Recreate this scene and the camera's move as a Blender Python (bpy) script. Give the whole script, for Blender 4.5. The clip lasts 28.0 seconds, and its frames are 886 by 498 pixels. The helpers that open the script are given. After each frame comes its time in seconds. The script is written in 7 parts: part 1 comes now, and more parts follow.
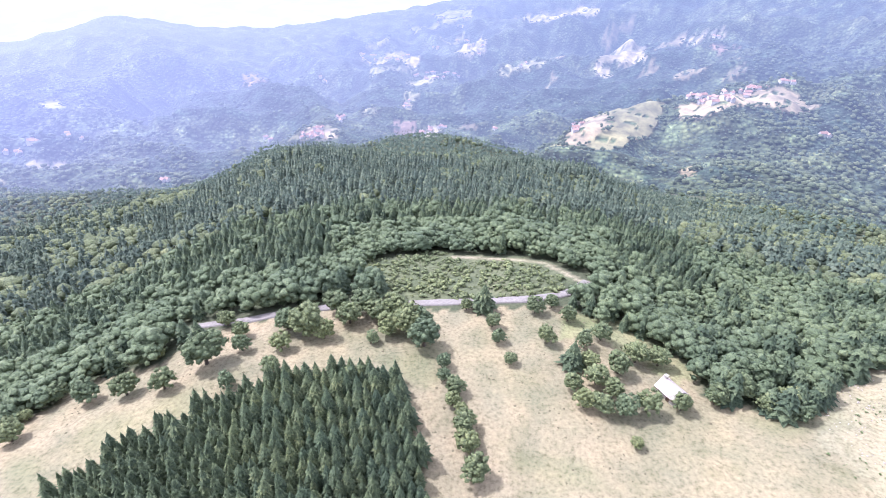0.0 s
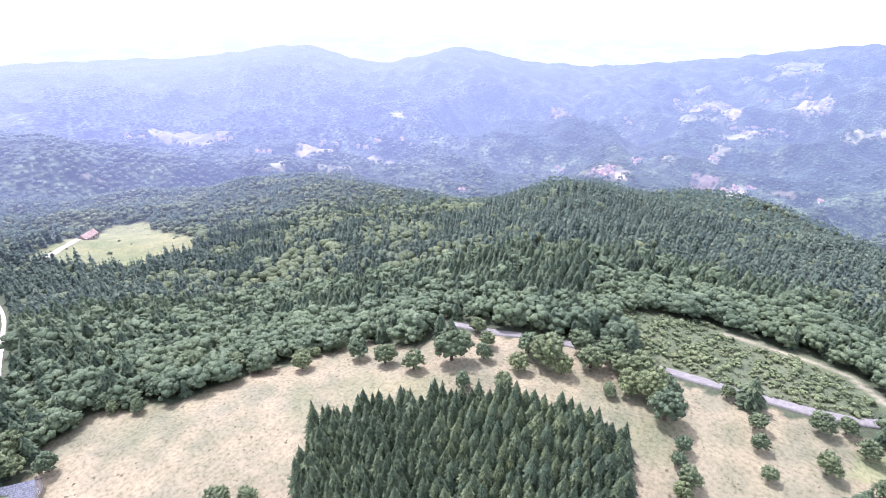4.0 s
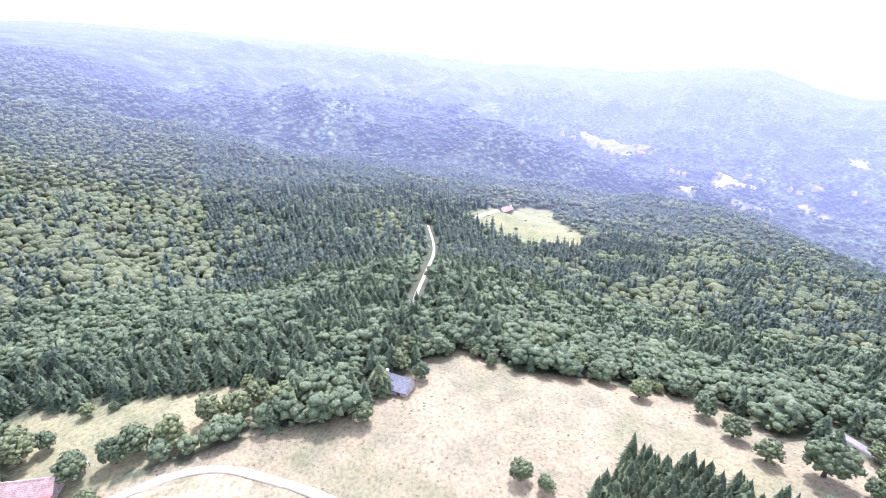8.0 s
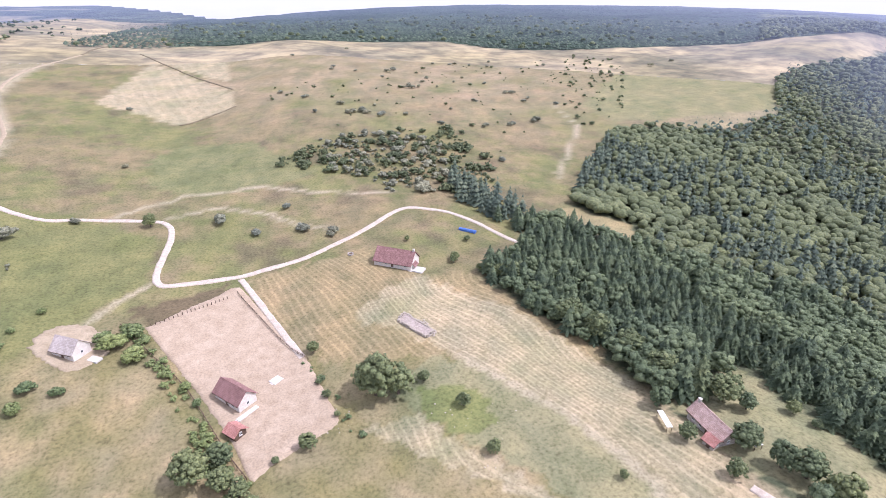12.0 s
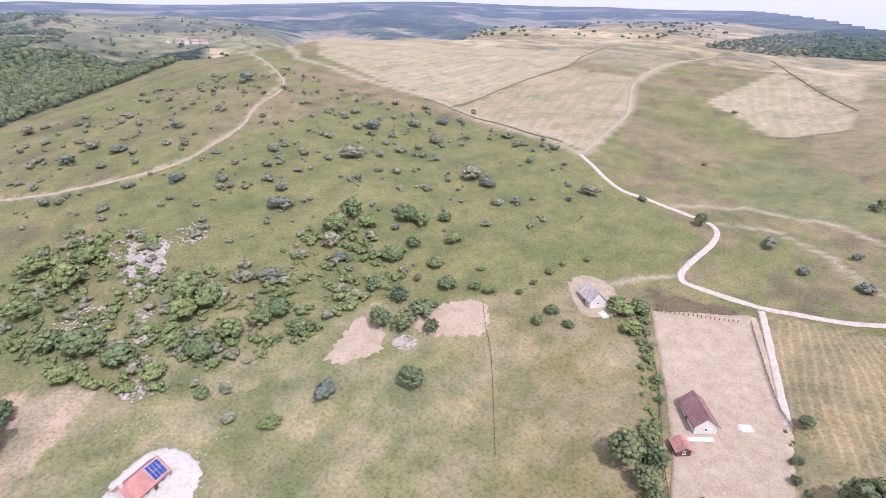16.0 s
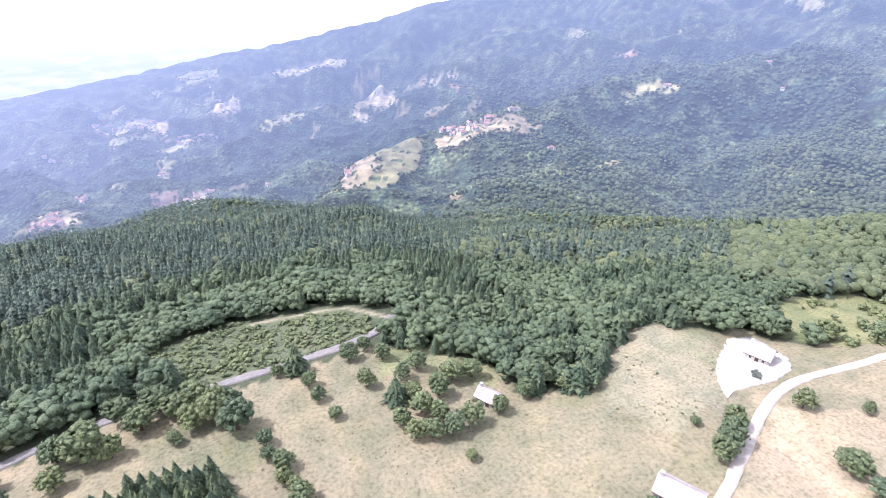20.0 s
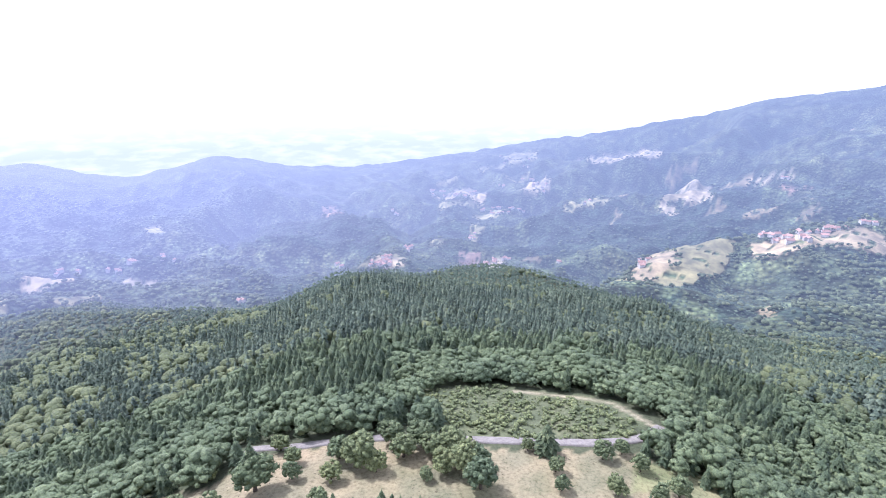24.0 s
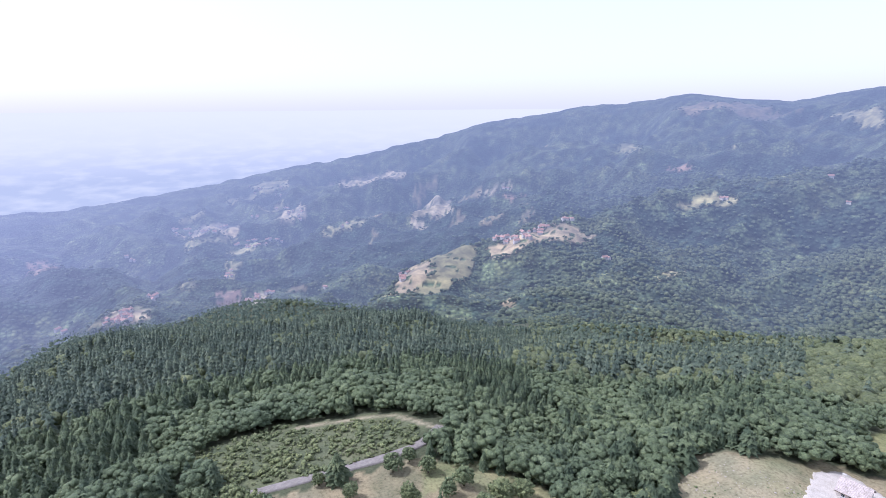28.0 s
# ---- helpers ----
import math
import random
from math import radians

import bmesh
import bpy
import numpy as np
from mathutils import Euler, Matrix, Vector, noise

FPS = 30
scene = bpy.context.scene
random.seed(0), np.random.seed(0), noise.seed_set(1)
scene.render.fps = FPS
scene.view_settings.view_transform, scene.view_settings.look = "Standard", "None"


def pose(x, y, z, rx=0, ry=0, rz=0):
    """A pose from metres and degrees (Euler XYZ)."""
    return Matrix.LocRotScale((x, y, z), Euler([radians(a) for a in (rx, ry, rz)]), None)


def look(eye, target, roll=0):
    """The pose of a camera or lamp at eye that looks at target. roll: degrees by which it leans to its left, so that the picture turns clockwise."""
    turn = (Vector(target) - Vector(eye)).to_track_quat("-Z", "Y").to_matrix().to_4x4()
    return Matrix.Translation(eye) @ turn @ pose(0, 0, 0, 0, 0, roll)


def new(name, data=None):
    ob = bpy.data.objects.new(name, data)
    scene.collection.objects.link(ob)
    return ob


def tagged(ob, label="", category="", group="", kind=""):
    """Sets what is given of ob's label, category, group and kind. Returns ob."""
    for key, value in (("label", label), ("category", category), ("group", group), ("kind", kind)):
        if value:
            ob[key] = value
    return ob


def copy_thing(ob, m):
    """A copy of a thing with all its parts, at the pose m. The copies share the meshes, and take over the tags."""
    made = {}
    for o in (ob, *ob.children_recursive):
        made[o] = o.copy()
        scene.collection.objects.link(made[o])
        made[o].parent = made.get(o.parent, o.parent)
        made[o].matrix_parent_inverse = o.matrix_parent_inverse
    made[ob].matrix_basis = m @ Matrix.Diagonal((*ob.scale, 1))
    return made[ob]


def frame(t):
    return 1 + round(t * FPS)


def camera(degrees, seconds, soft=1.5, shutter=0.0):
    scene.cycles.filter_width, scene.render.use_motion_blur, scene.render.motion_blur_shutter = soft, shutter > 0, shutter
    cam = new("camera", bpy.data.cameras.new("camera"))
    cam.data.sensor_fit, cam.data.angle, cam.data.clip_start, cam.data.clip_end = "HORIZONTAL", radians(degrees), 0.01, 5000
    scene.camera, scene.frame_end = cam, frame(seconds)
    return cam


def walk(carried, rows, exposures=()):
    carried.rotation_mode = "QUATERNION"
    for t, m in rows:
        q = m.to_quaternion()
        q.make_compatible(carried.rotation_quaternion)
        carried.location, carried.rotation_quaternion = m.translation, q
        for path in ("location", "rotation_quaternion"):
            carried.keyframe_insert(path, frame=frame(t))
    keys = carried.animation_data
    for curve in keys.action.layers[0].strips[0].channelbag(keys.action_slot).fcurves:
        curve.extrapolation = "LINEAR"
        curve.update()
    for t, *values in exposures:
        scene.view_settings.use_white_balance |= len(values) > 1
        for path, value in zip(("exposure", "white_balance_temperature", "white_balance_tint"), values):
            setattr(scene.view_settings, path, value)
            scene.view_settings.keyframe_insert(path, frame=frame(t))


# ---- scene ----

# ---- camera: a hovering drone that turns where it is, 110 m over the meadow ----
EYE = (0.0, 0.0, 110.0)
cam = camera(79.36, 28.0, 0.7)
PATH = [
    (0.0, look(EYE, (0.00, 85.73, 58.52), 0.79)),
    (0.5, look(EYE, (-13.70, 84.54, 58.38), 0.67)),
    (1.0, look(EYE, (-26.84, 81.29, 58.31), 0.57)),
    (1.5, look(EYE, (-36.94, 77.20, 58.27), 0.48)),
    (2.0, look(EYE, (-42.92, 74.12, 58.39), 0.40)),
    (2.5, look(EYE, (-43.68, 73.22, 57.74), 0.33)),
    (4.5, look(EYE, (-47.50, 76.08, 65.78), 0.08)),
    (5.0, look(EYE, (-47.84, 76.17, 66.30), 0.02)),
    (5.5, look(EYE, (-51.26, 73.95, 66.36), -0.05)),
    (6.0, look(EYE, (-62.69, 64.53, 66.34), -0.16)),
    (6.5, look(EYE, (-69.60, 57.06, 66.40), -0.21)),
    (7.0, look(EYE, (-76.47, 47.49, 66.44), -0.20)),
    (7.5, look(EYE, (-82.35, 36.38, 66.46), -0.22)),
    (8.0, look(EYE, (-87.10, 22.59, 66.37), -0.14)),
    (8.5, look(EYE, (-89.60, 7.86, 66.30), -0.20)),
    (9.0, look(EYE, (-89.62, -7.73, 66.32), -0.28)),
    (9.5, look(EYE, (-86.90, -23.35, 66.37), -0.11)),
    (10.0, look(EYE, (-81.70, -37.72, 66.38), 0.01)),
    (10.5, look(EYE, (-75.14, -49.44, 66.29), -0.01)),
    (11.0, look(EYE, (-64.68, -62.52, 66.31), -0.02)),
    (11.5, look(EYE, (-51.63, -73.66, 66.31), -0.03)),
    (12.0, look(EYE, (-35.31, -82.77, 66.39), 0.02)),
    (12.5, look(EYE, (-19.27, -87.95, 66.48), -0.06)),
    (13.0, look(EYE, (-3.49, -89.98, 66.52), 0.02)),
    (13.5, look(EYE, (8.12, -89.69, 66.52), 0.04)),
    (15.5, look(EYE, (41.48, -80.21, 67.04), 0.18)),
    (16.0, look(EYE, (52.09, -73.75, 67.02), 0.21)),
    (16.5, look(EYE, (65.37, -62.17, 66.86), 0.22)),
    (17.0, look(EYE, (79.46, -42.60, 66.74), 0.01)),
    (17.5, look(EYE, (88.27, -17.76, 66.48), -0.13)),
    (18.0, look(EYE, (88.91, 13.40, 66.23), -0.14)),
    (18.5, look(EYE, (82.39, 35.97, 66.20), -0.09)),
    (19.0, look(EYE, (75.04, 49.65, 66.36), -0.10)),
    (19.5, look(EYE, (60.52, 66.50, 66.24), -0.05)),
    (20.0, look(EYE, (37.34, 81.78, 66.20), -0.04)),
    (20.5, look(EYE, (13.15, 88.91, 66.17), 0.02)),
    (21.0, look(EYE, (-3.34, 89.86, 66.25), 0.04)),
    (21.5, look(EYE, (-6.67, 89.77, 66.46), 0.07)),
    (23.5, look(EYE, (-11.69, 92.67, 74.28), 0.02)),
    (24.0, look(EYE, (-12.25, 94.74, 80.43), 0.00)),
    (24.5, look(EYE, (-12.81, 95.65, 83.81), -0.20)),
    (25.0, look(EYE, (-12.96, 95.66, 83.91), -0.07)),
    (25.5, look(EYE, (-7.41, 96.29, 84.05), -0.11)),
    (26.0, look(EYE, (0.03, 96.62, 84.22), -0.20)),
    (26.5, look(EYE, (11.86, 95.95, 84.45), -0.29)),
    (27.0, look(EYE, (21.64, 94.27, 84.60), -0.45)),
    (27.5, look(EYE, (27.73, 92.68, 84.65), -0.46)),
    (28.0, look(EYE, (30.94, 91.69, 84.80), -0.46)),
]
walk(cam, PATH, exposures=[(0.0, 1.0, 5520, 25), (2.2, 0.96, 5480, 25), (5.0, 0.95, 5420, 26), (7.0, 0.99, 5400, 27), (8.0, 1.2, 5400, 28), (9.5, 1.2, 5450, 27), (11.0, 0.8, 5560, 24), (12.0, 0.38, 5750, 25), (13.5, -0.1, 5850, 27), (15.5, 0.2, 5750, 26), (17.0, 0.2, 5620, 23), (18.0, -0.02, 5620, 23), (18.6, 0.1, 5620, 23), (20.0, 0.78, 5580, 23), (21.5, 1.05, 5540, 23), (23.5, 0.76, 5460, 23), (24.2, 0.7, 5440, 22), (25.0, 0.28, 5430, 22), (26.0, 0.21, 5430, 22), (28.0, 0.13, 5430, 22)])

# ---- world and sun ----
SUN_AZ, SUN_EL = 66.0, 56.0        # degrees; azimuth counted to the left of +y
world = bpy.data.worlds.new("summer_sky")
scene.world = world
world.use_nodes = True
wn = world.node_tree
wn.nodes.clear()
sky = wn.nodes.new("ShaderNodeTexSky")
sky.sky_type, sky.sun_disc = "NISHITA", False
sky.sun_elevation, sky.sun_rotation = radians(SUN_EL), radians(-SUN_AZ)
sky.air_density, sky.dust_density, sky.ozone_density, sky.altitude = 1.0, 8.0, 1.0, 1200.0
wbg = wn.nodes.new("ShaderNodeBackground")
wbg.inputs["Strength"].default_value = 0.1
wout = wn.nodes.new("ShaderNodeOutputWorld")
# summer haze: an even white veil over the whole sky
veil = wn.nodes.new("ShaderNodeBackground")
veil.inputs["Color"].default_value, veil.inputs["Strength"].default_value = (1.0, 0.98, 0.98, 1.0), 0.68
both = wn.nodes.new("ShaderNodeAddShader")
wn.links.new(sky.outputs[0], wbg.inputs[0])
wn.links.new(wbg.outputs[0], both.inputs[0])
wn.links.new(veil.outputs[0], both.inputs[1])
wn.links.new(both.outputs[0], wout.inputs[0])
sun = new("sun", bpy.data.lights.new("sun", "SUN"))
sun.data.energy, sun.data.angle, sun.data.color = 3.3, radians(0.53), (1.0, 0.97, 0.93)
sa, se = radians(SUN_AZ), radians(SUN_EL)
sun.matrix_world = look((-300 * math.sin(sa) * math.cos(se), 300 * math.cos(sa) * math.cos(se), 300 * math.sin(se)), (0, 0, 0))

# ---- materials ----
def material(name, rough=0.9, metal=0.0):
    m = bpy.data.materials.new(name)
    m.use_nodes = True
    bsdf = m.node_tree.nodes["Principled BSDF"]
    bsdf.inputs["Roughness"].default_value = rough
    bsdf.inputs["Metallic"].default_value = metal
    bsdf.inputs["Specular IOR Level"].default_value = 0.25
    return m, m.node_tree, bsdf


def node(tree, kind, **inputs):
    n = tree.nodes.new(kind)
    for key, value in inputs.items():
        n.inputs[key.replace("_", " ")].default_value = value
    return n


def noise_tex(tree, size, detail=4.0, coords="Object"):
    """Noise with features of about that many metres."""
    tc = tree.nodes.new("ShaderNodeNewGeometry") if coords == "World" else tree.nodes.new("ShaderNodeTexCoord")
    n = node(tree, "ShaderNodeTexNoise", Scale=1.0 / size, Detail=detail, Roughness=0.6)
    tree.links.new(tc.outputs["Position" if coords == "World" else "Object"], n.inputs["Vector"])
    return n


def ramp(tree, source, stops):
    r = tree.nodes.new("ShaderNodeValToRGB")
    el = r.color_ramp.elements
    while len(el) < len(stops):
        el.new(0.5)
    for e, (p, c) in zip(el, stops):
        e.position, e.color = p, (*c, 1.0)
    tree.links.new(source, r.inputs[0])
    return r


def mixed(tree, a, b, factor, mode="MIX"):
    n = tree.nodes.new("ShaderNodeMix")
    n.data_type, n.blend_type = "RGBA", mode
    for socket, value in ((n.inputs[0], factor), (n.inputs[6], a), (n.inputs[7], b)):
        if isinstance(value, bpy.types.NodeSocket):
            tree.links.new(value, socket)
        else:
            socket.default_value = value if socket.type == "VALUE" or len(value) == 4 else (*value, 1.0)
    return n.outputs[2]


def bumped(tree, bsdf, source, strength, distance):
    b = node(tree, "ShaderNodeBump", Strength=strength, Distance=distance)
    tree.links.new(source, b.inputs["Height"])
    tree.links.new(b.outputs[0], bsdf.inputs["Normal"])


def mottled(name, dark, light, size, rough=0.9, bump=0.3, relief=0.05, vary=0.0, metal=0.0):
    """A surface that wanders between two colours at two scales; vary: how far whole pieces differ."""
    m, tree, bsdf = material(name, rough, metal)
    n1, n2 = noise_tex(tree, size), noise_tex(tree, size * 0.14, 3.0)
    col = mixed(tree, dark, light, ramp(tree, n1.outputs[0], [(0.3, (0, 0, 0)), (0.7, (1, 1, 1))]).outputs[0])
    grain = ramp(tree, n2.outputs[0], [(0.3, (0.78, 0.78, 0.78)), (0.7, (1.16, 1.16, 1.16))])
    col = mixed(tree, col, grain.outputs[0], 1.0, "MULTIPLY")
    if vary:
        info = tree.nodes.new("ShaderNodeObjectInfo")
        shade = ramp(tree, info.outputs["Random"], [(0.0, (1 - vary,) * 3), (1.0, (1 + vary,) * 3)])
        col = mixed(tree, col, shade.outputs[0], 1.0, "MULTIPLY")
    tree.links.new(col, bsdf.inputs["Base Color"])
    if bump:
        bumped(tree, bsdf, n2.outputs[0], bump, relief)
    return m


def foliage(name, dark, light, tip, painted_haze=False, grain=0.5, depth_=1.0):
    """Leaves: every clump and every tree its own green, shade between leaves painted in."""
    m, tree, bsdf = material(name, 0.75)
    geo = tree.nodes.new("ShaderNodeNewGeometry")
    info = tree.nodes.new("ShaderNodeObjectInfo")
    wood = noise_tex(tree, 34.0, 2.0, "World")
    per = ramp(tree, geo.outputs["Random Per Island"], [(0.0, dark), (0.65, light), (1.0, tip)])
    stand = ramp(tree, wood.outputs[0], [(0.32, (0.83, 0.86, 0.88)), (0.68, (1.12, 1.1, 1.03))])
    col = mixed(tree, per.outputs[0], stand.outputs[0], 1.0, "MULTIPLY")
    own = ramp(tree, info.outputs["Random"], [(0.0, (0.75, 0.8, 0.85)), (1.0, (1.25, 1.15, 1.0))])
    col = mixed(tree, col, own.outputs[0], 1.0, "MULTIPLY")
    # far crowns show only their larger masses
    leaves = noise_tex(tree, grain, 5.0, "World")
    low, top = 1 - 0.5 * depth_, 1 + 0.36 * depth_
    # hollows of the noise painted dark as shade, raised leaves painted lighter
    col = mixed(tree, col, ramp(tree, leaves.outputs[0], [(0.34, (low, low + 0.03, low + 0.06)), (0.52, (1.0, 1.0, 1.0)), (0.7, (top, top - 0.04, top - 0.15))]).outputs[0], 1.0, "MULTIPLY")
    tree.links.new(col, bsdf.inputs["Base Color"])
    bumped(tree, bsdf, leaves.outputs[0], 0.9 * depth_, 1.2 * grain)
    if painted_haze:
        paint_haze(tree, bsdf)
    return m


def paint_haze(tree, bsdf):
    """Paints haze as bluish white emission beyond about 400 m, strongest towards the sun."""
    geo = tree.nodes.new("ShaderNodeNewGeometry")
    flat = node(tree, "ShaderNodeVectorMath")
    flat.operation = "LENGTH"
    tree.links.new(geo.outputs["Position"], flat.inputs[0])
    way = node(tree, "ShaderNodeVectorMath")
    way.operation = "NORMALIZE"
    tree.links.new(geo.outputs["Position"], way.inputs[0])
    # the painted haze starts farther out over the plateau than over the valley
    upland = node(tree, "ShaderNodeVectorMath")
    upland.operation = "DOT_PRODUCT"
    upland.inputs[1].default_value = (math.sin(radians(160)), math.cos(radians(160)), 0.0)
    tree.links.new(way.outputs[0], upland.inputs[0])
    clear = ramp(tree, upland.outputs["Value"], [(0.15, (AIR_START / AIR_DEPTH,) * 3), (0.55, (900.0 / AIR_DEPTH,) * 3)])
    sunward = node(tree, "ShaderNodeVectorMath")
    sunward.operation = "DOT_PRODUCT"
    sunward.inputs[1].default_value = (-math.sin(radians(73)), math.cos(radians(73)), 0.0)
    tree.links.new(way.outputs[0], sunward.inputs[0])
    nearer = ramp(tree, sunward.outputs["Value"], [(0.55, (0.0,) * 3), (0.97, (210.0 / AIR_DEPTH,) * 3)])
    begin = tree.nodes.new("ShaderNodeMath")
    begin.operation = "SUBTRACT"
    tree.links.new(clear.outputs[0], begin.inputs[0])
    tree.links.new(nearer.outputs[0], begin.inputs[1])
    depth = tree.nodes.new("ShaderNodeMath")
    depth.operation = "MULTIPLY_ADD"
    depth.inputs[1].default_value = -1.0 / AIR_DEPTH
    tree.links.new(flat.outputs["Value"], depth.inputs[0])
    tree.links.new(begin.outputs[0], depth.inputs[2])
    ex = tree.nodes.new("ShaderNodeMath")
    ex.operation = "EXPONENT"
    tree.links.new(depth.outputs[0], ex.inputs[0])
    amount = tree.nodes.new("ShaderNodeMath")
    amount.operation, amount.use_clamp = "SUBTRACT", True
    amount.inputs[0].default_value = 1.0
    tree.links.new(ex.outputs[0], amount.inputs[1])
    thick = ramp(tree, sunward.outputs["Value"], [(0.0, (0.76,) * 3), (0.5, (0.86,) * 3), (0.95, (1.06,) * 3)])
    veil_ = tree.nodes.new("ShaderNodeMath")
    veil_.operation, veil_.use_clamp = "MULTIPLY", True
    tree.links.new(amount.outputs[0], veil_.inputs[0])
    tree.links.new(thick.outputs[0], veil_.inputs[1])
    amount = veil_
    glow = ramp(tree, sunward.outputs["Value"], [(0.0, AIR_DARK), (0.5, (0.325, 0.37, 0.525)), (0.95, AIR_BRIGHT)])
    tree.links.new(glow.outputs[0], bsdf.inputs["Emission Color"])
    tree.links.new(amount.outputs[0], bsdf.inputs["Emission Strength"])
    # base colour fades to black as the painted haze takes over
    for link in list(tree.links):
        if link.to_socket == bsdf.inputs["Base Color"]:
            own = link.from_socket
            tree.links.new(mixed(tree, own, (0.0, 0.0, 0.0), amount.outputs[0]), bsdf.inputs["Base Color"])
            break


# distances (m) and emission colours of the painted haze
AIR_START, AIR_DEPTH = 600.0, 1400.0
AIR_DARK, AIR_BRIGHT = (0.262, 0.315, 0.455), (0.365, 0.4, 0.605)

# ground cover: its colour comes with the land, grain and tufts from here
ground_mat, gt, gb = material("meadow_ground", 0.95)
tone = gt.nodes.new("ShaderNodeVertexColor")
tone.layer_name = "cover"
g1, g2, g3 = noise_tex(gt, 14.0, 5.0, "World"), noise_tex(gt, 1.0, 6.0, "World"), noise_tex(gt, 55.0, 3.0, "World")
gcol = mixed(gt, tone.outputs[0], ramp(gt, g1.outputs[0], [(0.3, (0.9, 0.91, 0.88)), (0.7, (1.08, 1.06, 1.04))]).outputs[0], 1.0, "MULTIPLY")
gcol = mixed(gt, gcol, ramp(gt, g3.outputs[0], [(0.35, (0.9, 0.94, 0.88)), (0.65, (1.08, 1.05, 1.05))]).outputs[0], 1.0, "MULTIPLY")
g4 = noise_tex(gt, 5.0, 6.0, "World")
gcol = mixed(gt, gcol, ramp(gt, g4.outputs[0], [(0.34, (0.86, 0.88, 0.84)), (0.5, (1.0, 1.0, 1.0)), (0.66, (1.08, 1.07, 1.05))]).outputs[0], 1.0, "MULTIPLY")
gcol = mixed(gt, gcol, ramp(gt, g2.outputs[0], [(0.3, (0.6, 0.61, 0.55)), (0.48, (0.98, 0.98, 0.97)), (0.72, (1.26, 1.25, 1.22))]).outputs[0], 1.0, "MULTIPLY")
swath = gt.nodes.new("ShaderNodeAttribute")
swath.attribute_name = "swath"
mown = gt.nodes.new("ShaderNodeAttribute")
mown.attribute_name = "mown"
wob = gt.nodes.new("ShaderNodeMath")
wob.operation = "MULTIPLY_ADD"
wob.inputs[1].default_value = 2.2
gt.links.new(g1.outputs[0], wob.inputs[0])
gt.links.new(swath.outputs["Fac"], wob.inputs[2])
per = gt.nodes.new("ShaderNodeMath")
per.operation = "MULTIPLY"
per.inputs[1].default_value = 2 * math.pi / 2.6
gt.links.new(wob.outputs[0], per.inputs[0])
sine = gt.nodes.new("ShaderNodeMath")
sine.operation = "SINE"
gt.links.new(per.outputs[0], sine.inputs[0])
rows_col = ramp(gt, sine.outputs[0], [(0.0, (0.78, 0.79, 0.7)), (0.5, (0.98, 0.98, 0.96)), (1.0, (1.26, 1.23, 1.17))])
gcol = mixed(gt, gcol, mixed(gt, gcol, rows_col.outputs[0], 1.0, "MULTIPLY"), mown.outputs["Fac"])
gt.links.new(gcol, gb.inputs["Base Color"])
bumped(gt, gb, g2.outputs[0], 0.6, 0.5)
# haze painted as emission on the distant part of the ground
paint_haze(gt, gb)

# far woods: crowns as texture, lit tops and shaded gaps painted into the colour
far_mat, ft, fb = material("far_woods", 0.95)
ftone = ft.nodes.new("ShaderNodeVertexColor")
ftone.layer_name = "cover"
fgeo = ft.nodes.new("ShaderNodeNewGeometry")
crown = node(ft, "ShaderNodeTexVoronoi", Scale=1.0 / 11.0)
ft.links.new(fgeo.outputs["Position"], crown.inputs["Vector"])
f1, f2 = noise_tex(ft, 160.0, 5.0, "World"), noise_tex(ft, 28.0, 4.0, "World")
fcol = mixed(ft, ftone.outputs[0], ramp(ft, f1.outputs[0], [(0.36, (0.6, 0.66, 0.7)), (0.64, (1.3, 1.28, 1.15))]).outputs[0], 1.0, "MULTIPLY")
fcol = mixed(ft, fcol, ramp(ft, f2.outputs[0], [(0.35, (0.62, 0.63, 0.68)), (0.65, (1.4, 1.38, 1.3))]).outputs[0], 1.0, "MULTIPLY")
fopen = ft.nodes.new("ShaderNodeAttribute")
fopen.attribute_name = "mown"
# cell centres painted as lit crowns, cell edges as shade between them
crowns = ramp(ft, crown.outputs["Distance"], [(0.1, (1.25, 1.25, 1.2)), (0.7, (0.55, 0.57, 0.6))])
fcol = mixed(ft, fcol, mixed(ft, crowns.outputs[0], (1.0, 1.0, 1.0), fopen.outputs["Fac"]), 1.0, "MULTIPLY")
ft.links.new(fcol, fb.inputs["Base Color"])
fbump = node(ft, "ShaderNodeBump", Strength=1.0, Distance=-7.0)
relief = ft.nodes.new("ShaderNodeMath")
relief.operation = "MULTIPLY"
wood_part = ft.nodes.new("ShaderNodeMath")
wood_part.operation = "SUBTRACT"
wood_part.inputs[0].default_value = 1.0
ft.links.new(fopen.outputs["Fac"], wood_part.inputs[1])
ft.links.new(wood_part.outputs[0], relief.inputs[0])
ft.links.new(crown.outputs["Distance"], relief.inputs[1])
ft.links.new(relief.outputs[0], fbump.inputs["Height"])
ft.links.new(fbump.outputs[0], fb.inputs["Normal"])
# haze painted as emission over the far woods
paint_haze(ft, fb)

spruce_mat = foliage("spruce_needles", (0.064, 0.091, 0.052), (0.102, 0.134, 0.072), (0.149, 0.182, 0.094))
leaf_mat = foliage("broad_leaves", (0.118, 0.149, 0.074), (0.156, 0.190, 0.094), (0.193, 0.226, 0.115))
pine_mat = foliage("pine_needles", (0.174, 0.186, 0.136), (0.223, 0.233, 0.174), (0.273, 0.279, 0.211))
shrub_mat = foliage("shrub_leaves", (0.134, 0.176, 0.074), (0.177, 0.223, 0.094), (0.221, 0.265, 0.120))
# mid and far foliage carries the painted haze glow
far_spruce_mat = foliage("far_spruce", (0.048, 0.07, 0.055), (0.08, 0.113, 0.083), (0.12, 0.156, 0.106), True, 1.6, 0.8)
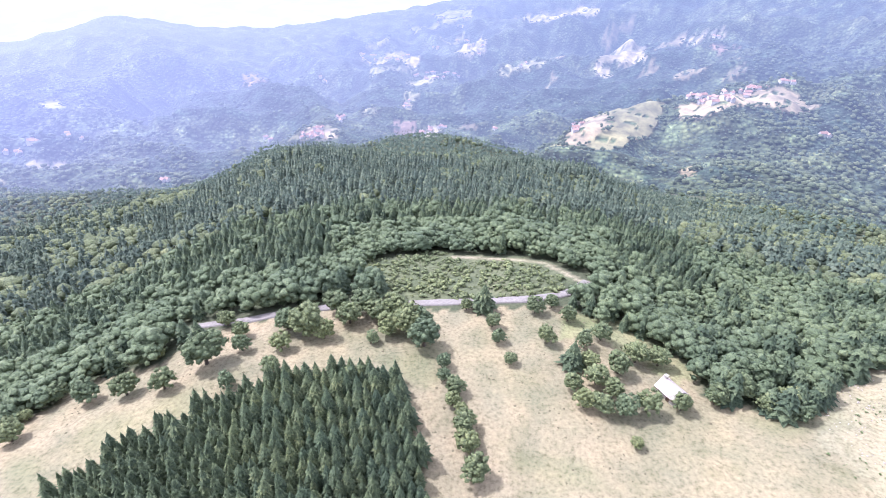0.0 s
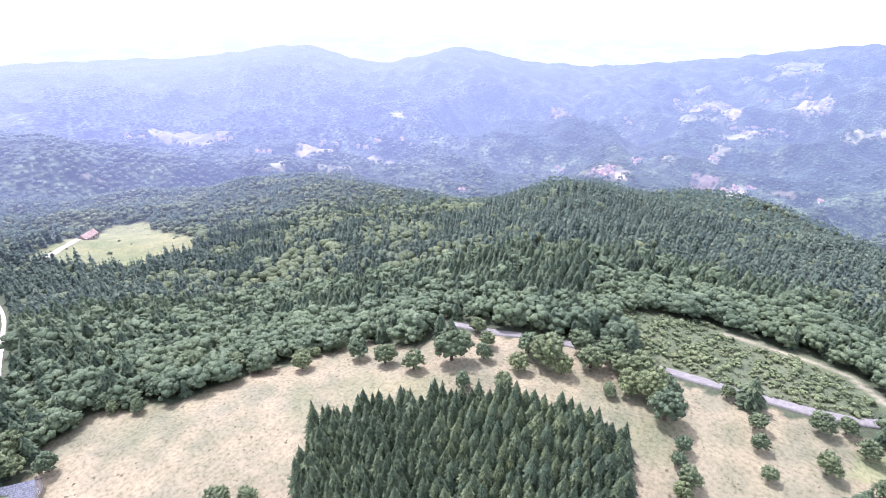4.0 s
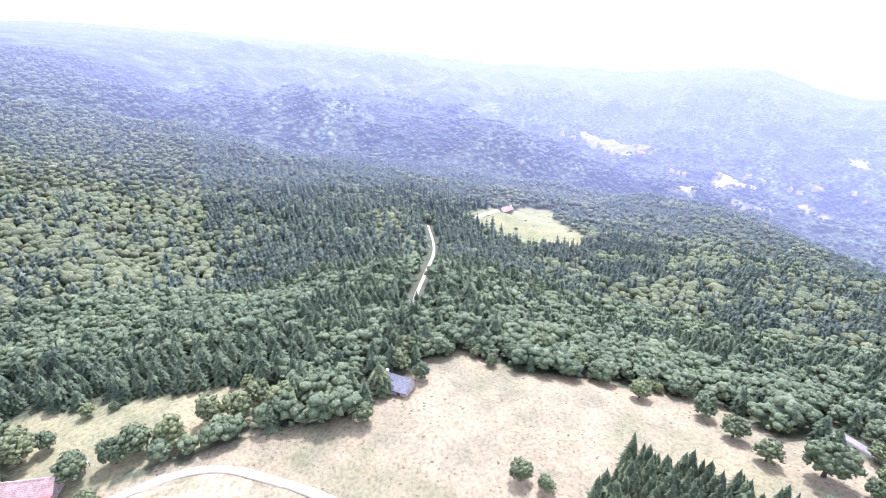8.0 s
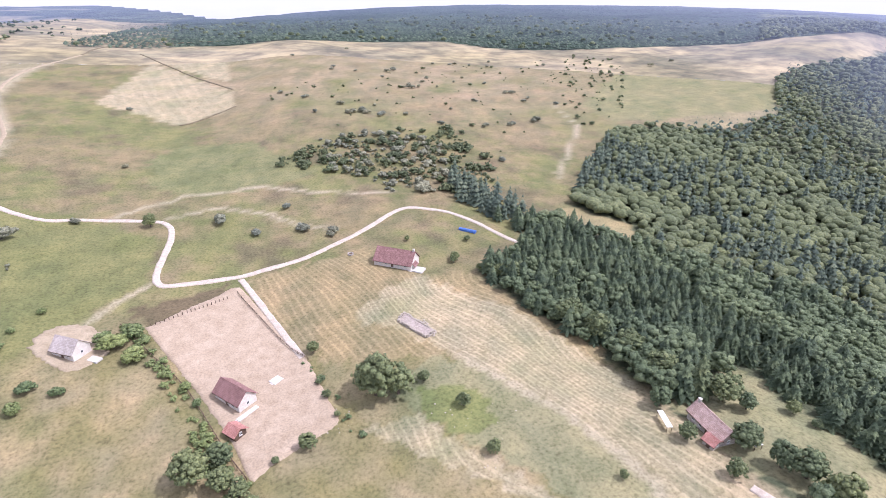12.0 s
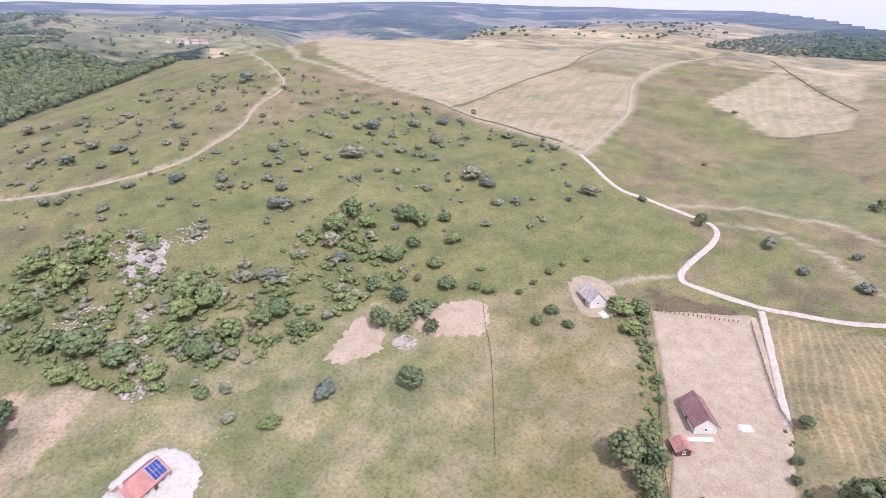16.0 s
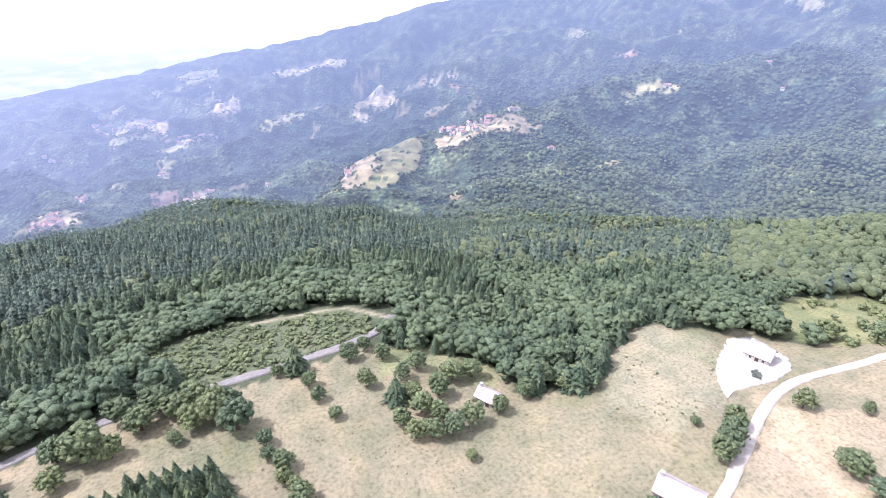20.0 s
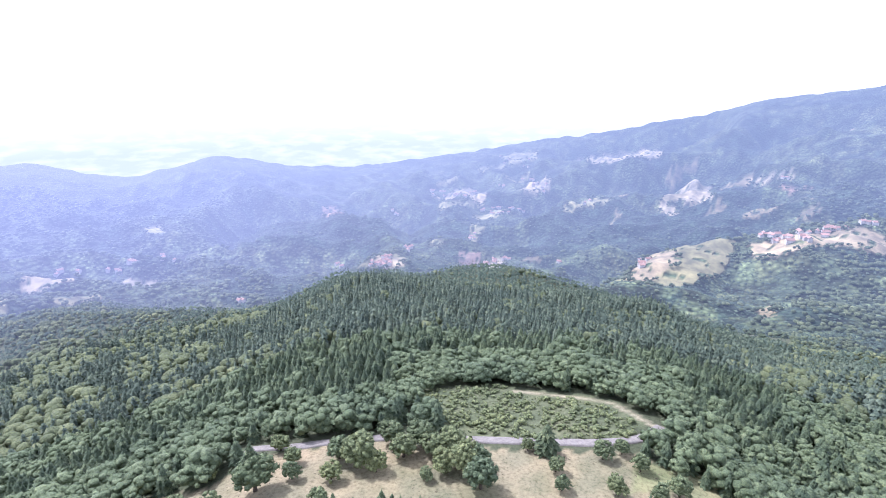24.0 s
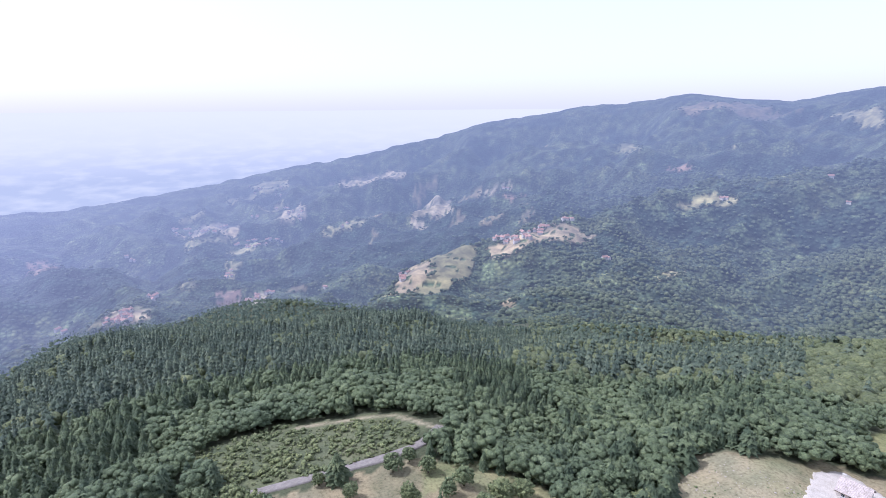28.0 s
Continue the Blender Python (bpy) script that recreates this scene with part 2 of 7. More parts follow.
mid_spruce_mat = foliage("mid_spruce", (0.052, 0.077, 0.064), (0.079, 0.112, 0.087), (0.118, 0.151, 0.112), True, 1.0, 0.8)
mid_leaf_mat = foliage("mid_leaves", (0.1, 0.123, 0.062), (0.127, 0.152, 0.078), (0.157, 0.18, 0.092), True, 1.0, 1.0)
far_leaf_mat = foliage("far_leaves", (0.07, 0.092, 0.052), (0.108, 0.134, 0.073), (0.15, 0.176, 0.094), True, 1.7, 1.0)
bark_mat = mottled("bark", (0.07, 0.055, 0.04), (0.14, 0.11, 0.085), 0.4)
asphalt_mat = mottled("asphalt", (0.19, 0.17, 0.15), (0.25, 0.225, 0.2), 5.0)
gravel_mat = mottled("chalky_gravel", (0.37, 0.31, 0.25), (0.51, 0.445, 0.37), 1.6, bump=0.4)
bank_mat = mottled("heath_bank", (0.1, 0.08, 0.05), (0.19, 0.155, 0.095), 4.0)
worn_mat = mottled("worn_grass_track", (0.27, 0.215, 0.14), (0.38, 0.31, 0.215), 3.0)

# ---- the lie of the land: heights (x, y, z) by landform, set to fit the camera's view ----
MEADOW_HEIGHTS = [
    (0, 60, 0), (-60, 0, 0), (0, -60, 0), (60, 0, 0), (-78, 135, -1), (0, 180, -4),
    (44, 152, 0), (-106, 89, 0), (-141, 51, -1), (-150, 0, 0), (-134, -68, 1), (-96, -115, 1),
    (0, -150, 0), (75, -130, 1), (130, -75, 1), (159, -14, 1), (159, 92, 0), (72, 103, 0),
    (106, 113, 0), (146, 122, 2), (226, 65, 5), (-61, -211, 5), (34, -212, 6),
]
SLOPE_HEIGHTS = [
    (-26, 299, -30), (-39, 448, -68), (-22, 620, -112), (-182, 529, -97), (132, 461, -86), (223, 307, -61),
    (-185, 274, -62), (-336, 497, -128), (-224, 151, -50), (-312, 72, -43), (-442, 188, -89), (-460, 445, -119),
    (177, 381, -80), (276, 231, -46), (365, 163, -30), (404, 116, -28), (261, 100, -14), (154, 184, -24),
    (82, 226, -16), (-295, -52, -45), (-531, -142, -44), (-238, -127, -14), (-211, -177, -12), (-476, -275, -5),
    (-200, 0, -14), (-188, -50, -8), (-82, 226, -20), (-176, 148, -32), (-213, 57, -14),
]
PLATEAU_HEIGHTS = [
    (124, -306, 22), (233, -373, 25), (326, -338, 40), (181, -201, 22), (-85, -340, 7), (-225, -424, 12),
    (17, -480, 13), (-247, -340, 3), (-162, -222, 0), (-164, -195, 1), (299, -26, 2), (376, -53, 20),
    (428, -37, 18), (459, -140, 31), (542, -301, 50), (518, -376, 55), (148, -837, 48), (-111, -792, 46),
    (-425, -736, 31), (-731, -682, 30), (-996, -575, 54), (-655, -459, 25), (-839, -446, 8), (-808, -263, -32),
    (-1040, -146, -42), (-1044, 110, -72), (-927, 375, -125),
]
FAR_PLATEAU_HEIGHTS = [
    (529, -444, 56), (547, -528, 58), (493, -630, 56), (415, -719, 54), (297, -775, 54), (755, -656, 8),
    (703, -780, 0), (619, -885, 12), (1079, -1042, -45), (963, -1278, -40), (1539, -1709, 34), (1660, -1443, 6),
    (1342, -1990, 18), (609, -975, 42), (558, -1006, 49), (508, -1142, 49), (456, -1324, 49), (363, -1455, 48),
    (250, -1580, 49), (845, -1589, -20), (649, -1997, -10), (399, -2265, 10), (146, -1392, 37), (89, -1698, 30),
    (0, -1400, 39), (1391, -562, 71), (1324, -704, 63), (1202, -811, 52), (1031, -791, 37), (991, -584, 27),
    (802, -409, 5), (788, -531, 5), (1455, -363, 68), (1535, -216, 28), (2119, -1127, 20), (2378, -773, 30),
]
VALLEY_HEIGHTS = [
    (778, 652, -267), (413, 847, -238), (194, 996, -263), (298, 1195, -282), (807, 1291, -197), (856, 886, -232),
    (940, 342, -148), (1062, 19, -66), (-989, 1060, -316), (-1353, 845, -284), (-271, 1276, -316), (152, 1442, -361),
    (-1253, 1494, -340), (-800, 2199, -387), (0, 2080, -409), (-1884, 505, -202), (606, 2260, -366), (1345, 2072, -237),
    (1496, 1445, -189), (1689, 975, -124), (-595, 1635, -398), (-74, 847, -250), (-274, 752, -245), (179, 666, -185),
    (310, 537, -150), (429, 360, -135), (530, 236, -110), (-492, 730, -245), (591, 104, -80),
]
MOUNTAIN_HEIGHTS = [
    (3000, 52, 50), (2415, 647, 40), (2933, 3145, 200), (2342, 3606, 121), (1749, 3928, 12), (1087, 4057, -147),
    (209, 3995, -296), (3342, 2706, 140), (3774, 2451, 228), (3289, 1464, 123), (-660, 3742, -417), (-1023, 3347, -419),
    (-1650, 2858, -295), (-1328, 3130, -386), (-2093, 2679, -398), (-2302, 2223, -255), (-2621, 1835, -300), (-2851, 1453, -294),
    (-3026, 1042, -277), (-3151, 556, -215), (-3182, -334, -108), (-3026, -1042, -19), (-2205, -1378, 33), (-1539, -1709, 56),
    (-999, -1960, 60), (-643, -2104, 49), (-344, -2173, 33), (-66, -1899, 27), (475, -3871, 28), (1334, -3665, 39),
    (2409, -3440, 62), (3064, -2571, 51), (3571, -1300, 70),
]
SPOTS = np.array(MEADOW_HEIGHTS + SLOPE_HEIGHTS + PLATEAU_HEIGHTS + FAR_PLATEAU_HEIGHTS + VALLEY_HEIGHTS + MOUNTAIN_HEIGHTS, float)


CREST = np.array(MOUNTAIN_HEIGHTS, float)
CREST = CREST[np.argsort(np.arctan2(-CREST[:, 0], CREST[:, 1]))]
CREST_AZ, CREST_R = np.arctan2(-CREST[:, 0], CREST[:, 1]), np.hypot(CREST[:, 0], CREST[:, 1])


def chart(x, y):
    """Plan position with far distances drawn together, so that hills near and far bend alike."""
    r = np.hypot(x, y) + 1e-6
    k = np.log1p(r / 70.0) / r
    return x * k, y * k


SU, SV = chart(SPOTS[:, 0], SPOTS[:, 1])
BEND = np.sqrt((SU[:, None] - SU) ** 2 + (SV[:, None] - SV) ** 2 + 0.003)
WEIGHTS = np.linalg.solve(np.block([[BEND, np.ones((len(SU), 1))], [np.ones((1, len(SU))), np.zeros((1, 1))]]), np.append(SPOTS[:, 2], 0.0))


def waves(x, y, size, seed):
    """Cheap smooth noise, about -1 to 1, of the given feature size in metres."""
    rng = np.random.RandomState(seed)
    total = 0.0
    for k in range(6):
        a, s = rng.uniform(0, 2 * np.pi), rng.uniform(0.6, 1.5)
        total = total + np.sin((x * np.cos(a) + y * np.sin(a)) * 2 * np.pi * s / size + rng.uniform(0, 6.28) + 1.3 * np.sin((x * np.sin(a) - y * np.cos(a)) * 4.1 / size + k))
    return total / 3.2


# crests of the spurs that run into the valley: rows of azimuth (degrees to the left of +y), distance, height
FIELD_SPUR = [(-58.2, 1950, -57), (-53.8, 1900, -84), (-46.9, 1800, -116), (-40.5, 1650, -144), (-35.2, 1450, -176), (-31.8, 1400, -179), (-27.6, 1330, -188), (-22.8, 1250, -212), (-17.8, 1150, -219), (-12.7, 1050, -241), (-9.4, 980, -270)]
TERRACE_SPUR = [(-22.7, 2450, -279), (-19.7, 2350, -296), (-14.7, 2250, -318), (-9.9, 2150, -324), (-5.6, 2000, -331), (-3.2, 1900, -339)]
HIGH_SPUR = [(-17.9, 3150, -236), (-14.9, 3100, -245), (-11.2, 3000, -271), (-7.1, 2900, -307)]
SHOULDER = [(-38.0, 3000, -64), (-33.7, 3000, -83), (-29.1, 2950, -114), (-24.5, 2900, -210)]
DARK_KNOLL = [(11.1, 1800, -415), (13.6, 1850, -365), (17.2, 1850, -334), (19.6, 1850, -339), (23.3, 1780, -362), (26.8, 1720, -362), (29.7, 1650, -380)]
NEAR_SPUR = [(-14.9, 600, -135), (-9.0, 620, -126), (-3.4, 640, -120), (1.0, 650, -118), (3.5, 680, -133), (9.3, 720, -160), (13.1, 760, -163), (16.9, 740, -164), (21.9, 720, -174), (26.9, 700, -185)]
VALLEY_HILL = [(34.7, 750, -206), (38.6, 790, -187), (43.1, 800, -173), (49.5, 760, -158), (58.2, 720, -143), (67.4, 690, -130), (74.4, 690, -129), (82.0, 700, -126), (89.2, 720, -111), (95.2, 740, -84), (101.0, 760, -53), (104.8, 760, -42)]
WEST_WOOD = [(65.4, 1200, -189), (69.7, 1250, -169), (74.5, 1280, -150), (80.4, 1300, -119), (85.0, 1300, -104), (92.8, 1250, -96), (100.5, 1150, -74), (106.3, 1050, -37)]
EAST_WOOD = [(-90.6, 465, 8), (-85.4, 460, -1), (-78.1, 460, -15), (-69.8, 470, -34), (-61.3, 490, -64), (-51.1, 510, -87), (-42.2, 530, -103), (-34.4, 540, -111)]


def combs(x, y, size, seed):
    """Noise with sharp crests and round hollows, as running water leaves them."""
    return 0.8 - 1.9 * np.abs(waves(x, y, size, seed))


def open_slopes(x, y):
    """Height of the land before its spurs are raised."""
    x, y = np.asarray(x, float), np.asarray(y, float)
    u, v = chart(x, y)
    z = np.full(u.shape, WEIGHTS[-1])
    for k in range(len(SU)):
        z = z + WEIGHTS[k] * np.sqrt((u - SU[k]) ** 2 + (v - SV[k]) ** 2 + 0.003)
    r = np.hypot(x, y)
    rough = np.clip((r - 120) / 500, 0, 1)
    turn = np.degrees(np.arctan2(-x, y))
    valley = np.clip(np.minimum((turn + 92) / 30, (112 - turn) / 20), 0.15, 1.0)
    crest = np.interp(np.arctan2(-x, y), CREST_AZ, CREST_R, period=2 * np.pi)
    inner = np.clip((0.97 - r / crest) / 0.2, 0, 1)
    z = z + rough * valley * (7.0 * waves(x, y, 210, 3) + 1.6 * waves(x, y, 80, 5))
    # side ridges and combes of the valley and of the mountain slopes
    z = z + valley * np.clip((r - 640) / 700, 0, 1) * inner * (22 * combs(x, y, 620, 15) + 10 * combs(x, y, 230, 16))
    z = z + valley * np.clip((r - 1400) / 1000, 0, 1) * inner * (26 * combs(x, y, 1300, 8) + 20 * combs(x, y, 520, 9))
    z = z + 0.25 * waves(x, y, 26, 12)
    # behind the last crest the land falls away
    return z - 0.4 * np.clip(r - 1.04 * np.interp(np.arctan2(-x, y), CREST_AZ, CREST_R, period=2 * np.pi), 0, None)


SPURS = []
for rows_ in (FIELD_SPUR, TERRACE_SPUR, HIGH_SPUR, SHOULDER, DARK_KNOLL, NEAR_SPUR, VALLEY_HILL, WEST_WOOD, EAST_WOOD):
    a_, r_, z_ = np.array(rows_, float).T
    fine = np.linspace(a_[0], a_[-1], 60)
    SPURS.append([fine, np.interp(fine, a_, r_), np.interp(fine, a_, z_), np.zeros(60)])


def height(x, y):
    """Height of the land in metres at plan positions (arrays): slopes and plateau, with the spurs raised and a hollow behind each."""
    x, y = np.asarray(x, float), np.asarray(y, float)
    z = open_slopes(x, y)
    az, r = np.degrees(np.arctan2(-x, y)), np.hypot(x, y)
    for a_, r_, z_, lift in SPURS:
        side = np.clip(np.minimum(az - a_[0] + 4, a_[-1] + 4 - az) / 4, 0, 1)
        side = side * side * (3 - 2 * side)
        off = r / np.interp(az, a_, r_) - 1
        z = z + side * np.interp(az, a_, lift) * np.exp(-(off / 0.13) ** 2)
        z = z - side * 0.07 * np.interp(az, a_, r_) * np.exp(-((off - 0.21) / 0.11) ** 2)
    return z


# the spurs reach their crest heights where hollows of their neighbours cut into them too
for _ in range(8):
    for spur in SPURS:
        sx_, sy_ = -spur[1] * np.sin(np.radians(spur[0])), spur[1] * np.cos(np.radians(spur[0]))
        spur[3] += 0.8 * (spur[2] - height(sx_, sy_))


# ---- ground cover in plan ----
OPEN_LAND = [(-949, -559), (-986, -531), (-870, -486), (-703, -470), (-592, -429), (-477, -336), (-403, -318), (-343, -349), (-303, -350), (-230, -288), (-171, -224), (-144, -214), (-122, -190), (-91, -179), (-96, -148), (-100, -126), (-106, -116), (-108, -91), (-108, -53), (-118, -21), (-116, 3), (-131, 24), (-140, 29), (-141, 46), (-128, 55), (-119, 81), (-111, 91), (-105, 108), (-99, 115), (-82, 115), (-77, 129), (-64, 133), (-41, 141), (-0, 142), (42, 146), (49, 138), (66, 129), (75, 117), (72, 108), (93, 95), (105, 105), (123, 117), (155, 101), (179, 110), (162, 105), (179, 84), (241, 81), (238, 59), (222, 34), (219, 9), (225, 15), (266, -1), (290, -23), (353, -28), (386, -55), (430, -80), (465, -157), (505, -281), (921, -574), (1314, -1133), (1277, -1385), (273, -759), (153, -829), (-102, -848), (-332, -822), (-424, -730), (-723, -677)]
STRIP_MEADOW = [(-136, -92), (-141, -72), (-142, -39), (-142, -24), (-134, -10), (-124, -13), (-118, -32), (-113, -48), (-108, -61), (-108, -68), (-111, -77), (-109, -85), (-123, -88)]
GREEN_STRIP = [(-144, -94), (-144, -64), (-139, -27), (-133, -19), (-125, -24), (-118, -44), (-112, -62), (-115, -82)]
SCRUB = [(-33, 181), (-6, 191), (40, 183), (49, 169), (41, 153), (15, 149), (-8, 148), (-27, 159)]
VALLEY_FIELD = [(-406, 117), (-438, 153), (-492, 215), (-484, 244), (-432, 227), (-384, 231), (-357, 210), (-363, 179), (-348, 167), (-379, 144)]
GULLY_CLEARING = [(-179, -240), (-182, -217), (-198, -205), (-193, -192), (-178, -180), (-158, -195), (-160, -215)]
ROUGH_GROUND = [(121, 117), (149, 99), (124, 76), (100, 70), (91, 76), (93, 92)]
YARD = [(34.7, -183.5), (25.6, -189.8), (12.2, -197.6), (3.3, -202.6), (-0.1, -196.3), (-4.0, -183.3), (-7.8, -169.3), (-11.4, -158.9), (-14.4, -150.1), (-16.1, -139.0), (-17.3, -126.4), (-18.2, -116.6), (-11.8, -113.9), (-3.7, -110.5), (2.6, -107.6), (6.8, -105.6), (8.9, -113.8), (11.0, -122.5), (15.1, -134.5), (19.7, -147.2), (27.4, -165.6)]
MOWN_WEST = [(-2, -206), (-54, -215), (-54, -202), (-70, -183), (-91, -178), (-96, -144), (-109, -116), (-98, -98), (-78, -97), (-63, -125), (-57, -132), (-20, -144), (-9, -169)]
MOWN_SOUTH = [(-62, -130), (-78, -95), (-87, -64), (-75, -49), (-103, -19), (-109, -39), (-104, -56), (-108, -87), (-93, -143), (-68, -181), (-54, -179), (-34, -165)]
MOWN_NEAR = [(-38, -111), (-51, -86), (-62, -65), (-65, -60), (-23, -111)]
FAR_FIELD_A = [(1309, -1170), (384, -729), (300, -782), (249, -715), (247, -684), (233, -551), (249, -363), (413, -379)]
FAR_FIELD_B = [(247, -361), (230, -549), (162, -548), (134, -449), (118, -323), (136, -329), (242, -361)]
FAR_FIELD_C = [(89, -523), (52, -707), (-21, -556), (-19, -504), (26, -473)]
FAR_FIELD_E = [(79, -842), (-35, -907), (-23, -597), (17, -655), (51, -721)]
CABIN_PLOT = [(68, -182), (64, -190), (52, -190), (44, -175), (53, -166), (60, -171)]
HEATH_PLOT = [(41, -196), (6, -205), (7, -195), (33, -184)]
FAR_FIELD_D = [(245, -708), (230, -772), (152, -684), (148, -620), (159, -566), (225, -597), (241, -618)]
GREEN_HILL_A = [(269, -102), (271, -133), (275, -194), (287, -298), (219, -345), (122, -310), (70, -284), (33, -254), (35, -216), (56, -195), (96, -147), (125, -117), (158, -97), (208, -99), (233, -82)]
JUNCTION_GLADE = [(190, 111), (222, 117), (261, 115), (269, 95), (235, 71), (205, 71), (186, 76), (177, 92)]
EAST_SCRUB = [(223, 28), (263, 10), (286, -12), (296, -33), (283, -45), (190, -41), (199, -29), (201, -19), (192, -6), (204, 9)]
GREEN_SLOPE = [(-328, -428), (-469, -548), (-587, -560), (-653, -479), (-492, -350), (-385, -360), (-322, -372)]
FRESH_TURF = [(43, -374), (21, -414), (-23, -404), (-55, -328), (-24, -310), (17, -310), (38, -321)]
SCREE = [(219, -97), (211, -99), (201, -91), (191, -81), (194, -77), (206, -77), (216, -84), (223, -90)]
BARE_A = [(201, 9), (173, -30), (158, -43), (150, -32), (134, -4), (135, 9), (133, 16), (148, 11), (161, 5)]
BARE_B = [(106, -130), (90, -151), (79, -138), (89, -127), (99, -123)]
BARE_C = [(113, -93), (118, -114), (111, -118), (101, -107), (107, -96)]
SOLAR_YARD = [(115, -22), (122, -31), (123, -42), (115, -47), (106, -44), (99, -31), (106, -25)]
WHOUSE_YARD = [(153, 98), (165, 96), (160, 80), (147, 75), (130, 76), (124, 75), (133, 86)]
MOWN_RIDGE = [(133, 67), (151, 56), (179, 28), (198, 13), (148, 6), (140, 14), (94, 5), (75, 45), (99, 51)]
DRY_NEAR = [(55, 95), (71, 101), (85, 98), (98, 76), (79, 70), (65, 67)]
GLADE_GREEN = [(41, 141), (58, 141), (67, 129), (75, 116), (67, 110), (59, 119), (49, 129), (34, 126)]
ROUGH_PATCH = [(-52, -131), (-65, -125), (-78, -94), (-82, -64), (-74, -52), (-67, -62), (-54, -85), (-41, -109), (-32, -124)]
NETTLE_PATCH = [(-44, -121), (-54, -117), (-60, -109), (-58, -97), (-48, -97), (-40, -109)]
SPRUCE_BELT = [(-123, -186), (-133, -152), (-138, -113), (-138, -92), (-139, -71), (-140, -42), (-141, -16), (-144, -5), (-162, -5), (-167, -50), (-172, -117), (-168, -170), (-144, -210)]
SPRUCE_SMALL = [(-120, -283), (-119, -261), (-124, -233), (-130, -213), (-135, -201), (-146, -222), (-144, -244), (-138, -276), (-130, -293)]


def inside(x, y, poly):
    """Which plan positions lie in a polygon."""
    hit = np.zeros(x.shape, bool)
    px, py = poly[-1]
    for qx, qy in poly:
        if qy != py:
            cross = (qy > y) != (py > y)
            hit ^= cross & (x < (px - qx) * (y - qy) / (py - qy) + qx)
        px, py = qx, qy
    return hit


def near_line(x, y, line):
    """Distance in metres from plan positions to a polyline."""
    best = np.full(x.shape, 1e9)
    for (ax, ay), (bx, by) in zip(line, line[1:]):
        dx, dy = bx - ax, by - ay
        k = np.clip(((x - ax) * dx + (y - ay) * dy) / (dx * dx + dy * dy + 1e-9), 0, 1)
        best = np.minimum(best, np.hypot(x - ax - k * dx, y - ay - k * dy))
    return best


STRAW, HAY, TAN, GREEN, HEATH, FLOOR = (0.24, 0.206, 0.134), (0.315, 0.265, 0.18), (0.3, 0.245, 0.16), (0.15, 0.15, 0.064), (0.2, 0.16, 0.093), (0.075, 0.084, 0.05)
SOIL, CHALK, STONE = (0.40, 0.305, 0.236), (0.558, 0.517, 0.459), (0.344, 0.312, 0.271)
ROAD = [(-80.4, 133.6), (-64.5, 135.9), (-43.8, 142.0), (-23.4, 145.1), (-4.3, 146.3), (17.0, 148.0), (30.7, 149.3), (43.3, 153.6), (54.4, 165.5)]
SCRUB_TRACK = [(3.7, 185.5), (17.6, 185.0), (40.0, 181.4), (48.7, 168.9), (53.3, 165.2)]
TRACK_MAIN = [(116.6, -310.6), (106.7, -301.8), (82.8, -280.7), (64.4, -278.6), (39.1, -274.8), (29.6, -269.9), (27.3, -253.7), (31.9, -214.3), (17.5, -209.9), (-2.4, -210.7), (-30.1, -218.0), (-57.4, -232.6), (-80.2, -251.4), (-93.6, -250.7), (-109.9, -235.7), (-118.1, -213.1), (-124.5, -193.1)]
TRACK_UPPER = [(116.4, -312.9), (119.2, -344.5), (123.5, -408.1), (127.5, -432.0), (148.8, -505.7), (156.3, -549.1), (155.2, -637.0), (126.8, -755.7)]
BANK_A = [(248.7, -363.1), (243.7, -440.8), (232.9, -551.2), (245.1, -630.0), (249.4, -714.9)]
BANK_B = [(69.5, -778.6), (38.4, -692.5), (16.7, -643.1), (-21.9, -566.7)]
BANK_C = [(272.7, -356.7), (246.4, -359.8), (201.0, -351.3), (156.9, -332.4), (135.3, -326.8)]
BANK_D = [(26.1, -471.0), (3.6, -489.6), (-19.6, -508.2)]
BANK_E = [(126.8, -755.7), (111.8, -843.5), (76.7, -865.8), (-35.0, -906.6)]
PLOT_FENCE = [(32.6, -184.1), (21.0, -188.9), (7.0, -194.9)]
FIELD_FENCE = [(87.2, -149.7), (79.8, -139.7), (71.2, -128.9), (59.6, -110.8), (49.1, -94.0)]
HEDGE_FENCE = [(42.0, -186.4), (31.7, -167.0), (21.6, -147.1), (12.4, -119.1), (7.9, -107.0)]
TRACK_CABIN = [(34.2, -212.3), (43.8, -202.5), (53.4, -190.7)]
TRACK_FIELD_EDGE = [(116.6, -311.4), (176.0, -339.0), (250.7, -365.1), (300.1, -360.1), (350.4, -361.4)]
TRACK_FIELD_EDGE_W = [(123.8, -324.7), (193.6, -358.0), (263.2, -364.1), (347.1, -359.8), (416.4, -354.3), (869.0, -668.0), (470.6, -340.8)]
TRACK_YARD = [(1.0, -207.7), (-5.0, -184.2), (-11.0, -159.1), (-13.6, -149.8)]
TRACK_LOOP = [(470.6, -340.8), (354.5, -283.4), (315.3, -226.0), (290.4, -195.6), (275.1, -153.6), (278.3, -125.3), (301.1, -91.4), (325.8, -70.5), (355.9, -59.7), (382.4, -57.9)]
TRACK_RIDGE = [(73.8, 45.8), (83.8, 47.3), (96.0, 51.8), (108.1, 57.3), (132.6, 68.1), (152.1, 72.0), (178.7, 68.9), (212.4, 65.6), (248.1, 69.4), (295.3, 86.9)]
TRACK_YJUNC = [(230.0, 67.6), (217.9, 51.2), (218.1, 39.5), (211.1, 24.5), (200.9, 9.1)]
TRACK_TWIN = [(140.6, 13.0), (119.5, 8.4), (108.2, 5.6), (95.5, 1.4)]
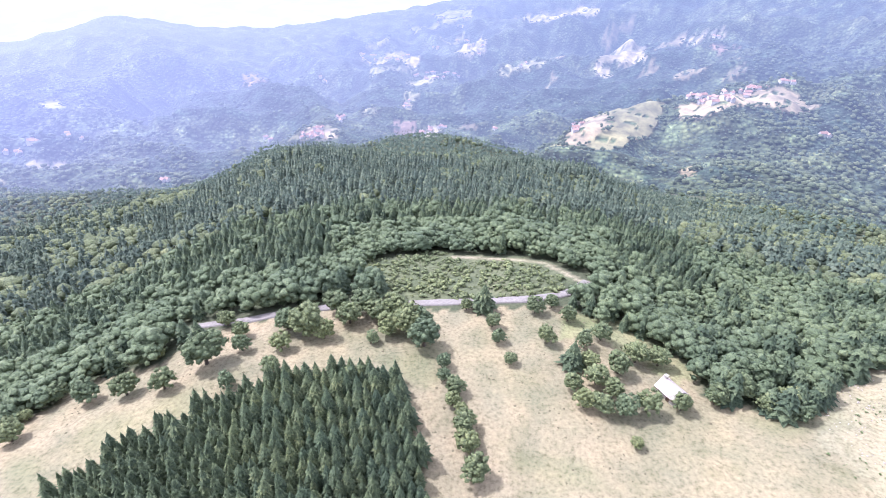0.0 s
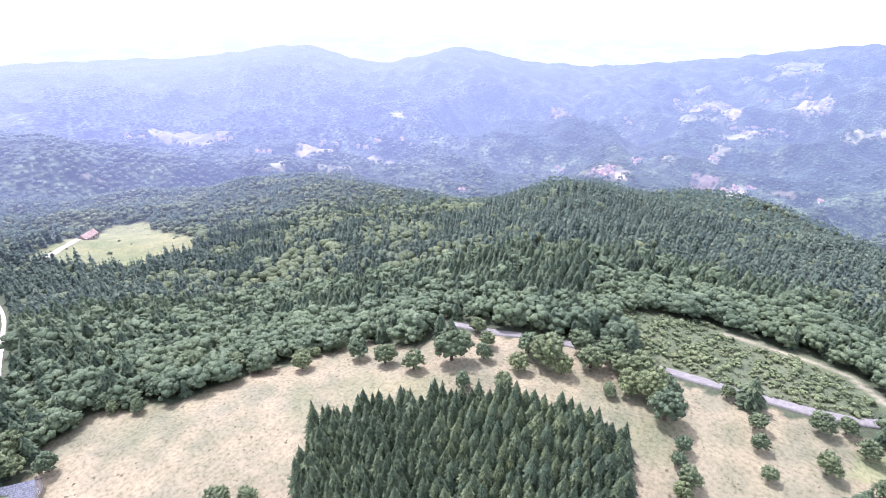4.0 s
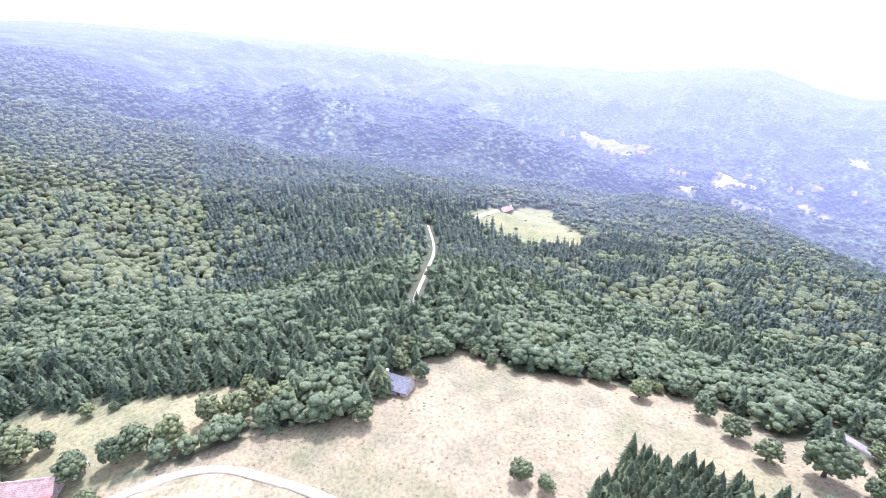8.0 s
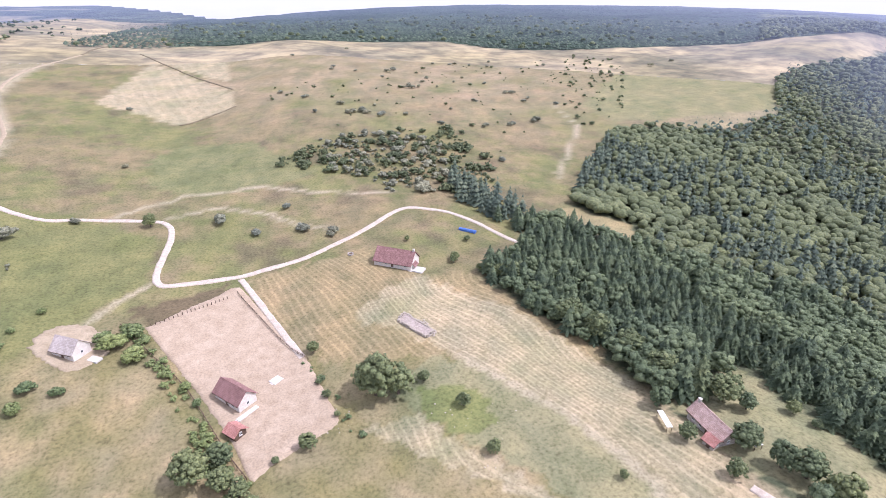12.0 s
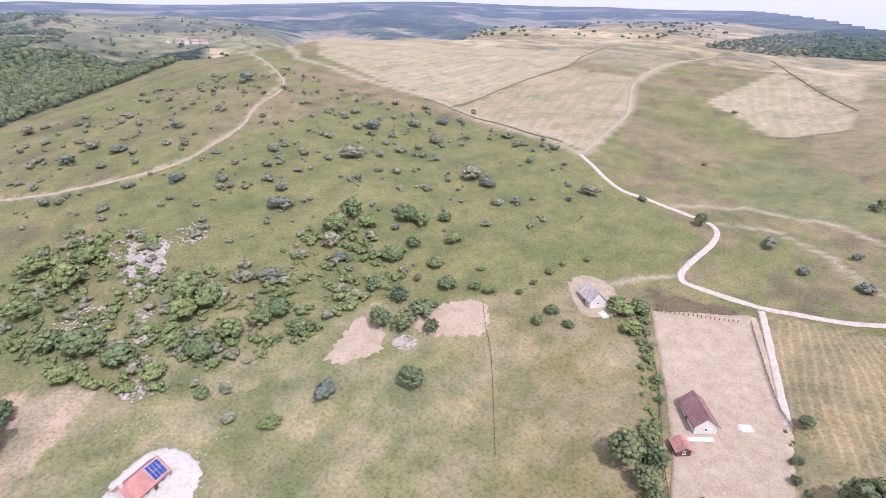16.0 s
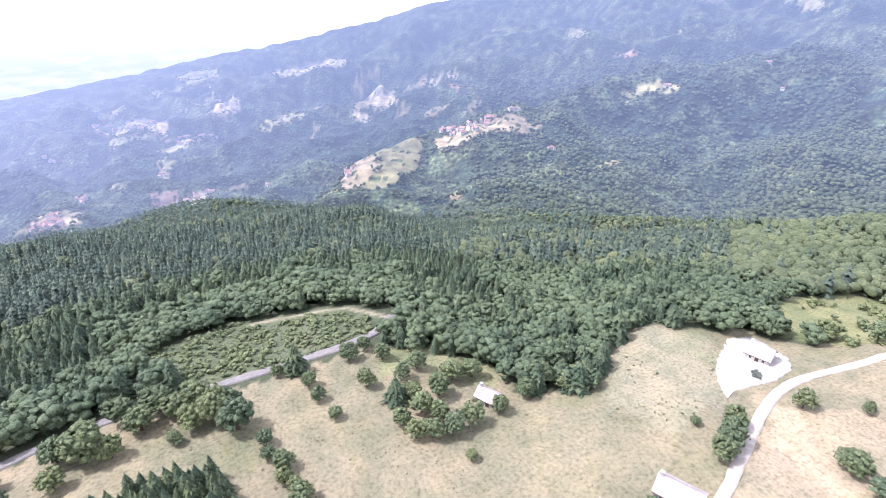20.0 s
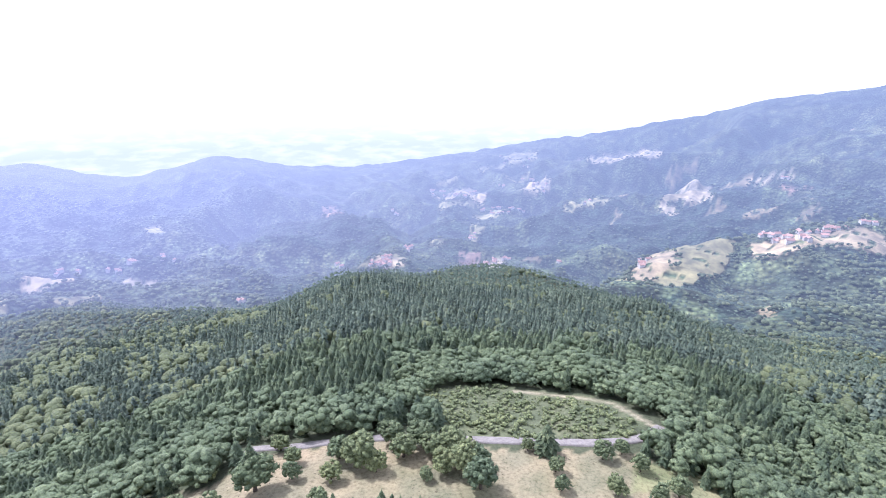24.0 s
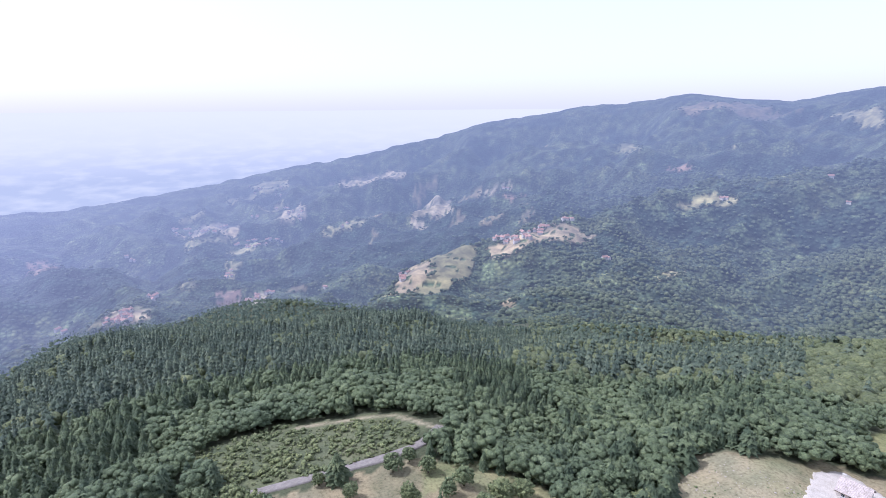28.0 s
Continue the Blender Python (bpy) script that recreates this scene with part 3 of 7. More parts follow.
TRACK_FARM = [(-103.6, -54.0), (-107.5, -37.8), (-105.0, -25.8), (-98.5, -15.3), (-90.0, -2.8)]
TRACK_VALLEY = [(-362.9, 82.7), (-305.8, 73.2), (-233.3, 51.9), (-183.1, 34.6)]
TRACK_FIELD_S = [(-60.5, -131.5), (-69.6, -111.1), (-77.6, -94.3), (-82.2, -76.0), (-83.2, -62.7), (-78.0, -52.2), (-74.9, -48.2)]
TRACK_BARN = [(-395.8, 124.8), (-419.2, 144.5), (-438.1, 164.2), (-474.1, 196.1)]
OLD_PATH = [(29.5, -277.6), (4.8, -286.8), (-17.0, -271.6), (-30.3, -251.3), (-45.6, -240.7)]
OLD_PATH_B = [(52.3, -281.9), (22.4, -306.9), (-18.4, -312.7), (-43.6, -295.1), (-87.4, -280.2)]
TRACK_GULLY = [(-301.8, -438.0), (-282.8, -370.9), (-234.3, -316.4), (-200.5, -278.8)]

WORN = [(TRACK_CABIN, 2.6), (TRACK_FIELD_EDGE, 5.0), (TRACK_FIELD_EDGE_W, 6.5), (TRACK_LOOP, 2.4), (TRACK_FIELD_S, 3.2), (TRACK_UPPER, 7.0), (TRACK_GULLY, 3.4), (SCRUB_TRACK, 2.2), (OLD_PATH, 3.0), (OLD_PATH_B, 3.0)]
FIELDS = [(OPEN_LAND, STRAW), (STRIP_MEADOW, (0.230, 0.213, 0.123)), (GREEN_STRIP, (0.230, 0.213, 0.123)), (SCRUB, (0.11, 0.122, 0.07)), (VALLEY_FIELD, (0.205, 0.2, 0.1)), (GULLY_CLEARING, (0.25, 0.205, 0.115)),
          (GREEN_HILL_A, GREEN), (JUNCTION_GLADE, (0.2, 0.2, 0.095)), (EAST_SCRUB, (0.15, 0.162, 0.07)), (GREEN_SLOPE, (0.2, 0.186, 0.1)), (FRESH_TURF, (0.158, 0.158, 0.076)), (FAR_FIELD_A, HAY), (FAR_FIELD_B, TAN), (FAR_FIELD_C, HAY), (FAR_FIELD_D, STRAW), (FAR_FIELD_E, HAY), (ROUGH_GROUND, (0.262, 0.235, 0.155)), (MOWN_WEST, (0.245, 0.195, 0.115)), (MOWN_SOUTH, HAY), (MOWN_NEAR, HAY),
          (ROUGH_PATCH, (0.205, 0.193, 0.111)), (NETTLE_PATCH, (0.15, 0.162, 0.066)), (GLADE_GREEN, (0.221, 0.217, 0.119)), (MOWN_RIDGE, (0.344, 0.271, 0.184)), (DRY_NEAR, STRAW), (HEATH_PLOT, (0.115, 0.092, 0.055)), (BARE_A, (0.3, 0.24, 0.165))]


FAR_MOWN = (FAR_FIELD_A, FAR_FIELD_B, FAR_FIELD_C, FAR_FIELD_D, FAR_FIELD_E)


def swath_of(x, y):
    """Distance across the mown rows: bent rows on the near fields, long straight ones on the far fields."""
    s = 0.97 * x + 0.24 * y + 4.5 * waves(x, y, 70, 36)
    for poly, way, wide in ((FAR_FIELD_A, 85, 4.0), (FAR_FIELD_B, 100, 3.4), (FAR_FIELD_C, 100, 3.4), (FAR_FIELD_D, 85, 4.0), (FAR_FIELD_E, 100, 4.0)):
        hit = inside(x, y, poly)
        s[hit] = ((x * math.sin(radians(way)) - y * math.cos(radians(way)) + 3.0 * waves(x, y, 160, 36)) / wide)[hit]
    return s


def covered(x, y):
    """Colour of the ground cover, and where it is mown, at plan positions."""
    wx, wy = x + 1.6 * waves(x, y, 9, 21), y + 1.6 * waves(x, y, 9, 22)
    col = np.tile(np.array(FLOOR), (len(x), 1))
    az, r = np.degrees(np.arctan2(-x, y)), np.hypot(x, y)
    for poly, tone_ in FIELDS:
        hit = inside(wx, wy, poly)
        col[hit] = tone_
        if poly is OPEN_LAND:
            # the rough pasture of the plateau is greener and browner than the hay meadow
            r = np.hypot(x, y)
            past = np.clip(np.where(az < 0, -az - 80, az - 126) / 12, 0, 1)
            mixn = np.clip(0.5 + 0.75 * waves(x, y, 130, 31) + 0.45 * waves(x, y, 45, 32) + 0.4 * waves(x, y, 17, 37), 0, 1)[:, None]
            # the hill beside the ridge keeps its green
            mixn = mixn * (1 - 0.6 * (np.clip((az + 130) / 12, 0, 1) * np.clip((-58 - az) / 12, 0, 1))[:, None])
            turf = np.array(GREEN) * (1 - mixn) + np.array(HEATH) * mixn
            heather = (np.clip(waves(x, y, 70, 38) + 0.7 * waves(x, y, 22, 39) - 0.35, 0, 1) * 0.7)[:, None]
            turf = turf * (1 - heather) + np.array((0.115, 0.094, 0.061)) * heather
            near_ = np.clip((215 - r) / 50, 0, 1)[:, None]
            dry = np.clip(0.45 + 0.6 * waves(x, y, 38, 33) + 0.4 * waves(x, y, 12, 34), 0, 1)[:, None]
            moist = np.clip((az + 158) / 18, 0, 1)[:, None] * (az < 0)[:, None]
            damp = np.array((0.172, 0.153, 0.073)) * (1 - moist) + np.array((0.16, 0.16, 0.075)) * moist
            straw_ = np.array((0.252, 0.204, 0.122)) * (1 - moist) + np.array((0.235, 0.207, 0.12)) * moist
            turf = turf * (1 - near_) + (damp * (1 - dry) + straw_ * dry) * near_
            lit = np.clip((az - 125) / 25, 0, 1) * np.clip((r - 380) / 200, 0, 1) * np.clip(0.75 + 0.5 * waves(x, y, 60, 40), 0, 1)
            turf = turf * (1 - lit[:, None]) + np.array((0.25, 0.2, 0.13)) * lit[:, None]
            w = (past * hit)[:, None]
            col = col * (1 - w) + turf * w
    # sward of every age: drier, browner and greener patches, streaks along the slope
    dry_ = (np.clip(0.75 * waves(x, y, 34, 61) + 0.6 * waves(x, y, 13, 62) + 0.35 * waves(x + 0.4 * y, 3 * y, 40, 63), -1, 1) * np.clip((r - 50) / 60, 0, 1))[:, None]
    sward = (col.sum(1) > 0.3)[:, None]
    col = np.where(sward, col * (1 + 0.13 * dry_ * np.array((1.25, 0.9, 0.8))), col)
    fresh = (np.clip(waves(x, y, 52, 64) + 0.6 * waves(x, y, 18, 65) - 0.45, 0, 1) * 0.6)[:, None]
    col = np.where(sward, col * (1 - fresh * np.array((0.32, 0.2, 0.32))), col)
    # trodden and driven earth along the worn tracks
    for line, wide in WORN:
        d = near_line(x, y, line) / (wide * 0.5)
        w = (np.clip(1.6 - d - 0.5 * waves(x, y, 7, 35), 0, 1) * 0.85)[:, None]
        col = col * (1 - w) + np.array((0.328, 0.283, 0.205)) * w
    mow = np.zeros(len(x))
    for poly in (MOWN_WEST, MOWN_SOUTH, MOWN_NEAR):
        mow[inside(x, y, poly)] = 0.5
    for poly in FAR_MOWN:
        mow[inside(x, y, poly)] = 0.2
    return col, mow


def sheet(name, rings, mat, cover, steps=720):
    """A ring-shaped piece of the land between the first and last radius."""
    a = np.linspace(0, 2 * np.pi, steps, endpoint=False) if isinstance(steps, int) else np.radians(steps)
    r = np.asarray(rings)
    x, y = (r[:, None] * -np.sin(a)).ravel(), (r[:, None] * np.cos(a)).ravel()
    z = height(x, y)
    n, m = len(r), len(a)
    i, j = np.meshgrid(np.arange(n - 1), np.arange(m), indexing="ij")
    k = (j + 1) % m
    faces = np.stack([i * m + j, i * m + k, (i + 1) * m + k, (i + 1) * m + j], -1).reshape(-1, 4)[:, ::-1]
    me = bpy.data.meshes.new(name)
    me.vertices.add(n * m)
    me.vertices.foreach_set("co", np.stack([x, y, z], 1).ravel())
    me.loops.add(len(faces) * 4)
    me.loops.foreach_set("vertex_index", faces.ravel())
    me.polygons.add(len(faces))
    me.polygons.foreach_set("loop_start", np.arange(len(faces)) * 4)
    me.polygons.foreach_set("use_smooth", np.ones(len(faces), bool))
    me.update(calc_edges=True)
    col, mow = cover(x, y)
    layer = me.color_attributes.new("cover", "FLOAT_COLOR", "POINT")
    layer.data.foreach_set("color", np.hstack([col, np.ones((len(x), 1))]).ravel())
    me.attributes.new("mown", "FLOAT", "POINT").data.foreach_set("value", mow)
    me.attributes.new("swath", "FLOAT", "POINT").data.foreach_set("value", swath_of(x, y))
    me.materials.append(mat)
    return new(name, me)


ground = tagged(sheet("ground", np.concatenate([[0.0, 4.0, 12.0, 30.0], np.geomspace(55, 700, 200)]), ground_mat, covered, 600), "dry summer hay meadow and rough plateau pasture on a ridge", "ground", "", "structure")


# ---- roads and tracks, laid on the ground ----

def smooth_line(line, step=2.5):
    """A rounded polyline with a point every few metres."""
    p = [Vector((*q, 0)) for q in line]
    p = [p[0] * 2 - p[1]] + p + [p[-1] * 2 - p[-2]]
    out = []
    for a, b, c, d in zip(p, p[1:], p[2:], p[3:]):
        n = max(2, int((c - b).length / step))
        for k in range(n):
            t = k / n
            q = 0.5 * (2 * b + (c - a) * t + (2 * a - 5 * b + 4 * c - d) * t * t + (3 * b - a - 3 * c + d) * t * t * t)
            out.append((q.x, q.y))
    out.append((p[-2].x, p[-2].y))
    return out


def band(name, line, width, mat, lift, offset=0.0, ragged=0.0, seed=0):
    """A strip of that width along a line, draped on the land, with a crowned middle and rough edges."""
    pts = np.array(smooth_line(line))
    d = np.gradient(pts, axis=0)
    d /= np.linalg.norm(d, axis=1)[:, None] + 1e-9
    side = np.stack([-d[:, 1], d[:, 0]], 1)
    rng = np.random.RandomState(seed)
    cols = []
    for k in (-1.0, -0.9, -0.45, 0.0, 0.45, 0.9, 1.0):
        w = k * width / 2 * (1 + ragged * rng.uniform(-1, 1, len(pts))) + offset
        q = pts + side * w[:, None]
        drop = lift - 0.7 if abs(k) == 1.0 else lift
        cols.append(np.column_stack([q, height(q[:, 0], q[:, 1]) + drop]))
    v = np.stack(cols, 1).reshape(-1, 3)
    n, m = len(pts), 7
    faces = [(i * m + j, i * m + j + 1, (i + 1) * m + j + 1, (i + 1) * m + j) for i in range(n - 1) for j in range(m - 1)]
    me = bpy.data.meshes.new(name)
    me.from_pydata(v.tolist(), [], [f[::-1] for f in faces])
    for p in me.polygons:
        p.use_smooth = True
    me.materials.append(mat)
    return new(name, me)


tagged(band("road", ROAD, 3.9, asphalt_mat, 0.4), "grey asphalt mountain road beside the meadow", "road", "", "structure")
for line, w in ((TRACK_MAIN, 2.9), (TRACK_YARD, 2.6), (TRACK_RIDGE, 3.2), (TRACK_YJUNC, 2.6), (TRACK_FARM, 2.5), (TRACK_VALLEY, 1.7), (TRACK_BARN, 4.0)):
    tagged(band("track", line, w, gravel_mat, 0.3, 0.0, 0.14, len(line)), "pale gravel farm track across the pasture", "track", "farm tracks", "structure")
tagged(band("track", TRACK_LOOP, 2.2, worn_mat, 0.3, 0.0, 0.4, 78), "worn earth track looping over the green hill", "track", "farm tracks", "structure")
tagged(band("track", TRACK_UPPER, 2.6, worn_mat, 0.3, 0.0, 0.3, 77), "worn earth track between the mown fields", "track", "farm tracks", "structure")
for line in (BANK_A, BANK_B, BANK_C, BANK_D, BANK_E):
    tagged(band("field_bank", line, 1.7, bank_mat, 0.45, 0.0, 0.35, len(line) + 31), "low brown grassy bank between the mown fields", "bank", "banks between the fields", "structure")
for off in (-0.9, 0.9):
    tagged(band("wheel_rut", TRACK_TWIN, 0.9, gravel_mat, 0.2, off, 0.2, 5), "white gravel wheel rut in the meadow", "track", "farm tracks", "structure")


def patch(name, poly, mat, label, lift=0.12, ragged=0.5, seed=0):
    """A bare yard laid on the land: the outline smoothed and frayed, its rim sunk into the turf."""
    pts = np.array(smooth_line(list(poly) + [poly[0]], 0.8))[:-1]
    mid = pts.mean(0)
    out = pts - mid
    far = np.hypot(out[:, 0], out[:, 1])[:, None]
    fray = ragged * (0.6 * waves(pts[:, 0], pts[:, 1], 5, seed) + 0.6 * waves(pts[:, 0], pts[:, 1], 1.7, seed + 1))[:, None]
    n = len(pts)
    v = []
    ks = (1.0, 0.985, 0.9, 0.78, 0.64, 0.5, 0.36, 0.2)
    for k in ks:
        q = mid + out * k + out / far * fray * k
        v.append(np.column_stack([q, height(q[:, 0], q[:, 1]) + (lift if k < 1 else -0.3)]))
    v = np.concatenate(v + [np.array([[mid[0], mid[1], float(height(mid[:1], mid[1:])[0]) + lift]])])
    faces = [(i * n + j, i * n + (j + 1) % n, (i + 1) * n + (j + 1) % n, (i + 1) * n + j) for i in range(len(ks) - 1) for j in range(n)]
    faces += [((len(ks) - 1) * n + j, (len(ks) - 1) * n + (j + 1) % n, len(ks) * n) for j in range(n)]
    me = bpy.data.meshes.new(name)
    me.from_pydata(v.tolist(), [], faces)
    for p in me.polygons:
        p.use_smooth = True
    me.materials.append(mat)
    return tagged(new(name, me), label, "yard", "bare yards and earth", "structure")


soil_mat = mottled("pink_bare_earth", (0.3, 0.229, 0.156), (0.4, 0.316, 0.228), 4.0, bump=0.5)
chalk_mat = mottled("white_chalk_gravel", (0.4, 0.36, 0.305), (0.54, 0.495, 0.43), 2.0, bump=0.4)
rock_mat = mottled("broken_limestone", (0.2, 0.175, 0.14), (0.5, 0.455, 0.4), 2.4, bump=0.9, relief=0.3)
patch("yard", YARD, soil_mat, "bare pinkish gravel yard round a red-roofed house", 0.2, 0.5, 71)
patch("bare_earth", CABIN_PLOT, worn_mat, "trodden tan earth round the stone cabin", 0.25, 0.9, 72)
patch("bare_earth", BARE_B, soil_mat, "bare patch of pinkish stony earth in the pasture", 0.3, 1.4, 73)
patch("bare_earth", BARE_C, soil_mat, "bare tan earth cut into the slope", 0.3, 1.4, 75)
patch("bare_rock", SCREE, rock_mat, "pale broken limestone lying bare on the green slope", 0.25, 2.4, 81)
patch("yard", SOLAR_YARD, chalk_mat, "white chalk gravel yard round the house with solar panels", 0.34, 0.7, 77)
patch("yard", WHOUSE_YARD, chalk_mat, "chalky terrace yard beside the white cottage", 0.3, 0.6, 79)


FAR_PATCH_A = [(183, 941), (238, 1010), (329, 1250), (394, 1231), (475, 1148), (448, 1100), (415, 1034), (330, 960), (260, 922)]
FAR_PATCH_B = [(212, 959), (279, 1114), (318, 1144), (348, 1109), (330, 1030), (282, 995), (228, 902)]
FAR_PATCH_C = [(493, 1140), (565, 1151), (663, 1174), (724, 1194), (779, 1173), (754, 1074), (667, 1046), (613, 1083), (505, 1040), (479, 1074)]
FAR_PATCH_D = [(183, 1978), (277, 2130), (396, 2145), (368, 2059), (261, 2020), (201, 1956)]
FAR_PATCH_E = [(691, 2624), (733, 2365), (907, 2557), (697, 1932), (667, 2076), (583, 2124)]
FAR_PATCH_F = [(566, 2133), (631, 2080), (595, 1923), (570, 2079)]
FAR_PATCH_G = [(426, 3734), (675, 3807), (890, 3837), (1018, 3834), (796, 2977), (603, 2879), (510, 2897), (391, 2915)]
FAR_PATCH_H = [(950, 2304), (1004, 2201), (1047, 2145), (1037, 2123), (961, 2228)]
FAR_PATCH_I = [(939, 2001), (1042, 1987), (942, 1927)]
FAR_PATCH_J = [(-403, 2598), (-317, 2779), (-192, 2837), (-127, 2841), (-112, 2392), (-160, 2303), (-349, 2606)]
FAR_PATCH_K = [(-331, 2257), (-271, 2242), (-199, 2257), (-111, 2356), (-140, 2270), (-248, 2102)]
FAR_PATCH_L = [(-157, 2103), (-75, 2265), (63, 2455), (60, 2430), (-52, 2070), (-112, 2068)]
FAR_PATCH_M = [(-211, 3365), (15, 3440), (94, 3354), (-54, 3360), (-170, 3087)]
FAR_PATCH_N = [(-51, 2843), (93, 2964), (120, 2928), (2, 2849)]
FAR_PATCH_O = [(23, 2581), (81, 2695), (175, 2867), (193, 2592), (148, 2530), (71, 2508)]
FAR_PATCH_P = [(-84, 3556), (21, 3702), (167, 3589), (147, 3374), (-1, 3440)]
FAR_PATCH_Q = [(-441, 2843), (-373, 2892), (-311, 3081), (-286, 2863), (-373, 2868)]
FAR_PATCH_R = [(-138, 1834), (-127, 2043), (-84, 1825), (-103, 1797), (-129, 1554), (-162, 1551)]
FAR_PATCH_S = [(-241, 1522), (-236, 1549), (-195, 1542), (-188, 1511)]
FAR_PATCH_T = [(-152, 1513), (-85, 1521), (-82, 1468), (-90, 1261), (-142, 1430)]
FAR_PATCH_U = [(-72, 1269), (-56, 1479), (-18, 1495), (-4, 1478), (-43, 1270)]
FAR_PATCH_V = [(25, 1446), (58, 1487), (94, 1441), (84, 1425)]
FAR_PATCH_W = [(-374, 1209), (-349, 1221), (-312, 1250), (-286, 1306), (-254, 1255), (-244, 1206), (-287, 1192), (-349, 1192)]
FAR_PATCH_X = [(718, 826), (783, 845), (865, 892), (803, 834), (723, 807)]
FAR_PATCH_Y = [(1100, 1237), (1191, 1206), (1278, 1161), (1223, 1108), (1181, 1172), (1110, 1225)]
FAR_PATCH_Z = [(394, 855), (437, 883), (398, 782), (375, 779)]
FAR_PATCH_ZA = [(258, 623), (318, 689), (314, 574), (267, 495), (266, 576)]
FAR_PATCH_ZB = [(1780, 2390), (1863, 2339), (1647, 2044), (1740, 2310)]
FAR_PATCH_ZC = [(1662, 1897), (1671, 1754), (1642, 1737), (1620, 1823)]
FAR_PATCH_ZD = [(2409, 2738), (2594, 2712), (3017, 2725), (2824, 2221), (2791, 2186), (2660, 2389), (2315, 2451)]
FAR_PATCH_ZE = [(2843, 2167), (2683, 1727), (2530, 1602), (2602, 1838)]
FAR_PATCH_ZF = [(2034, 1994), (1952, 1795), (1891, 1763)]
FAR_PATCH_ZG = [(-943, 856), (-1046, 1022), (-995, 1072), (-855, 904), (-878, 867), (-914, 850)]
FAR_PATCH_ZH = [(-762, 747), (-747, 827), (-727, 816), (-726, 763), (-746, 729)]
FAR_PATCH_ZI = [(-920, 1078), (-883, 1094), (-843, 1119), (-731, 958), (-755, 939)]
FAR_PATCH_ZJ = [(-440, 1388), (-317, 1243), (-256, 1259), (-247, 1197), (-318, 1188)]
FAR_PATCH_ZK = [(-1167, 1513), (-1123, 1554), (-1039, 1451), (-1093, 1430)]
FAR_PATCH_ZL = [(-1394, 693), (-1301, 722), (-1361, 864), (-1154, 872), (-1080, 746), (-1195, 690)]
FAR_PATCH_ZM = [(-784, 613), (-794, 681), (-888, 799), (-763, 667)]
FAR_PATCH_ZN = [(-819, 337), (-815, 367), (-805, 375), (-806, 347)]
FAR_PATCH_ZO = [(-832, 2207), (-781, 2348), (-593, 1814), (-646, 1765)]
FAR_PATCH_ZP = [(-233, 1529), (-229, 1734), (-185, 1527), (-211, 1485)]
FAR_PATCH_ZQ = [(-843, 2258), (-816, 2373), (-782, 2389), (-711, 1993)]
FAR_PATCH_ZV = [(935, 25), (1236, 40), (1226, 13), (1048, 10)]
FAR_PATCH_ZW = [(1194, 551), (1337, 498), (1422, 430), (1378, 405), (1162, 414), (1113, 485)]
FAR_PATCH_ZX = [(1007, 428), (1000, 329), (796, 249), (822, 332)]

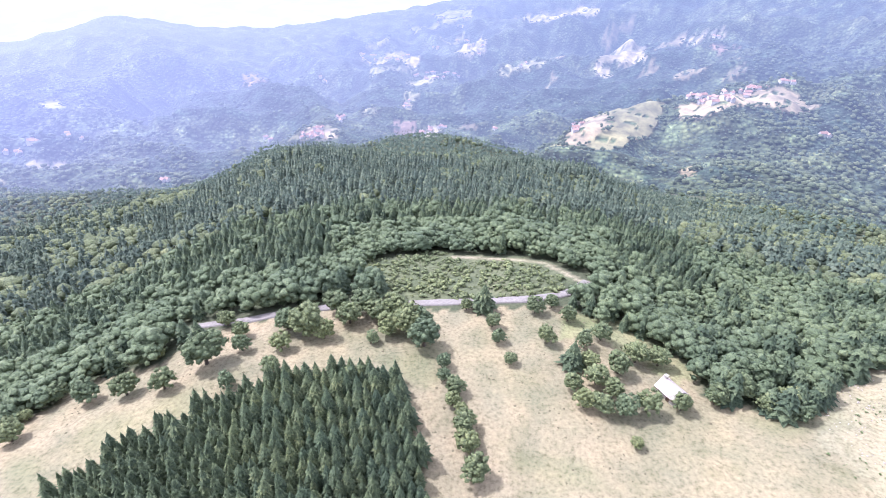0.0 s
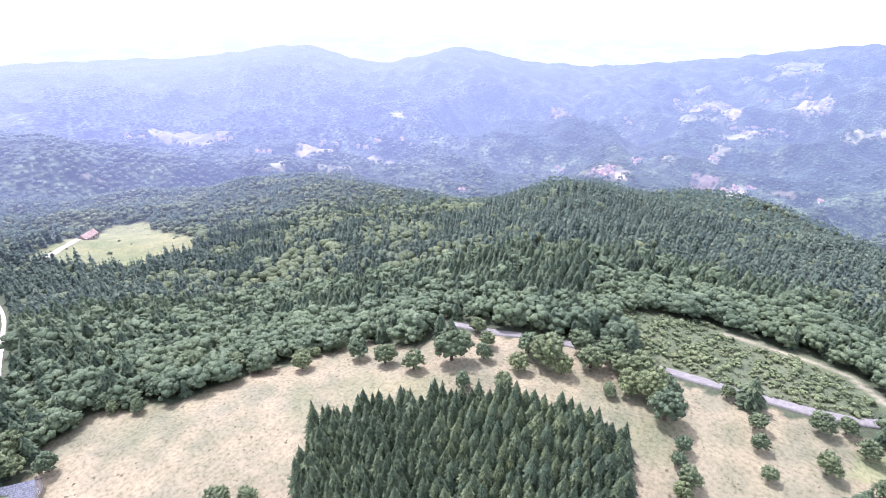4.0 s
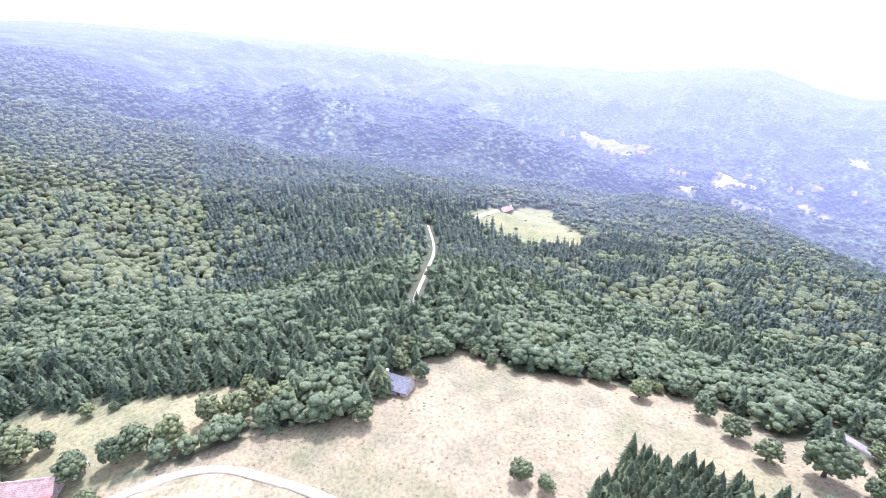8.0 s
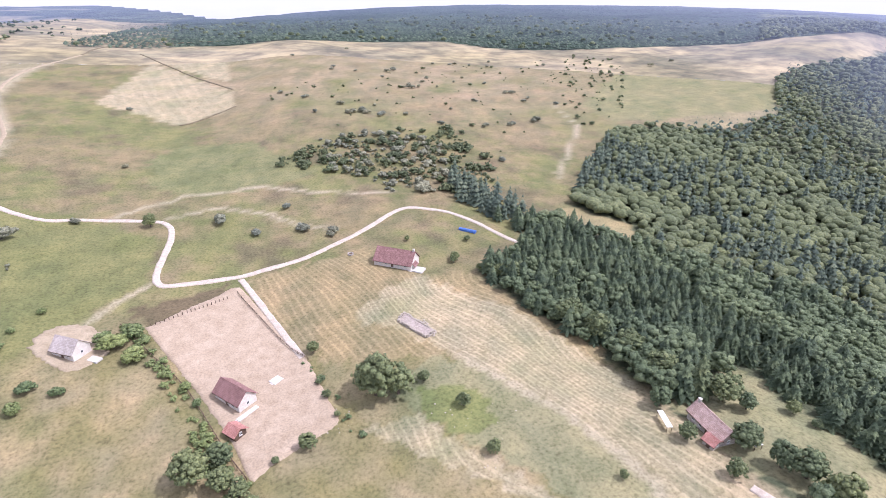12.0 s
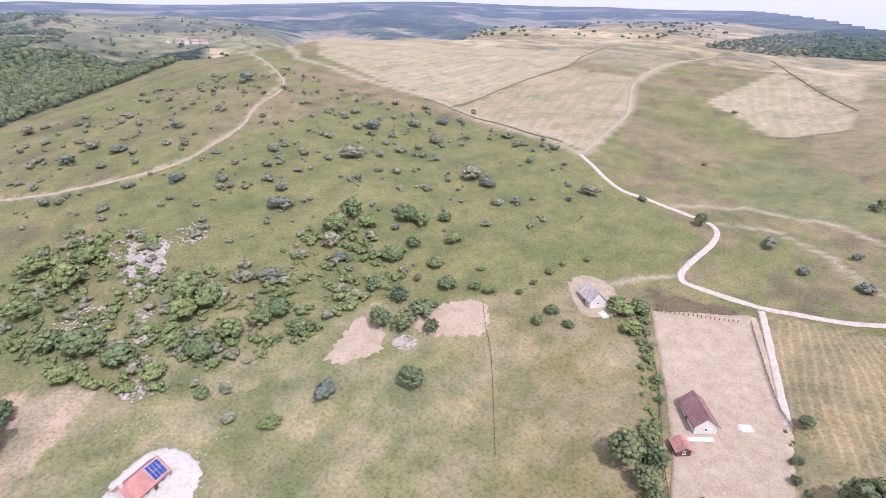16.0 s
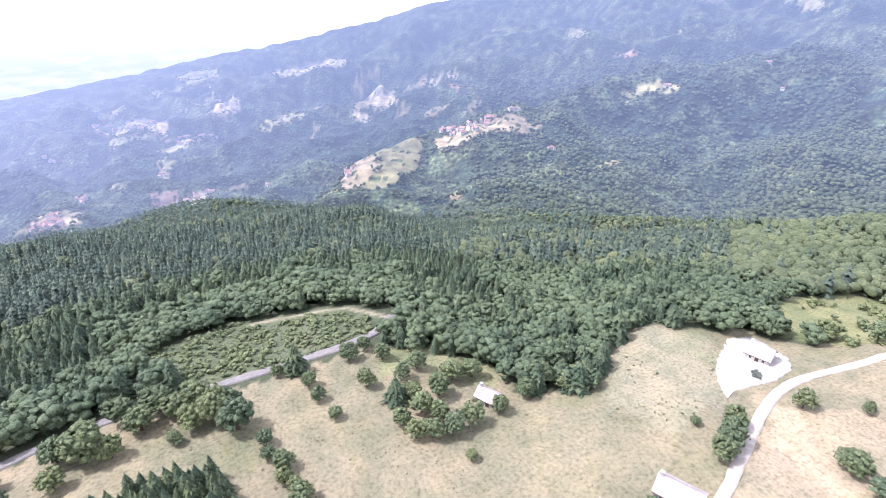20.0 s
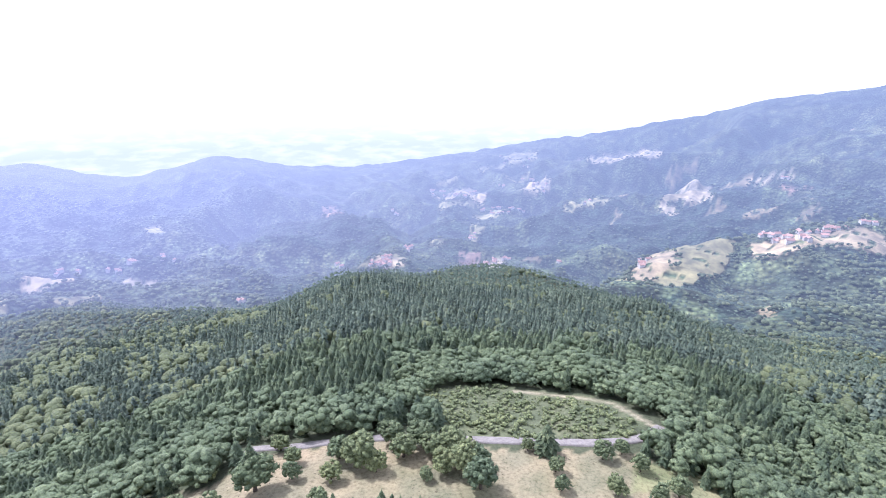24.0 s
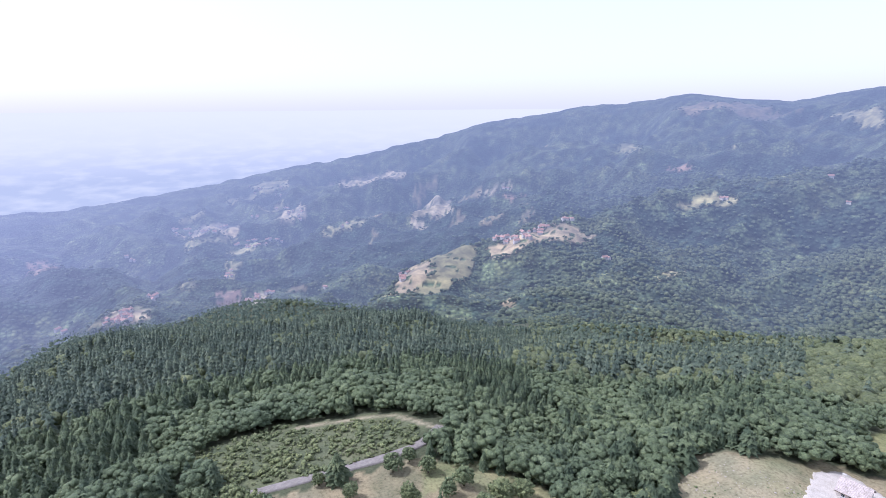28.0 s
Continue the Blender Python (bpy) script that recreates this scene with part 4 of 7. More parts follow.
FAR_FIELDS = [(FAR_PATCH_A, (0.209, 0.189, 0.108)), (FAR_PATCH_B, (0.302, 0.241, 0.162)), (FAR_PATCH_C, (0.302, 0.241, 0.162)), (FAR_PATCH_D, (0.29, 0.262, 0.15)), (FAR_PATCH_E, (0.42, 0.345, 0.245)),
              (FAR_PATCH_F, (0.42, 0.345, 0.245)), (FAR_PATCH_G, (0.42, 0.345, 0.245)), (FAR_PATCH_H, (0.42, 0.345, 0.245)), (FAR_PATCH_I, (0.31, 0.2, 0.15)), (FAR_PATCH_J, (0.42, 0.335, 0.225)),
              (FAR_PATCH_K, (0.29, 0.262, 0.15)), (FAR_PATCH_L, (0.29, 0.262, 0.15)), (FAR_PATCH_M, (0.29, 0.262, 0.15)), (FAR_PATCH_N, (0.29, 0.262, 0.15)), (FAR_PATCH_O, (0.42, 0.345, 0.245)),
              (FAR_PATCH_P, (0.29, 0.262, 0.15)), (FAR_PATCH_Q, (0.29, 0.262, 0.15)), (FAR_PATCH_R, (0.29, 0.262, 0.15)), (FAR_PATCH_S, (0.29, 0.262, 0.15)), (FAR_PATCH_T, (0.31, 0.2, 0.15)),
              (FAR_PATCH_U, (0.42, 0.345, 0.245)), (FAR_PATCH_V, (0.2, 0.16, 0.1)), (FAR_PATCH_W, (0.209, 0.189, 0.108)), (FAR_PATCH_X, (0.29, 0.262, 0.15)), (FAR_PATCH_Y, (0.29, 0.262, 0.15)),
              (FAR_PATCH_Z, (0.2, 0.16, 0.1)), (FAR_PATCH_ZA, (0.2, 0.16, 0.1)), (FAR_PATCH_ZB, (0.29, 0.262, 0.15)), (FAR_PATCH_ZC, (0.31, 0.2, 0.15)), (FAR_PATCH_ZD, (0.2, 0.155, 0.1)),
              (FAR_PATCH_ZE, (0.29, 0.262, 0.15)), (FAR_PATCH_ZF, (0.29, 0.262, 0.15)), (FAR_PATCH_ZG, (0.302, 0.248, 0.176)), (FAR_PATCH_ZH, (0.209, 0.189, 0.108)), (FAR_PATCH_ZI, (0.302, 0.248, 0.176)),
              (FAR_PATCH_ZJ, (0.302, 0.248, 0.176)), (FAR_PATCH_ZK, (0.29, 0.262, 0.15)), (FAR_PATCH_ZL, (0.302, 0.248, 0.176)), (FAR_PATCH_ZM, (0.29, 0.262, 0.15)), (FAR_PATCH_ZN, (0.42, 0.345, 0.245)),
              (FAR_PATCH_ZO, (0.31, 0.2, 0.15)), (FAR_PATCH_ZP, (0.29, 0.262, 0.15)), (FAR_PATCH_ZQ, (0.31, 0.2, 0.15)), (FAR_PATCH_ZV, (0.22, 0.175, 0.14)), (FAR_PATCH_ZW, (0.22, 0.175, 0.14)),
              (FAR_PATCH_ZX, (0.22, 0.175, 0.14))]


WOOD_END_AZ, WOOD_END_R = (169.5, 172.0, 174.0, 177.0, 180.0), (880, 1010, 1200, 1650, 2300)    # the conifer wood tapers out on the ridge


def conifer_stand(az, r):
    """The dark planted slopes: the knoll in the valley, the end of the near spur, the slope below the terraced spur."""
    knoll = (az > 12) & (az < 29) & (r > 1560) & (r < 1960)
    spur_end = (az > 12.5) & (az < 27) & (r > 600) & (r < 790)
    terrace = (az > -24) & (az < -2) & (r > 1480) & (r < 2230 - 10 * (az + 24))
    return knoll | spur_end | terrace


def far_cover(x, y):
    """Far hills: woods with fields and hamlet clearings on the gentler spurs."""
    col = np.tile(np.array((0.125, 0.155, 0.085)), (len(x), 1))
    r, az = np.hypot(x, y), np.degrees(np.arctan2(-x, y))
    # stands of conifers, young wood and pasture gone to bushes between the broadleaved woods
    mix_ = (0.7 + 0.5 * np.clip(waves(x, y, 90, 42) + 0.5 * waves(x, y, 38, 43), -1, 1))[:, None]
    col = col * mix_
    young = waves(x, y, 240, 40) + 0.5 * waves(x, y, 70, 47) > 0.62
    col[young] = np.array((0.175, 0.195, 0.1)) * mix_[young]
    dark = (waves(x, y, 420, 41) + 0.45 * waves(x, y, 110, 45) > 0.22) | conifer_stand(az, r)
    col[dark] = np.array((0.05, 0.076, 0.055)) * mix_[dark]
    ridge_ = (az < -145) & (az > -178) & (r < 1750)
    hill = (az < -100) & (az > -130) & (r > 980) & (r < 1700) & (waves(x, y, 260, 46) > -0.75)
    pale = (az < -96) & (az > -172) & (r > 1750) & (waves(x, y, 700, 44) + 0.4 * waves(x, y, 240, 43) > 0.45)
    open_ = inside(x, y, OPEN_LAND) | ridge_ | hill | pale
    wood = ((az > 128) | ((az < -169.5) & (r < np.interp(-az, WOOD_END_AZ, WOOD_END_R)))) & (r < 2300) & ~inside(x, y, OPEN_LAND)
    col[wood] = (0.035, 0.06, 0.04)
    turf = np.clip(0.5 + 0.6 * waves(x, y, 300, 45), 0, 1)[:, None]
    col[open_] = (np.array((0.3, 0.245, 0.165)) * turf + np.array((0.22, 0.185, 0.115)) * (1 - turf))[open_]
    col[hill] = (np.array((0.19, 0.175, 0.1)) * turf + np.array((0.14, 0.14, 0.08)) * (1 - turf))[hill]
    bare = open_ & ~wood
    for poly, tone_ in FAR_FIELDS:
        hit = inside(x, y, poly)
        col[hit] = tone_
        bare |= hit
    # the terraced mosaic of small fields high in the side valley
    u, v = 0.8 * x + 0.6 * y + 18 * waves(x, y, 260, 49), 0.8 * y - 0.6 * x + 18 * waves(x, y, 240, 50)
    i, j = np.floor(u / 115).astype(int), np.floor(v / 62).astype(int)
    dice = np.abs(np.sin(i * 12.9898 + j * 78.233) * 43758.5453) % 1
    plot = (az < -8) & (az > -30) & (r > 1800) & (r < 3300) & (waves(x, y, 620, 57) > 0.1) & (dice < 0.15) & (u / 115 - i > 0.1) & (v / 62 - j > 0.16)
    tint = (0.75 + 0.5 * dice / 0.42)[:, None]
    col[plot] = (np.array((0.27, 0.22, 0.14)) * tint)[plot]
    bare |= plot
    # hedges and groves break up the fields
    grove = bare & ~open_ & (waves(x, y, 46, 47) + 0.6 * waves(x, y, 21, 48) > 0.75)
    col[grove] = (0.06, 0.09, 0.045)
    return col, (bare & ~grove).astype(float)


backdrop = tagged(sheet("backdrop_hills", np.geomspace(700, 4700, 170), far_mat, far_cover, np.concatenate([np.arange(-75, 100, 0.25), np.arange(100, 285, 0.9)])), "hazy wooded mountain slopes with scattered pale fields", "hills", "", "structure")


# glowing upright ring, painted as the hazy plain and low sky beyond the hills
def haze_ring_glow(name):
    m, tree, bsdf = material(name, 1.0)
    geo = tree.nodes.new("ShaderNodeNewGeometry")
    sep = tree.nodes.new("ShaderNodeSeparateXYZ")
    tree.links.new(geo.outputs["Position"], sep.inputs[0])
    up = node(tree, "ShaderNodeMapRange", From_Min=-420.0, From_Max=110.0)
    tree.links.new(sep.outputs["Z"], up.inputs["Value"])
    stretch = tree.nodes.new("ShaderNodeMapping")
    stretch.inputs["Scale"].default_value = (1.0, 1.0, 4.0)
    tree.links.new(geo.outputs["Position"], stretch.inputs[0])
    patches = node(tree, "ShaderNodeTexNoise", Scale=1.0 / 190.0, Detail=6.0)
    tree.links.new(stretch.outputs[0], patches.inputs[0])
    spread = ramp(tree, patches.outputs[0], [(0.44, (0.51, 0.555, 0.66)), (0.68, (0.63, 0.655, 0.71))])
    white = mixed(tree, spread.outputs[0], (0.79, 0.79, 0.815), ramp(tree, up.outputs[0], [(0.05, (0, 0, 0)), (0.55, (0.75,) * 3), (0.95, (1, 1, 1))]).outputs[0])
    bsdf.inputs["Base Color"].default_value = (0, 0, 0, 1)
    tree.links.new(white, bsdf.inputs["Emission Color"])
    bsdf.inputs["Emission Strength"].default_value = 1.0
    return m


def haze_ring():
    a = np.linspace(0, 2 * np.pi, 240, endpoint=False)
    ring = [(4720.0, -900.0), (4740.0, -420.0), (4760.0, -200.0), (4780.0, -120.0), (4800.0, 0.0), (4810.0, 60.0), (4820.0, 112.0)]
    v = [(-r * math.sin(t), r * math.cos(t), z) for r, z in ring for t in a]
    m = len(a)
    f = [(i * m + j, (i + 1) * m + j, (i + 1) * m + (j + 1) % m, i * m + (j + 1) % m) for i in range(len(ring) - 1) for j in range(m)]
    me = bpy.data.meshes.new("backdrop_haze_ring")
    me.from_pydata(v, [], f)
    me.materials.append(haze_ring_glow("glowing_haze_ring"))
    return new("backdrop_haze_ring", me)


tagged(haze_ring(), "glowing backdrop ring painted as white hazy plain and low sky", "horizon", "", "structure")


# ---- hamlets in the valley: plain small houses, each with its wall, roof and chimney ----
HAMLET_A = [(543, 1186), (545, 1180), (532, 1174), (543, 1141), (550, 1166), (562, 1141), (558, 1164), (546, 1137), (555, 1102), (565, 1125), (553, 1143), (577, 1096), (615, 1157), (576, 1103), (599, 1156), (602, 1166), (584, 1092), (643, 1177), (653, 1167), (645, 1153), (639, 1172), (643, 1173), (669, 1184), (699, 1185), (663, 1182), (669, 1173), (680, 1178), (763, 1198), (744, 1207), (751, 1203), (255, 1015), (257, 1025), (288, 1102), (344, 1397), (-81, 2246), (-113, 2279), (-117, 2271), (-125, 2263), (-70, 2140), (-80, 2154), (-77, 2326), (-9, 2127), (-46, 2119), (-32, 2123), (-58, 2366)]
HAMLET_B = [(-48, 2386), (-48, 2119), (-55, 2382), (-3, 2177), (46, 2447), (13, 2443), (59, 2446), (8, 2439), (-2, 2177), (39, 2447), (-427, 2812), (-386, 2610), (-421, 2808), (-376, 2809), (-360, 2802), (-413, 2814), (-428, 2816), (-346, 2733), (-296, 2707), (-370, 2805), (-353, 2808), (-348, 2738), (-361, 2816), (-287, 2690), (-282, 2695), (-197, 2300), (-204, 2295), (-257, 2684), (-277, 2677), (-197, 2292), (-268, 2674), (-187, 2805), (-187, 2809), (-194, 2790), (-210, 2733), (120, 2904), (109, 2658), (101, 2909), (116, 2904), (110, 2667), (59, 2925), (147, 2556), (152, 2543), (128, 2657), (171, 2628)]
HAMLET_C = [(167, 2620), (157, 2551), (-40, 2764), (-39, 2773), (-62, 2806), (-502, 2301), (-515, 2306), (-530, 2315), (-318, 1208), (-309, 1201), (-332, 1214), (-312, 1205), (-334, 1203), (-312, 1215), (-320, 1211), (-298, 1239), (-306, 1234), (-295, 1241), (-308, 1234), (-40, 1473), (-59, 1460), (-44, 1490), (-40, 1485), (-64, 1462), (-59, 1462), (-69, 1459), (-290, 1409), (-282, 1411), (-278, 1397), (-277, 1424), (-132, 1789), (-121, 1775), (-121, 1805), (-135, 1771), (-14, 1488), (1, 1480), (-7, 1488), (136, 1409), (138, 1404), (1233, 1172), (1244, 1168), (1500, 1064), (1425, 953), (692, 936), (683, 938)]
HAMLET_D = [(1021, 2135), (1025, 2129), (1009, 2141), (308, 2108), (279, 2045), (-49, 3400), (-19, 3429), (-79, 3562), (93, 3137), (66, 3164), (104, 3382), (-1030, 1095), (-1027, 1090), (-951, 1131), (-981, 1129), (-958, 1135), (-930, 1155), (-942, 1158), (-940, 1160), (-918, 1152), (-982, 1340), (-864, 1178), (-832, 1174), (-479, 838), (-472, 839), (-301, 1220), (-307, 1208), (-287, 1207), (-298, 1200), (-292, 1218), (-310, 1199), (-474, 1397), (-493, 1417), (-1233, 635), (-1189, 616), (-1209, 655), (-1128, 796), (-1036, 738), (-1057, 746), (-1104, 808), (-973, 806), (-914, 743), (-920, 735), (-1061, 1075), (-1060, 1062)]

far_wall = mottled("far_house_wall", (0.5, 0.45, 0.4), (0.66, 0.6, 0.54), 3.0, bump=0, vary=0.15)
far_roof = mottled("far_house_roof", (0.34, 0.2, 0.16), (0.46, 0.28, 0.22), 3.0, bump=0, vary=0.2)
# haze painted as emission on the far walls and roofs
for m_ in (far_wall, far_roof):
    paint_haze(m_.node_tree, m_.node_tree.nodes["Principled BSDF"])


def gable_mesh(name, outline, x0, x1, mat):
    n = len(outline)
    v = [(x0, y, z) for y, z in outline] + [(x1, y, z) for y, z in outline]
    f = [tuple(range(n))[::-1], tuple(range(n, 2 * n))] + [(k, (k + 1) % n, n + (k + 1) % n, n + k) for k in range(n)]
    me = bpy.data.meshes.new(name)
    me.from_pydata(v, [], f)
    me.materials.append(mat)
    return me


far_parts = [("wall", gable_mesh("wall", [(-3.6, -3.0), (3.6, -3.0), (3.6, 5.0), (0, 7.6), (-3.6, 5.0)], -6.0, 6.0, far_wall)), ("roof", gable_mesh("roof", [(-4.2, 4.7), (0, 7.9), (4.2, 4.7), (4.2, 5.1), (0, 8.3), (-4.2, 5.1)], -6.5, 6.5, far_roof)),
             ("chimney", gable_mesh("chimney", [(0.4, 7.0), (1.2, 7.0), (1.2, 9.4), (0.4, 9.4)], 3.6, 4.6, far_wall))]
hrng = random.Random(11)
FARM_HAMLET = [(1005, -559), (1000, -575), (992, -582), (983, -597), (976, -610)]
for x, y in HAMLET_A + HAMLET_B + HAMLET_C + HAMLET_D + FARM_HAMLET:
    top = new("far_house")
    top.matrix_basis = pose(x, y, float(height(np.array([x]), np.array([y]))[0]), 0, 0, hrng.uniform(0, 180)) @ Matrix.Scale(hrng.uniform(0.8, 1.25), 4)
    tagged(top, "pale house with red-brown roof in a far hamlet", "house", "houses of the far hamlets")
    for nm, me in far_parts:
        ob = new(nm, me)
        ob.parent = top


# ---- trees ----
class Build:
    """Collects triangles for one mesh."""

    def __init__(self):
        self.v, self.f, self.n = [], [], 0

    def add(self, v, f):
        v, f = np.asarray(v, float), np.asarray(f, int)
        self.v.append(v)
        self.f.append(f + self.n)
        self.n += len(v)

    def mesh(self, name, mat, smooth=False):
        return tri_mesh(name, np.concatenate(self.v), np.concatenate(self.f), mat, smooth)


def tri_mesh(name, v, f, mat, smooth=False):
    me = bpy.data.meshes.new(name)
    me.vertices.add(len(v))
    me.vertices.foreach_set("co", np.ascontiguousarray(v, dtype=np.float32).ravel())
    me.loops.add(len(f) * 3)
    me.loops.foreach_set("vertex_index", np.ascontiguousarray(f, dtype=np.int32).ravel())
    me.polygons.add(len(f))
    me.polygons.foreach_set("loop_start", np.arange(len(f)) * 3)
    if smooth:
        me.polygons.foreach_set("use_smooth", np.ones(len(f), bool))
    me.update(calc_edges=True)
    me.materials.append(mat)
    return me


def conifer_form(tiers, spokes, seed, slim=0.33):
    """Needles of a unit-high spruce: whorls of drooping boughs, each with its own length."""
    rng = np.random.RandomState(seed)
    v, f = [], []
    lean = rng.uniform(-0.02, 0.02, 2)
    for k in range(tiers):
        t = (k + rng.uniform(-0.25, 0.25) * (tiers > 4)) / (tiers - 1)
        t = min(max(t, 0.0), 1.0)
        base = 0.05 + 0.8 * t ** 0.95
        rad = (slim * (1 - t) ** 0.75 + 0.022) * rng.uniform(0.88, 1.1)
        top = min(1.0, base + 0.14 + 0.1 * (1 - t))
        turn = rng.uniform(0, 6.28)
        n0 = len(v)
        v.append((lean[0] * top, lean[1] * top, top))
        for s in range(spokes * 2):
            a = turn + s * np.pi / spokes + rng.uniform(-0.12, 0.12)
            tip = s % 2 == 0
            q = rad * (rng.uniform(0.82, 1.18) if tip else rng.uniform(0.55, 0.74))
            v.append((q * np.cos(a), q * np.sin(a), base + (rng.uniform(-0.03, 0.03) if tip else rng.uniform(0.03, 0.075))))
        for s in range(spokes * 2):
            f.append((n0, n0 + 1 + s, n0 + 1 + (s + 1) % (spokes * 2)))
    return np.array(v), np.array(f)


def ball(level):
    """Unit sphere of triangles."""
    bm = bmesh.new()
    bmesh.ops.create_icosphere(bm, subdivisions=level, radius=1.0)
    v, f = np.array([q.co[:] for q in bm.verts]), np.array([[q.index for q in t.verts] for t in bm.faces])
    bm.free()
    return v, f


def leafy_form(lobes, leaves, seed, tall=1.0, size=0.05, wide=0.4, low=-0.25):
    """Leaves of a unit-high broad crown: many leafy lobes round an uneven mass, with loose sprays of leaves between them."""
    rng = np.random.RandomState(seed)
    ways = rng.normal(size=(6, 3))
    ways /= np.linalg.norm(ways, axis=1)[:, None]
    swell = rng.uniform(0.0, 0.4, 6)
    shape = np.array((wide, wide * rng.uniform(0.85, 1.0), 0.46 * tall))
    mid = np.array((0, 0, 0.5 * tall))
    # lobes spread evenly over the crown, but for its underside
    k = np.arange(lobes) + 0.5
    up = 1 - (1 - low) * k / lobes
    turn = k * 2.39996 + rng.uniform(0, 6.28)
    d = np.stack([np.sqrt(1 - up * up) * np.cos(turn), np.sqrt(1 - up * up) * np.sin(turn), up], 1) + rng.normal(size=(lobes, 3)) * 0.55 / np.sqrt(lobes)
    d /= np.linalg.norm(d, axis=1)[:, None]
    reach = 0.64 + (np.clip(d @ ways.T, 0, 1) ** 3 * swell).max(1) + rng.uniform(-0.1, 0.1, lobes)
    v1, f1 = ball(1)
    fn = np.cross(v1[f1[:, 1]] - v1[f1[:, 0]], v1[f1[:, 2]] - v1[f1[:, 0]])
    fn /= np.linalg.norm(fn, axis=1)[:, None]
    vs, fs, n = [], [], 0
    if lobes > 5:
        vs.append(v1 * shape * 0.62 + mid)
        fs.append(f1)
        n = len(v1)
    rad = wide * 1.45 / np.sqrt(lobes + 1.5) * rng.uniform(0.7, 1.3, lobes)
    at = d * reach[:, None] * shape + mid
    for c, q, w in zip(at, rad, d):
        keep = f1[fn @ w > -0.45]
        vs.append(v1 * rng.uniform(0.62, 1.28, (len(v1), 1)) * q * (1.0, 1.0, 0.85) + c)
        fs.append(keep + n)
        n += len(v1)
    if leaves:
        pick = rng.randint(lobes, size=leaves)
        w = d[pick] + rng.normal(size=(leaves, 3)) * 0.7
        w /= np.linalg.norm(w, axis=1)[:, None]
        p = at[pick] + w * (rad[pick] * rng.uniform(0.85, 1.25, leaves))[:, None]
        e1 = np.cross(w, rng.normal(size=(leaves, 3)))
        e1 /= np.linalg.norm(e1, axis=1)[:, None]
        e2 = np.cross(w + rng.normal(size=(leaves, 3)) * 0.5, e1)
        q = (size * rng.uniform(0.6, 1.4, leaves))[:, None]
        vs.append(np.stack([p + e1 * q, p - e1 * q * 0.6 + e2 * q * 0.8, p - e1 * q * 0.5 - e2 * q * 0.9], 1).reshape(-1, 3))
        fs.append(np.arange(leaves * 3).reshape(-1, 3) + n)
    return np.concatenate(vs), np.concatenate(fs)


def canopy_form(level, bulges, seed, wide=0.4, tall=0.9):
    """Leaves of a unit-high crown seen from afar: one uneven mass with rounded bulges, open below."""
    rng = np.random.RandomState(seed)
    ways = rng.normal(size=(bulges, 3))
    ways[:, 2] = np.abs(ways[:, 2]) * 0.9 - 0.15
    ways /= np.linalg.norm(ways, axis=1)[:, None]
    swell = rng.uniform(0.16, 0.4, bulges)
    v, f = ball(level)
    reach = 0.78 + (np.clip(v @ ways.T, 0, 1) ** 9 * swell).max(1)
    out = v * (reach * rng.uniform(0.84, 1.1, len(v)))[:, None] * (wide, wide * rng.uniform(0.85, 1.0), 0.46 * tall) + (0, 0, 0.5 * tall)
    return out, f[v[f][:, :, 2].mean(1) > -0.55]


def trunk_form(sides, height_, low, high):
    v, f = [], []
    for z, r in ((-0.4 * height_ * 0.1, low * 1.25), (0.12 * height_, low), (height_, high)):
        for s in range(sides):
            v.append((r * math.cos(6.283 * s / sides), r * math.sin(6.283 * s / sides), z))
    for k in range(2):
        for s in range(sides):
            t = (s + 1) % sides
            a, b, c, d = k * sides + s, k * sides + t, (k + 1) * sides + t, (k + 1) * sides + s
            f += [(a, b, c), (a, c, d)]
    return np.array(v), np.array(f)


def scatter(name, forms, places, mat, label, smooth=False):
    """Many trees as one mesh. places: rows of x, y, height, width factor, turn."""
    vs, fs, n = [], [], 0
    places = np.asarray(places, float)
    pick = np.random.RandomState(len(places)).randint(len(forms), size=len(places))
    z = height(places[:, 0], places[:, 1])
    for k, (fv, ff) in enumerate(forms):
        sel = np.where(pick == k)[0]
        if len(sel) == 0:
            continue
        p = places[sel]
        c, s = np.cos(p[:, 4])[:, None], np.sin(p[:, 4])[:, None]
        h, w = p[:, 2][:, None], (p[:, 2] * p[:, 3])[:, None]
        x = (fv[:, 0] * c - fv[:, 1] * s) * w + p[:, 0][:, None]
        y = (fv[:, 0] * s + fv[:, 1] * c) * w + p[:, 1][:, None]
        zz = fv[:, 2] * h + z[sel][:, None] - np.minimum(0.3, 0.08 * h)
        vs.append(np.stack([x, y, zz], -1).reshape(-1, 3))
        fs.append((ff[None] + (np.arange(len(sel)) * len(fv))[:, None, None] + n).reshape(-1, 3))
        n += len(sel) * len(fv)
    ob = new(name, tri_mesh(name, np.concatenate(vs), np.concatenate(fs), mat, smooth))
    return tagged(ob, label, "forest", "", "stuff")


def sown(r0, r1, gap, keep, seed):
    """Jittered plan positions in a ring, about gap metres apart, where keep(x, y) says so."""
    rng = np.random.RandomState(seed)
    g = np.arange(-r1, r1, gap)
    x, y = np.meshgrid(g, g)
    x, y = (x + rng.uniform(-0.42, 0.42, x.shape) * gap).ravel(), (y + rng.uniform(-0.42, 0.42, y.shape) * gap).ravel()
    r = np.hypot(x, y)
    ok = (r >= r0) & (r < r1)
    x, y = x[ok], y[ok]
    ok = keep(x, y)
    return x[ok], y[ok]


HOUSE_SPOTS = [(114, -34), (-62, -195), (55, -176), (8, -138), (153, 86), (85, 55), (67, 56), (63, 106), (-125, 19), (-111, -72), (-108, -64), (179, -20), (-446, 178)]
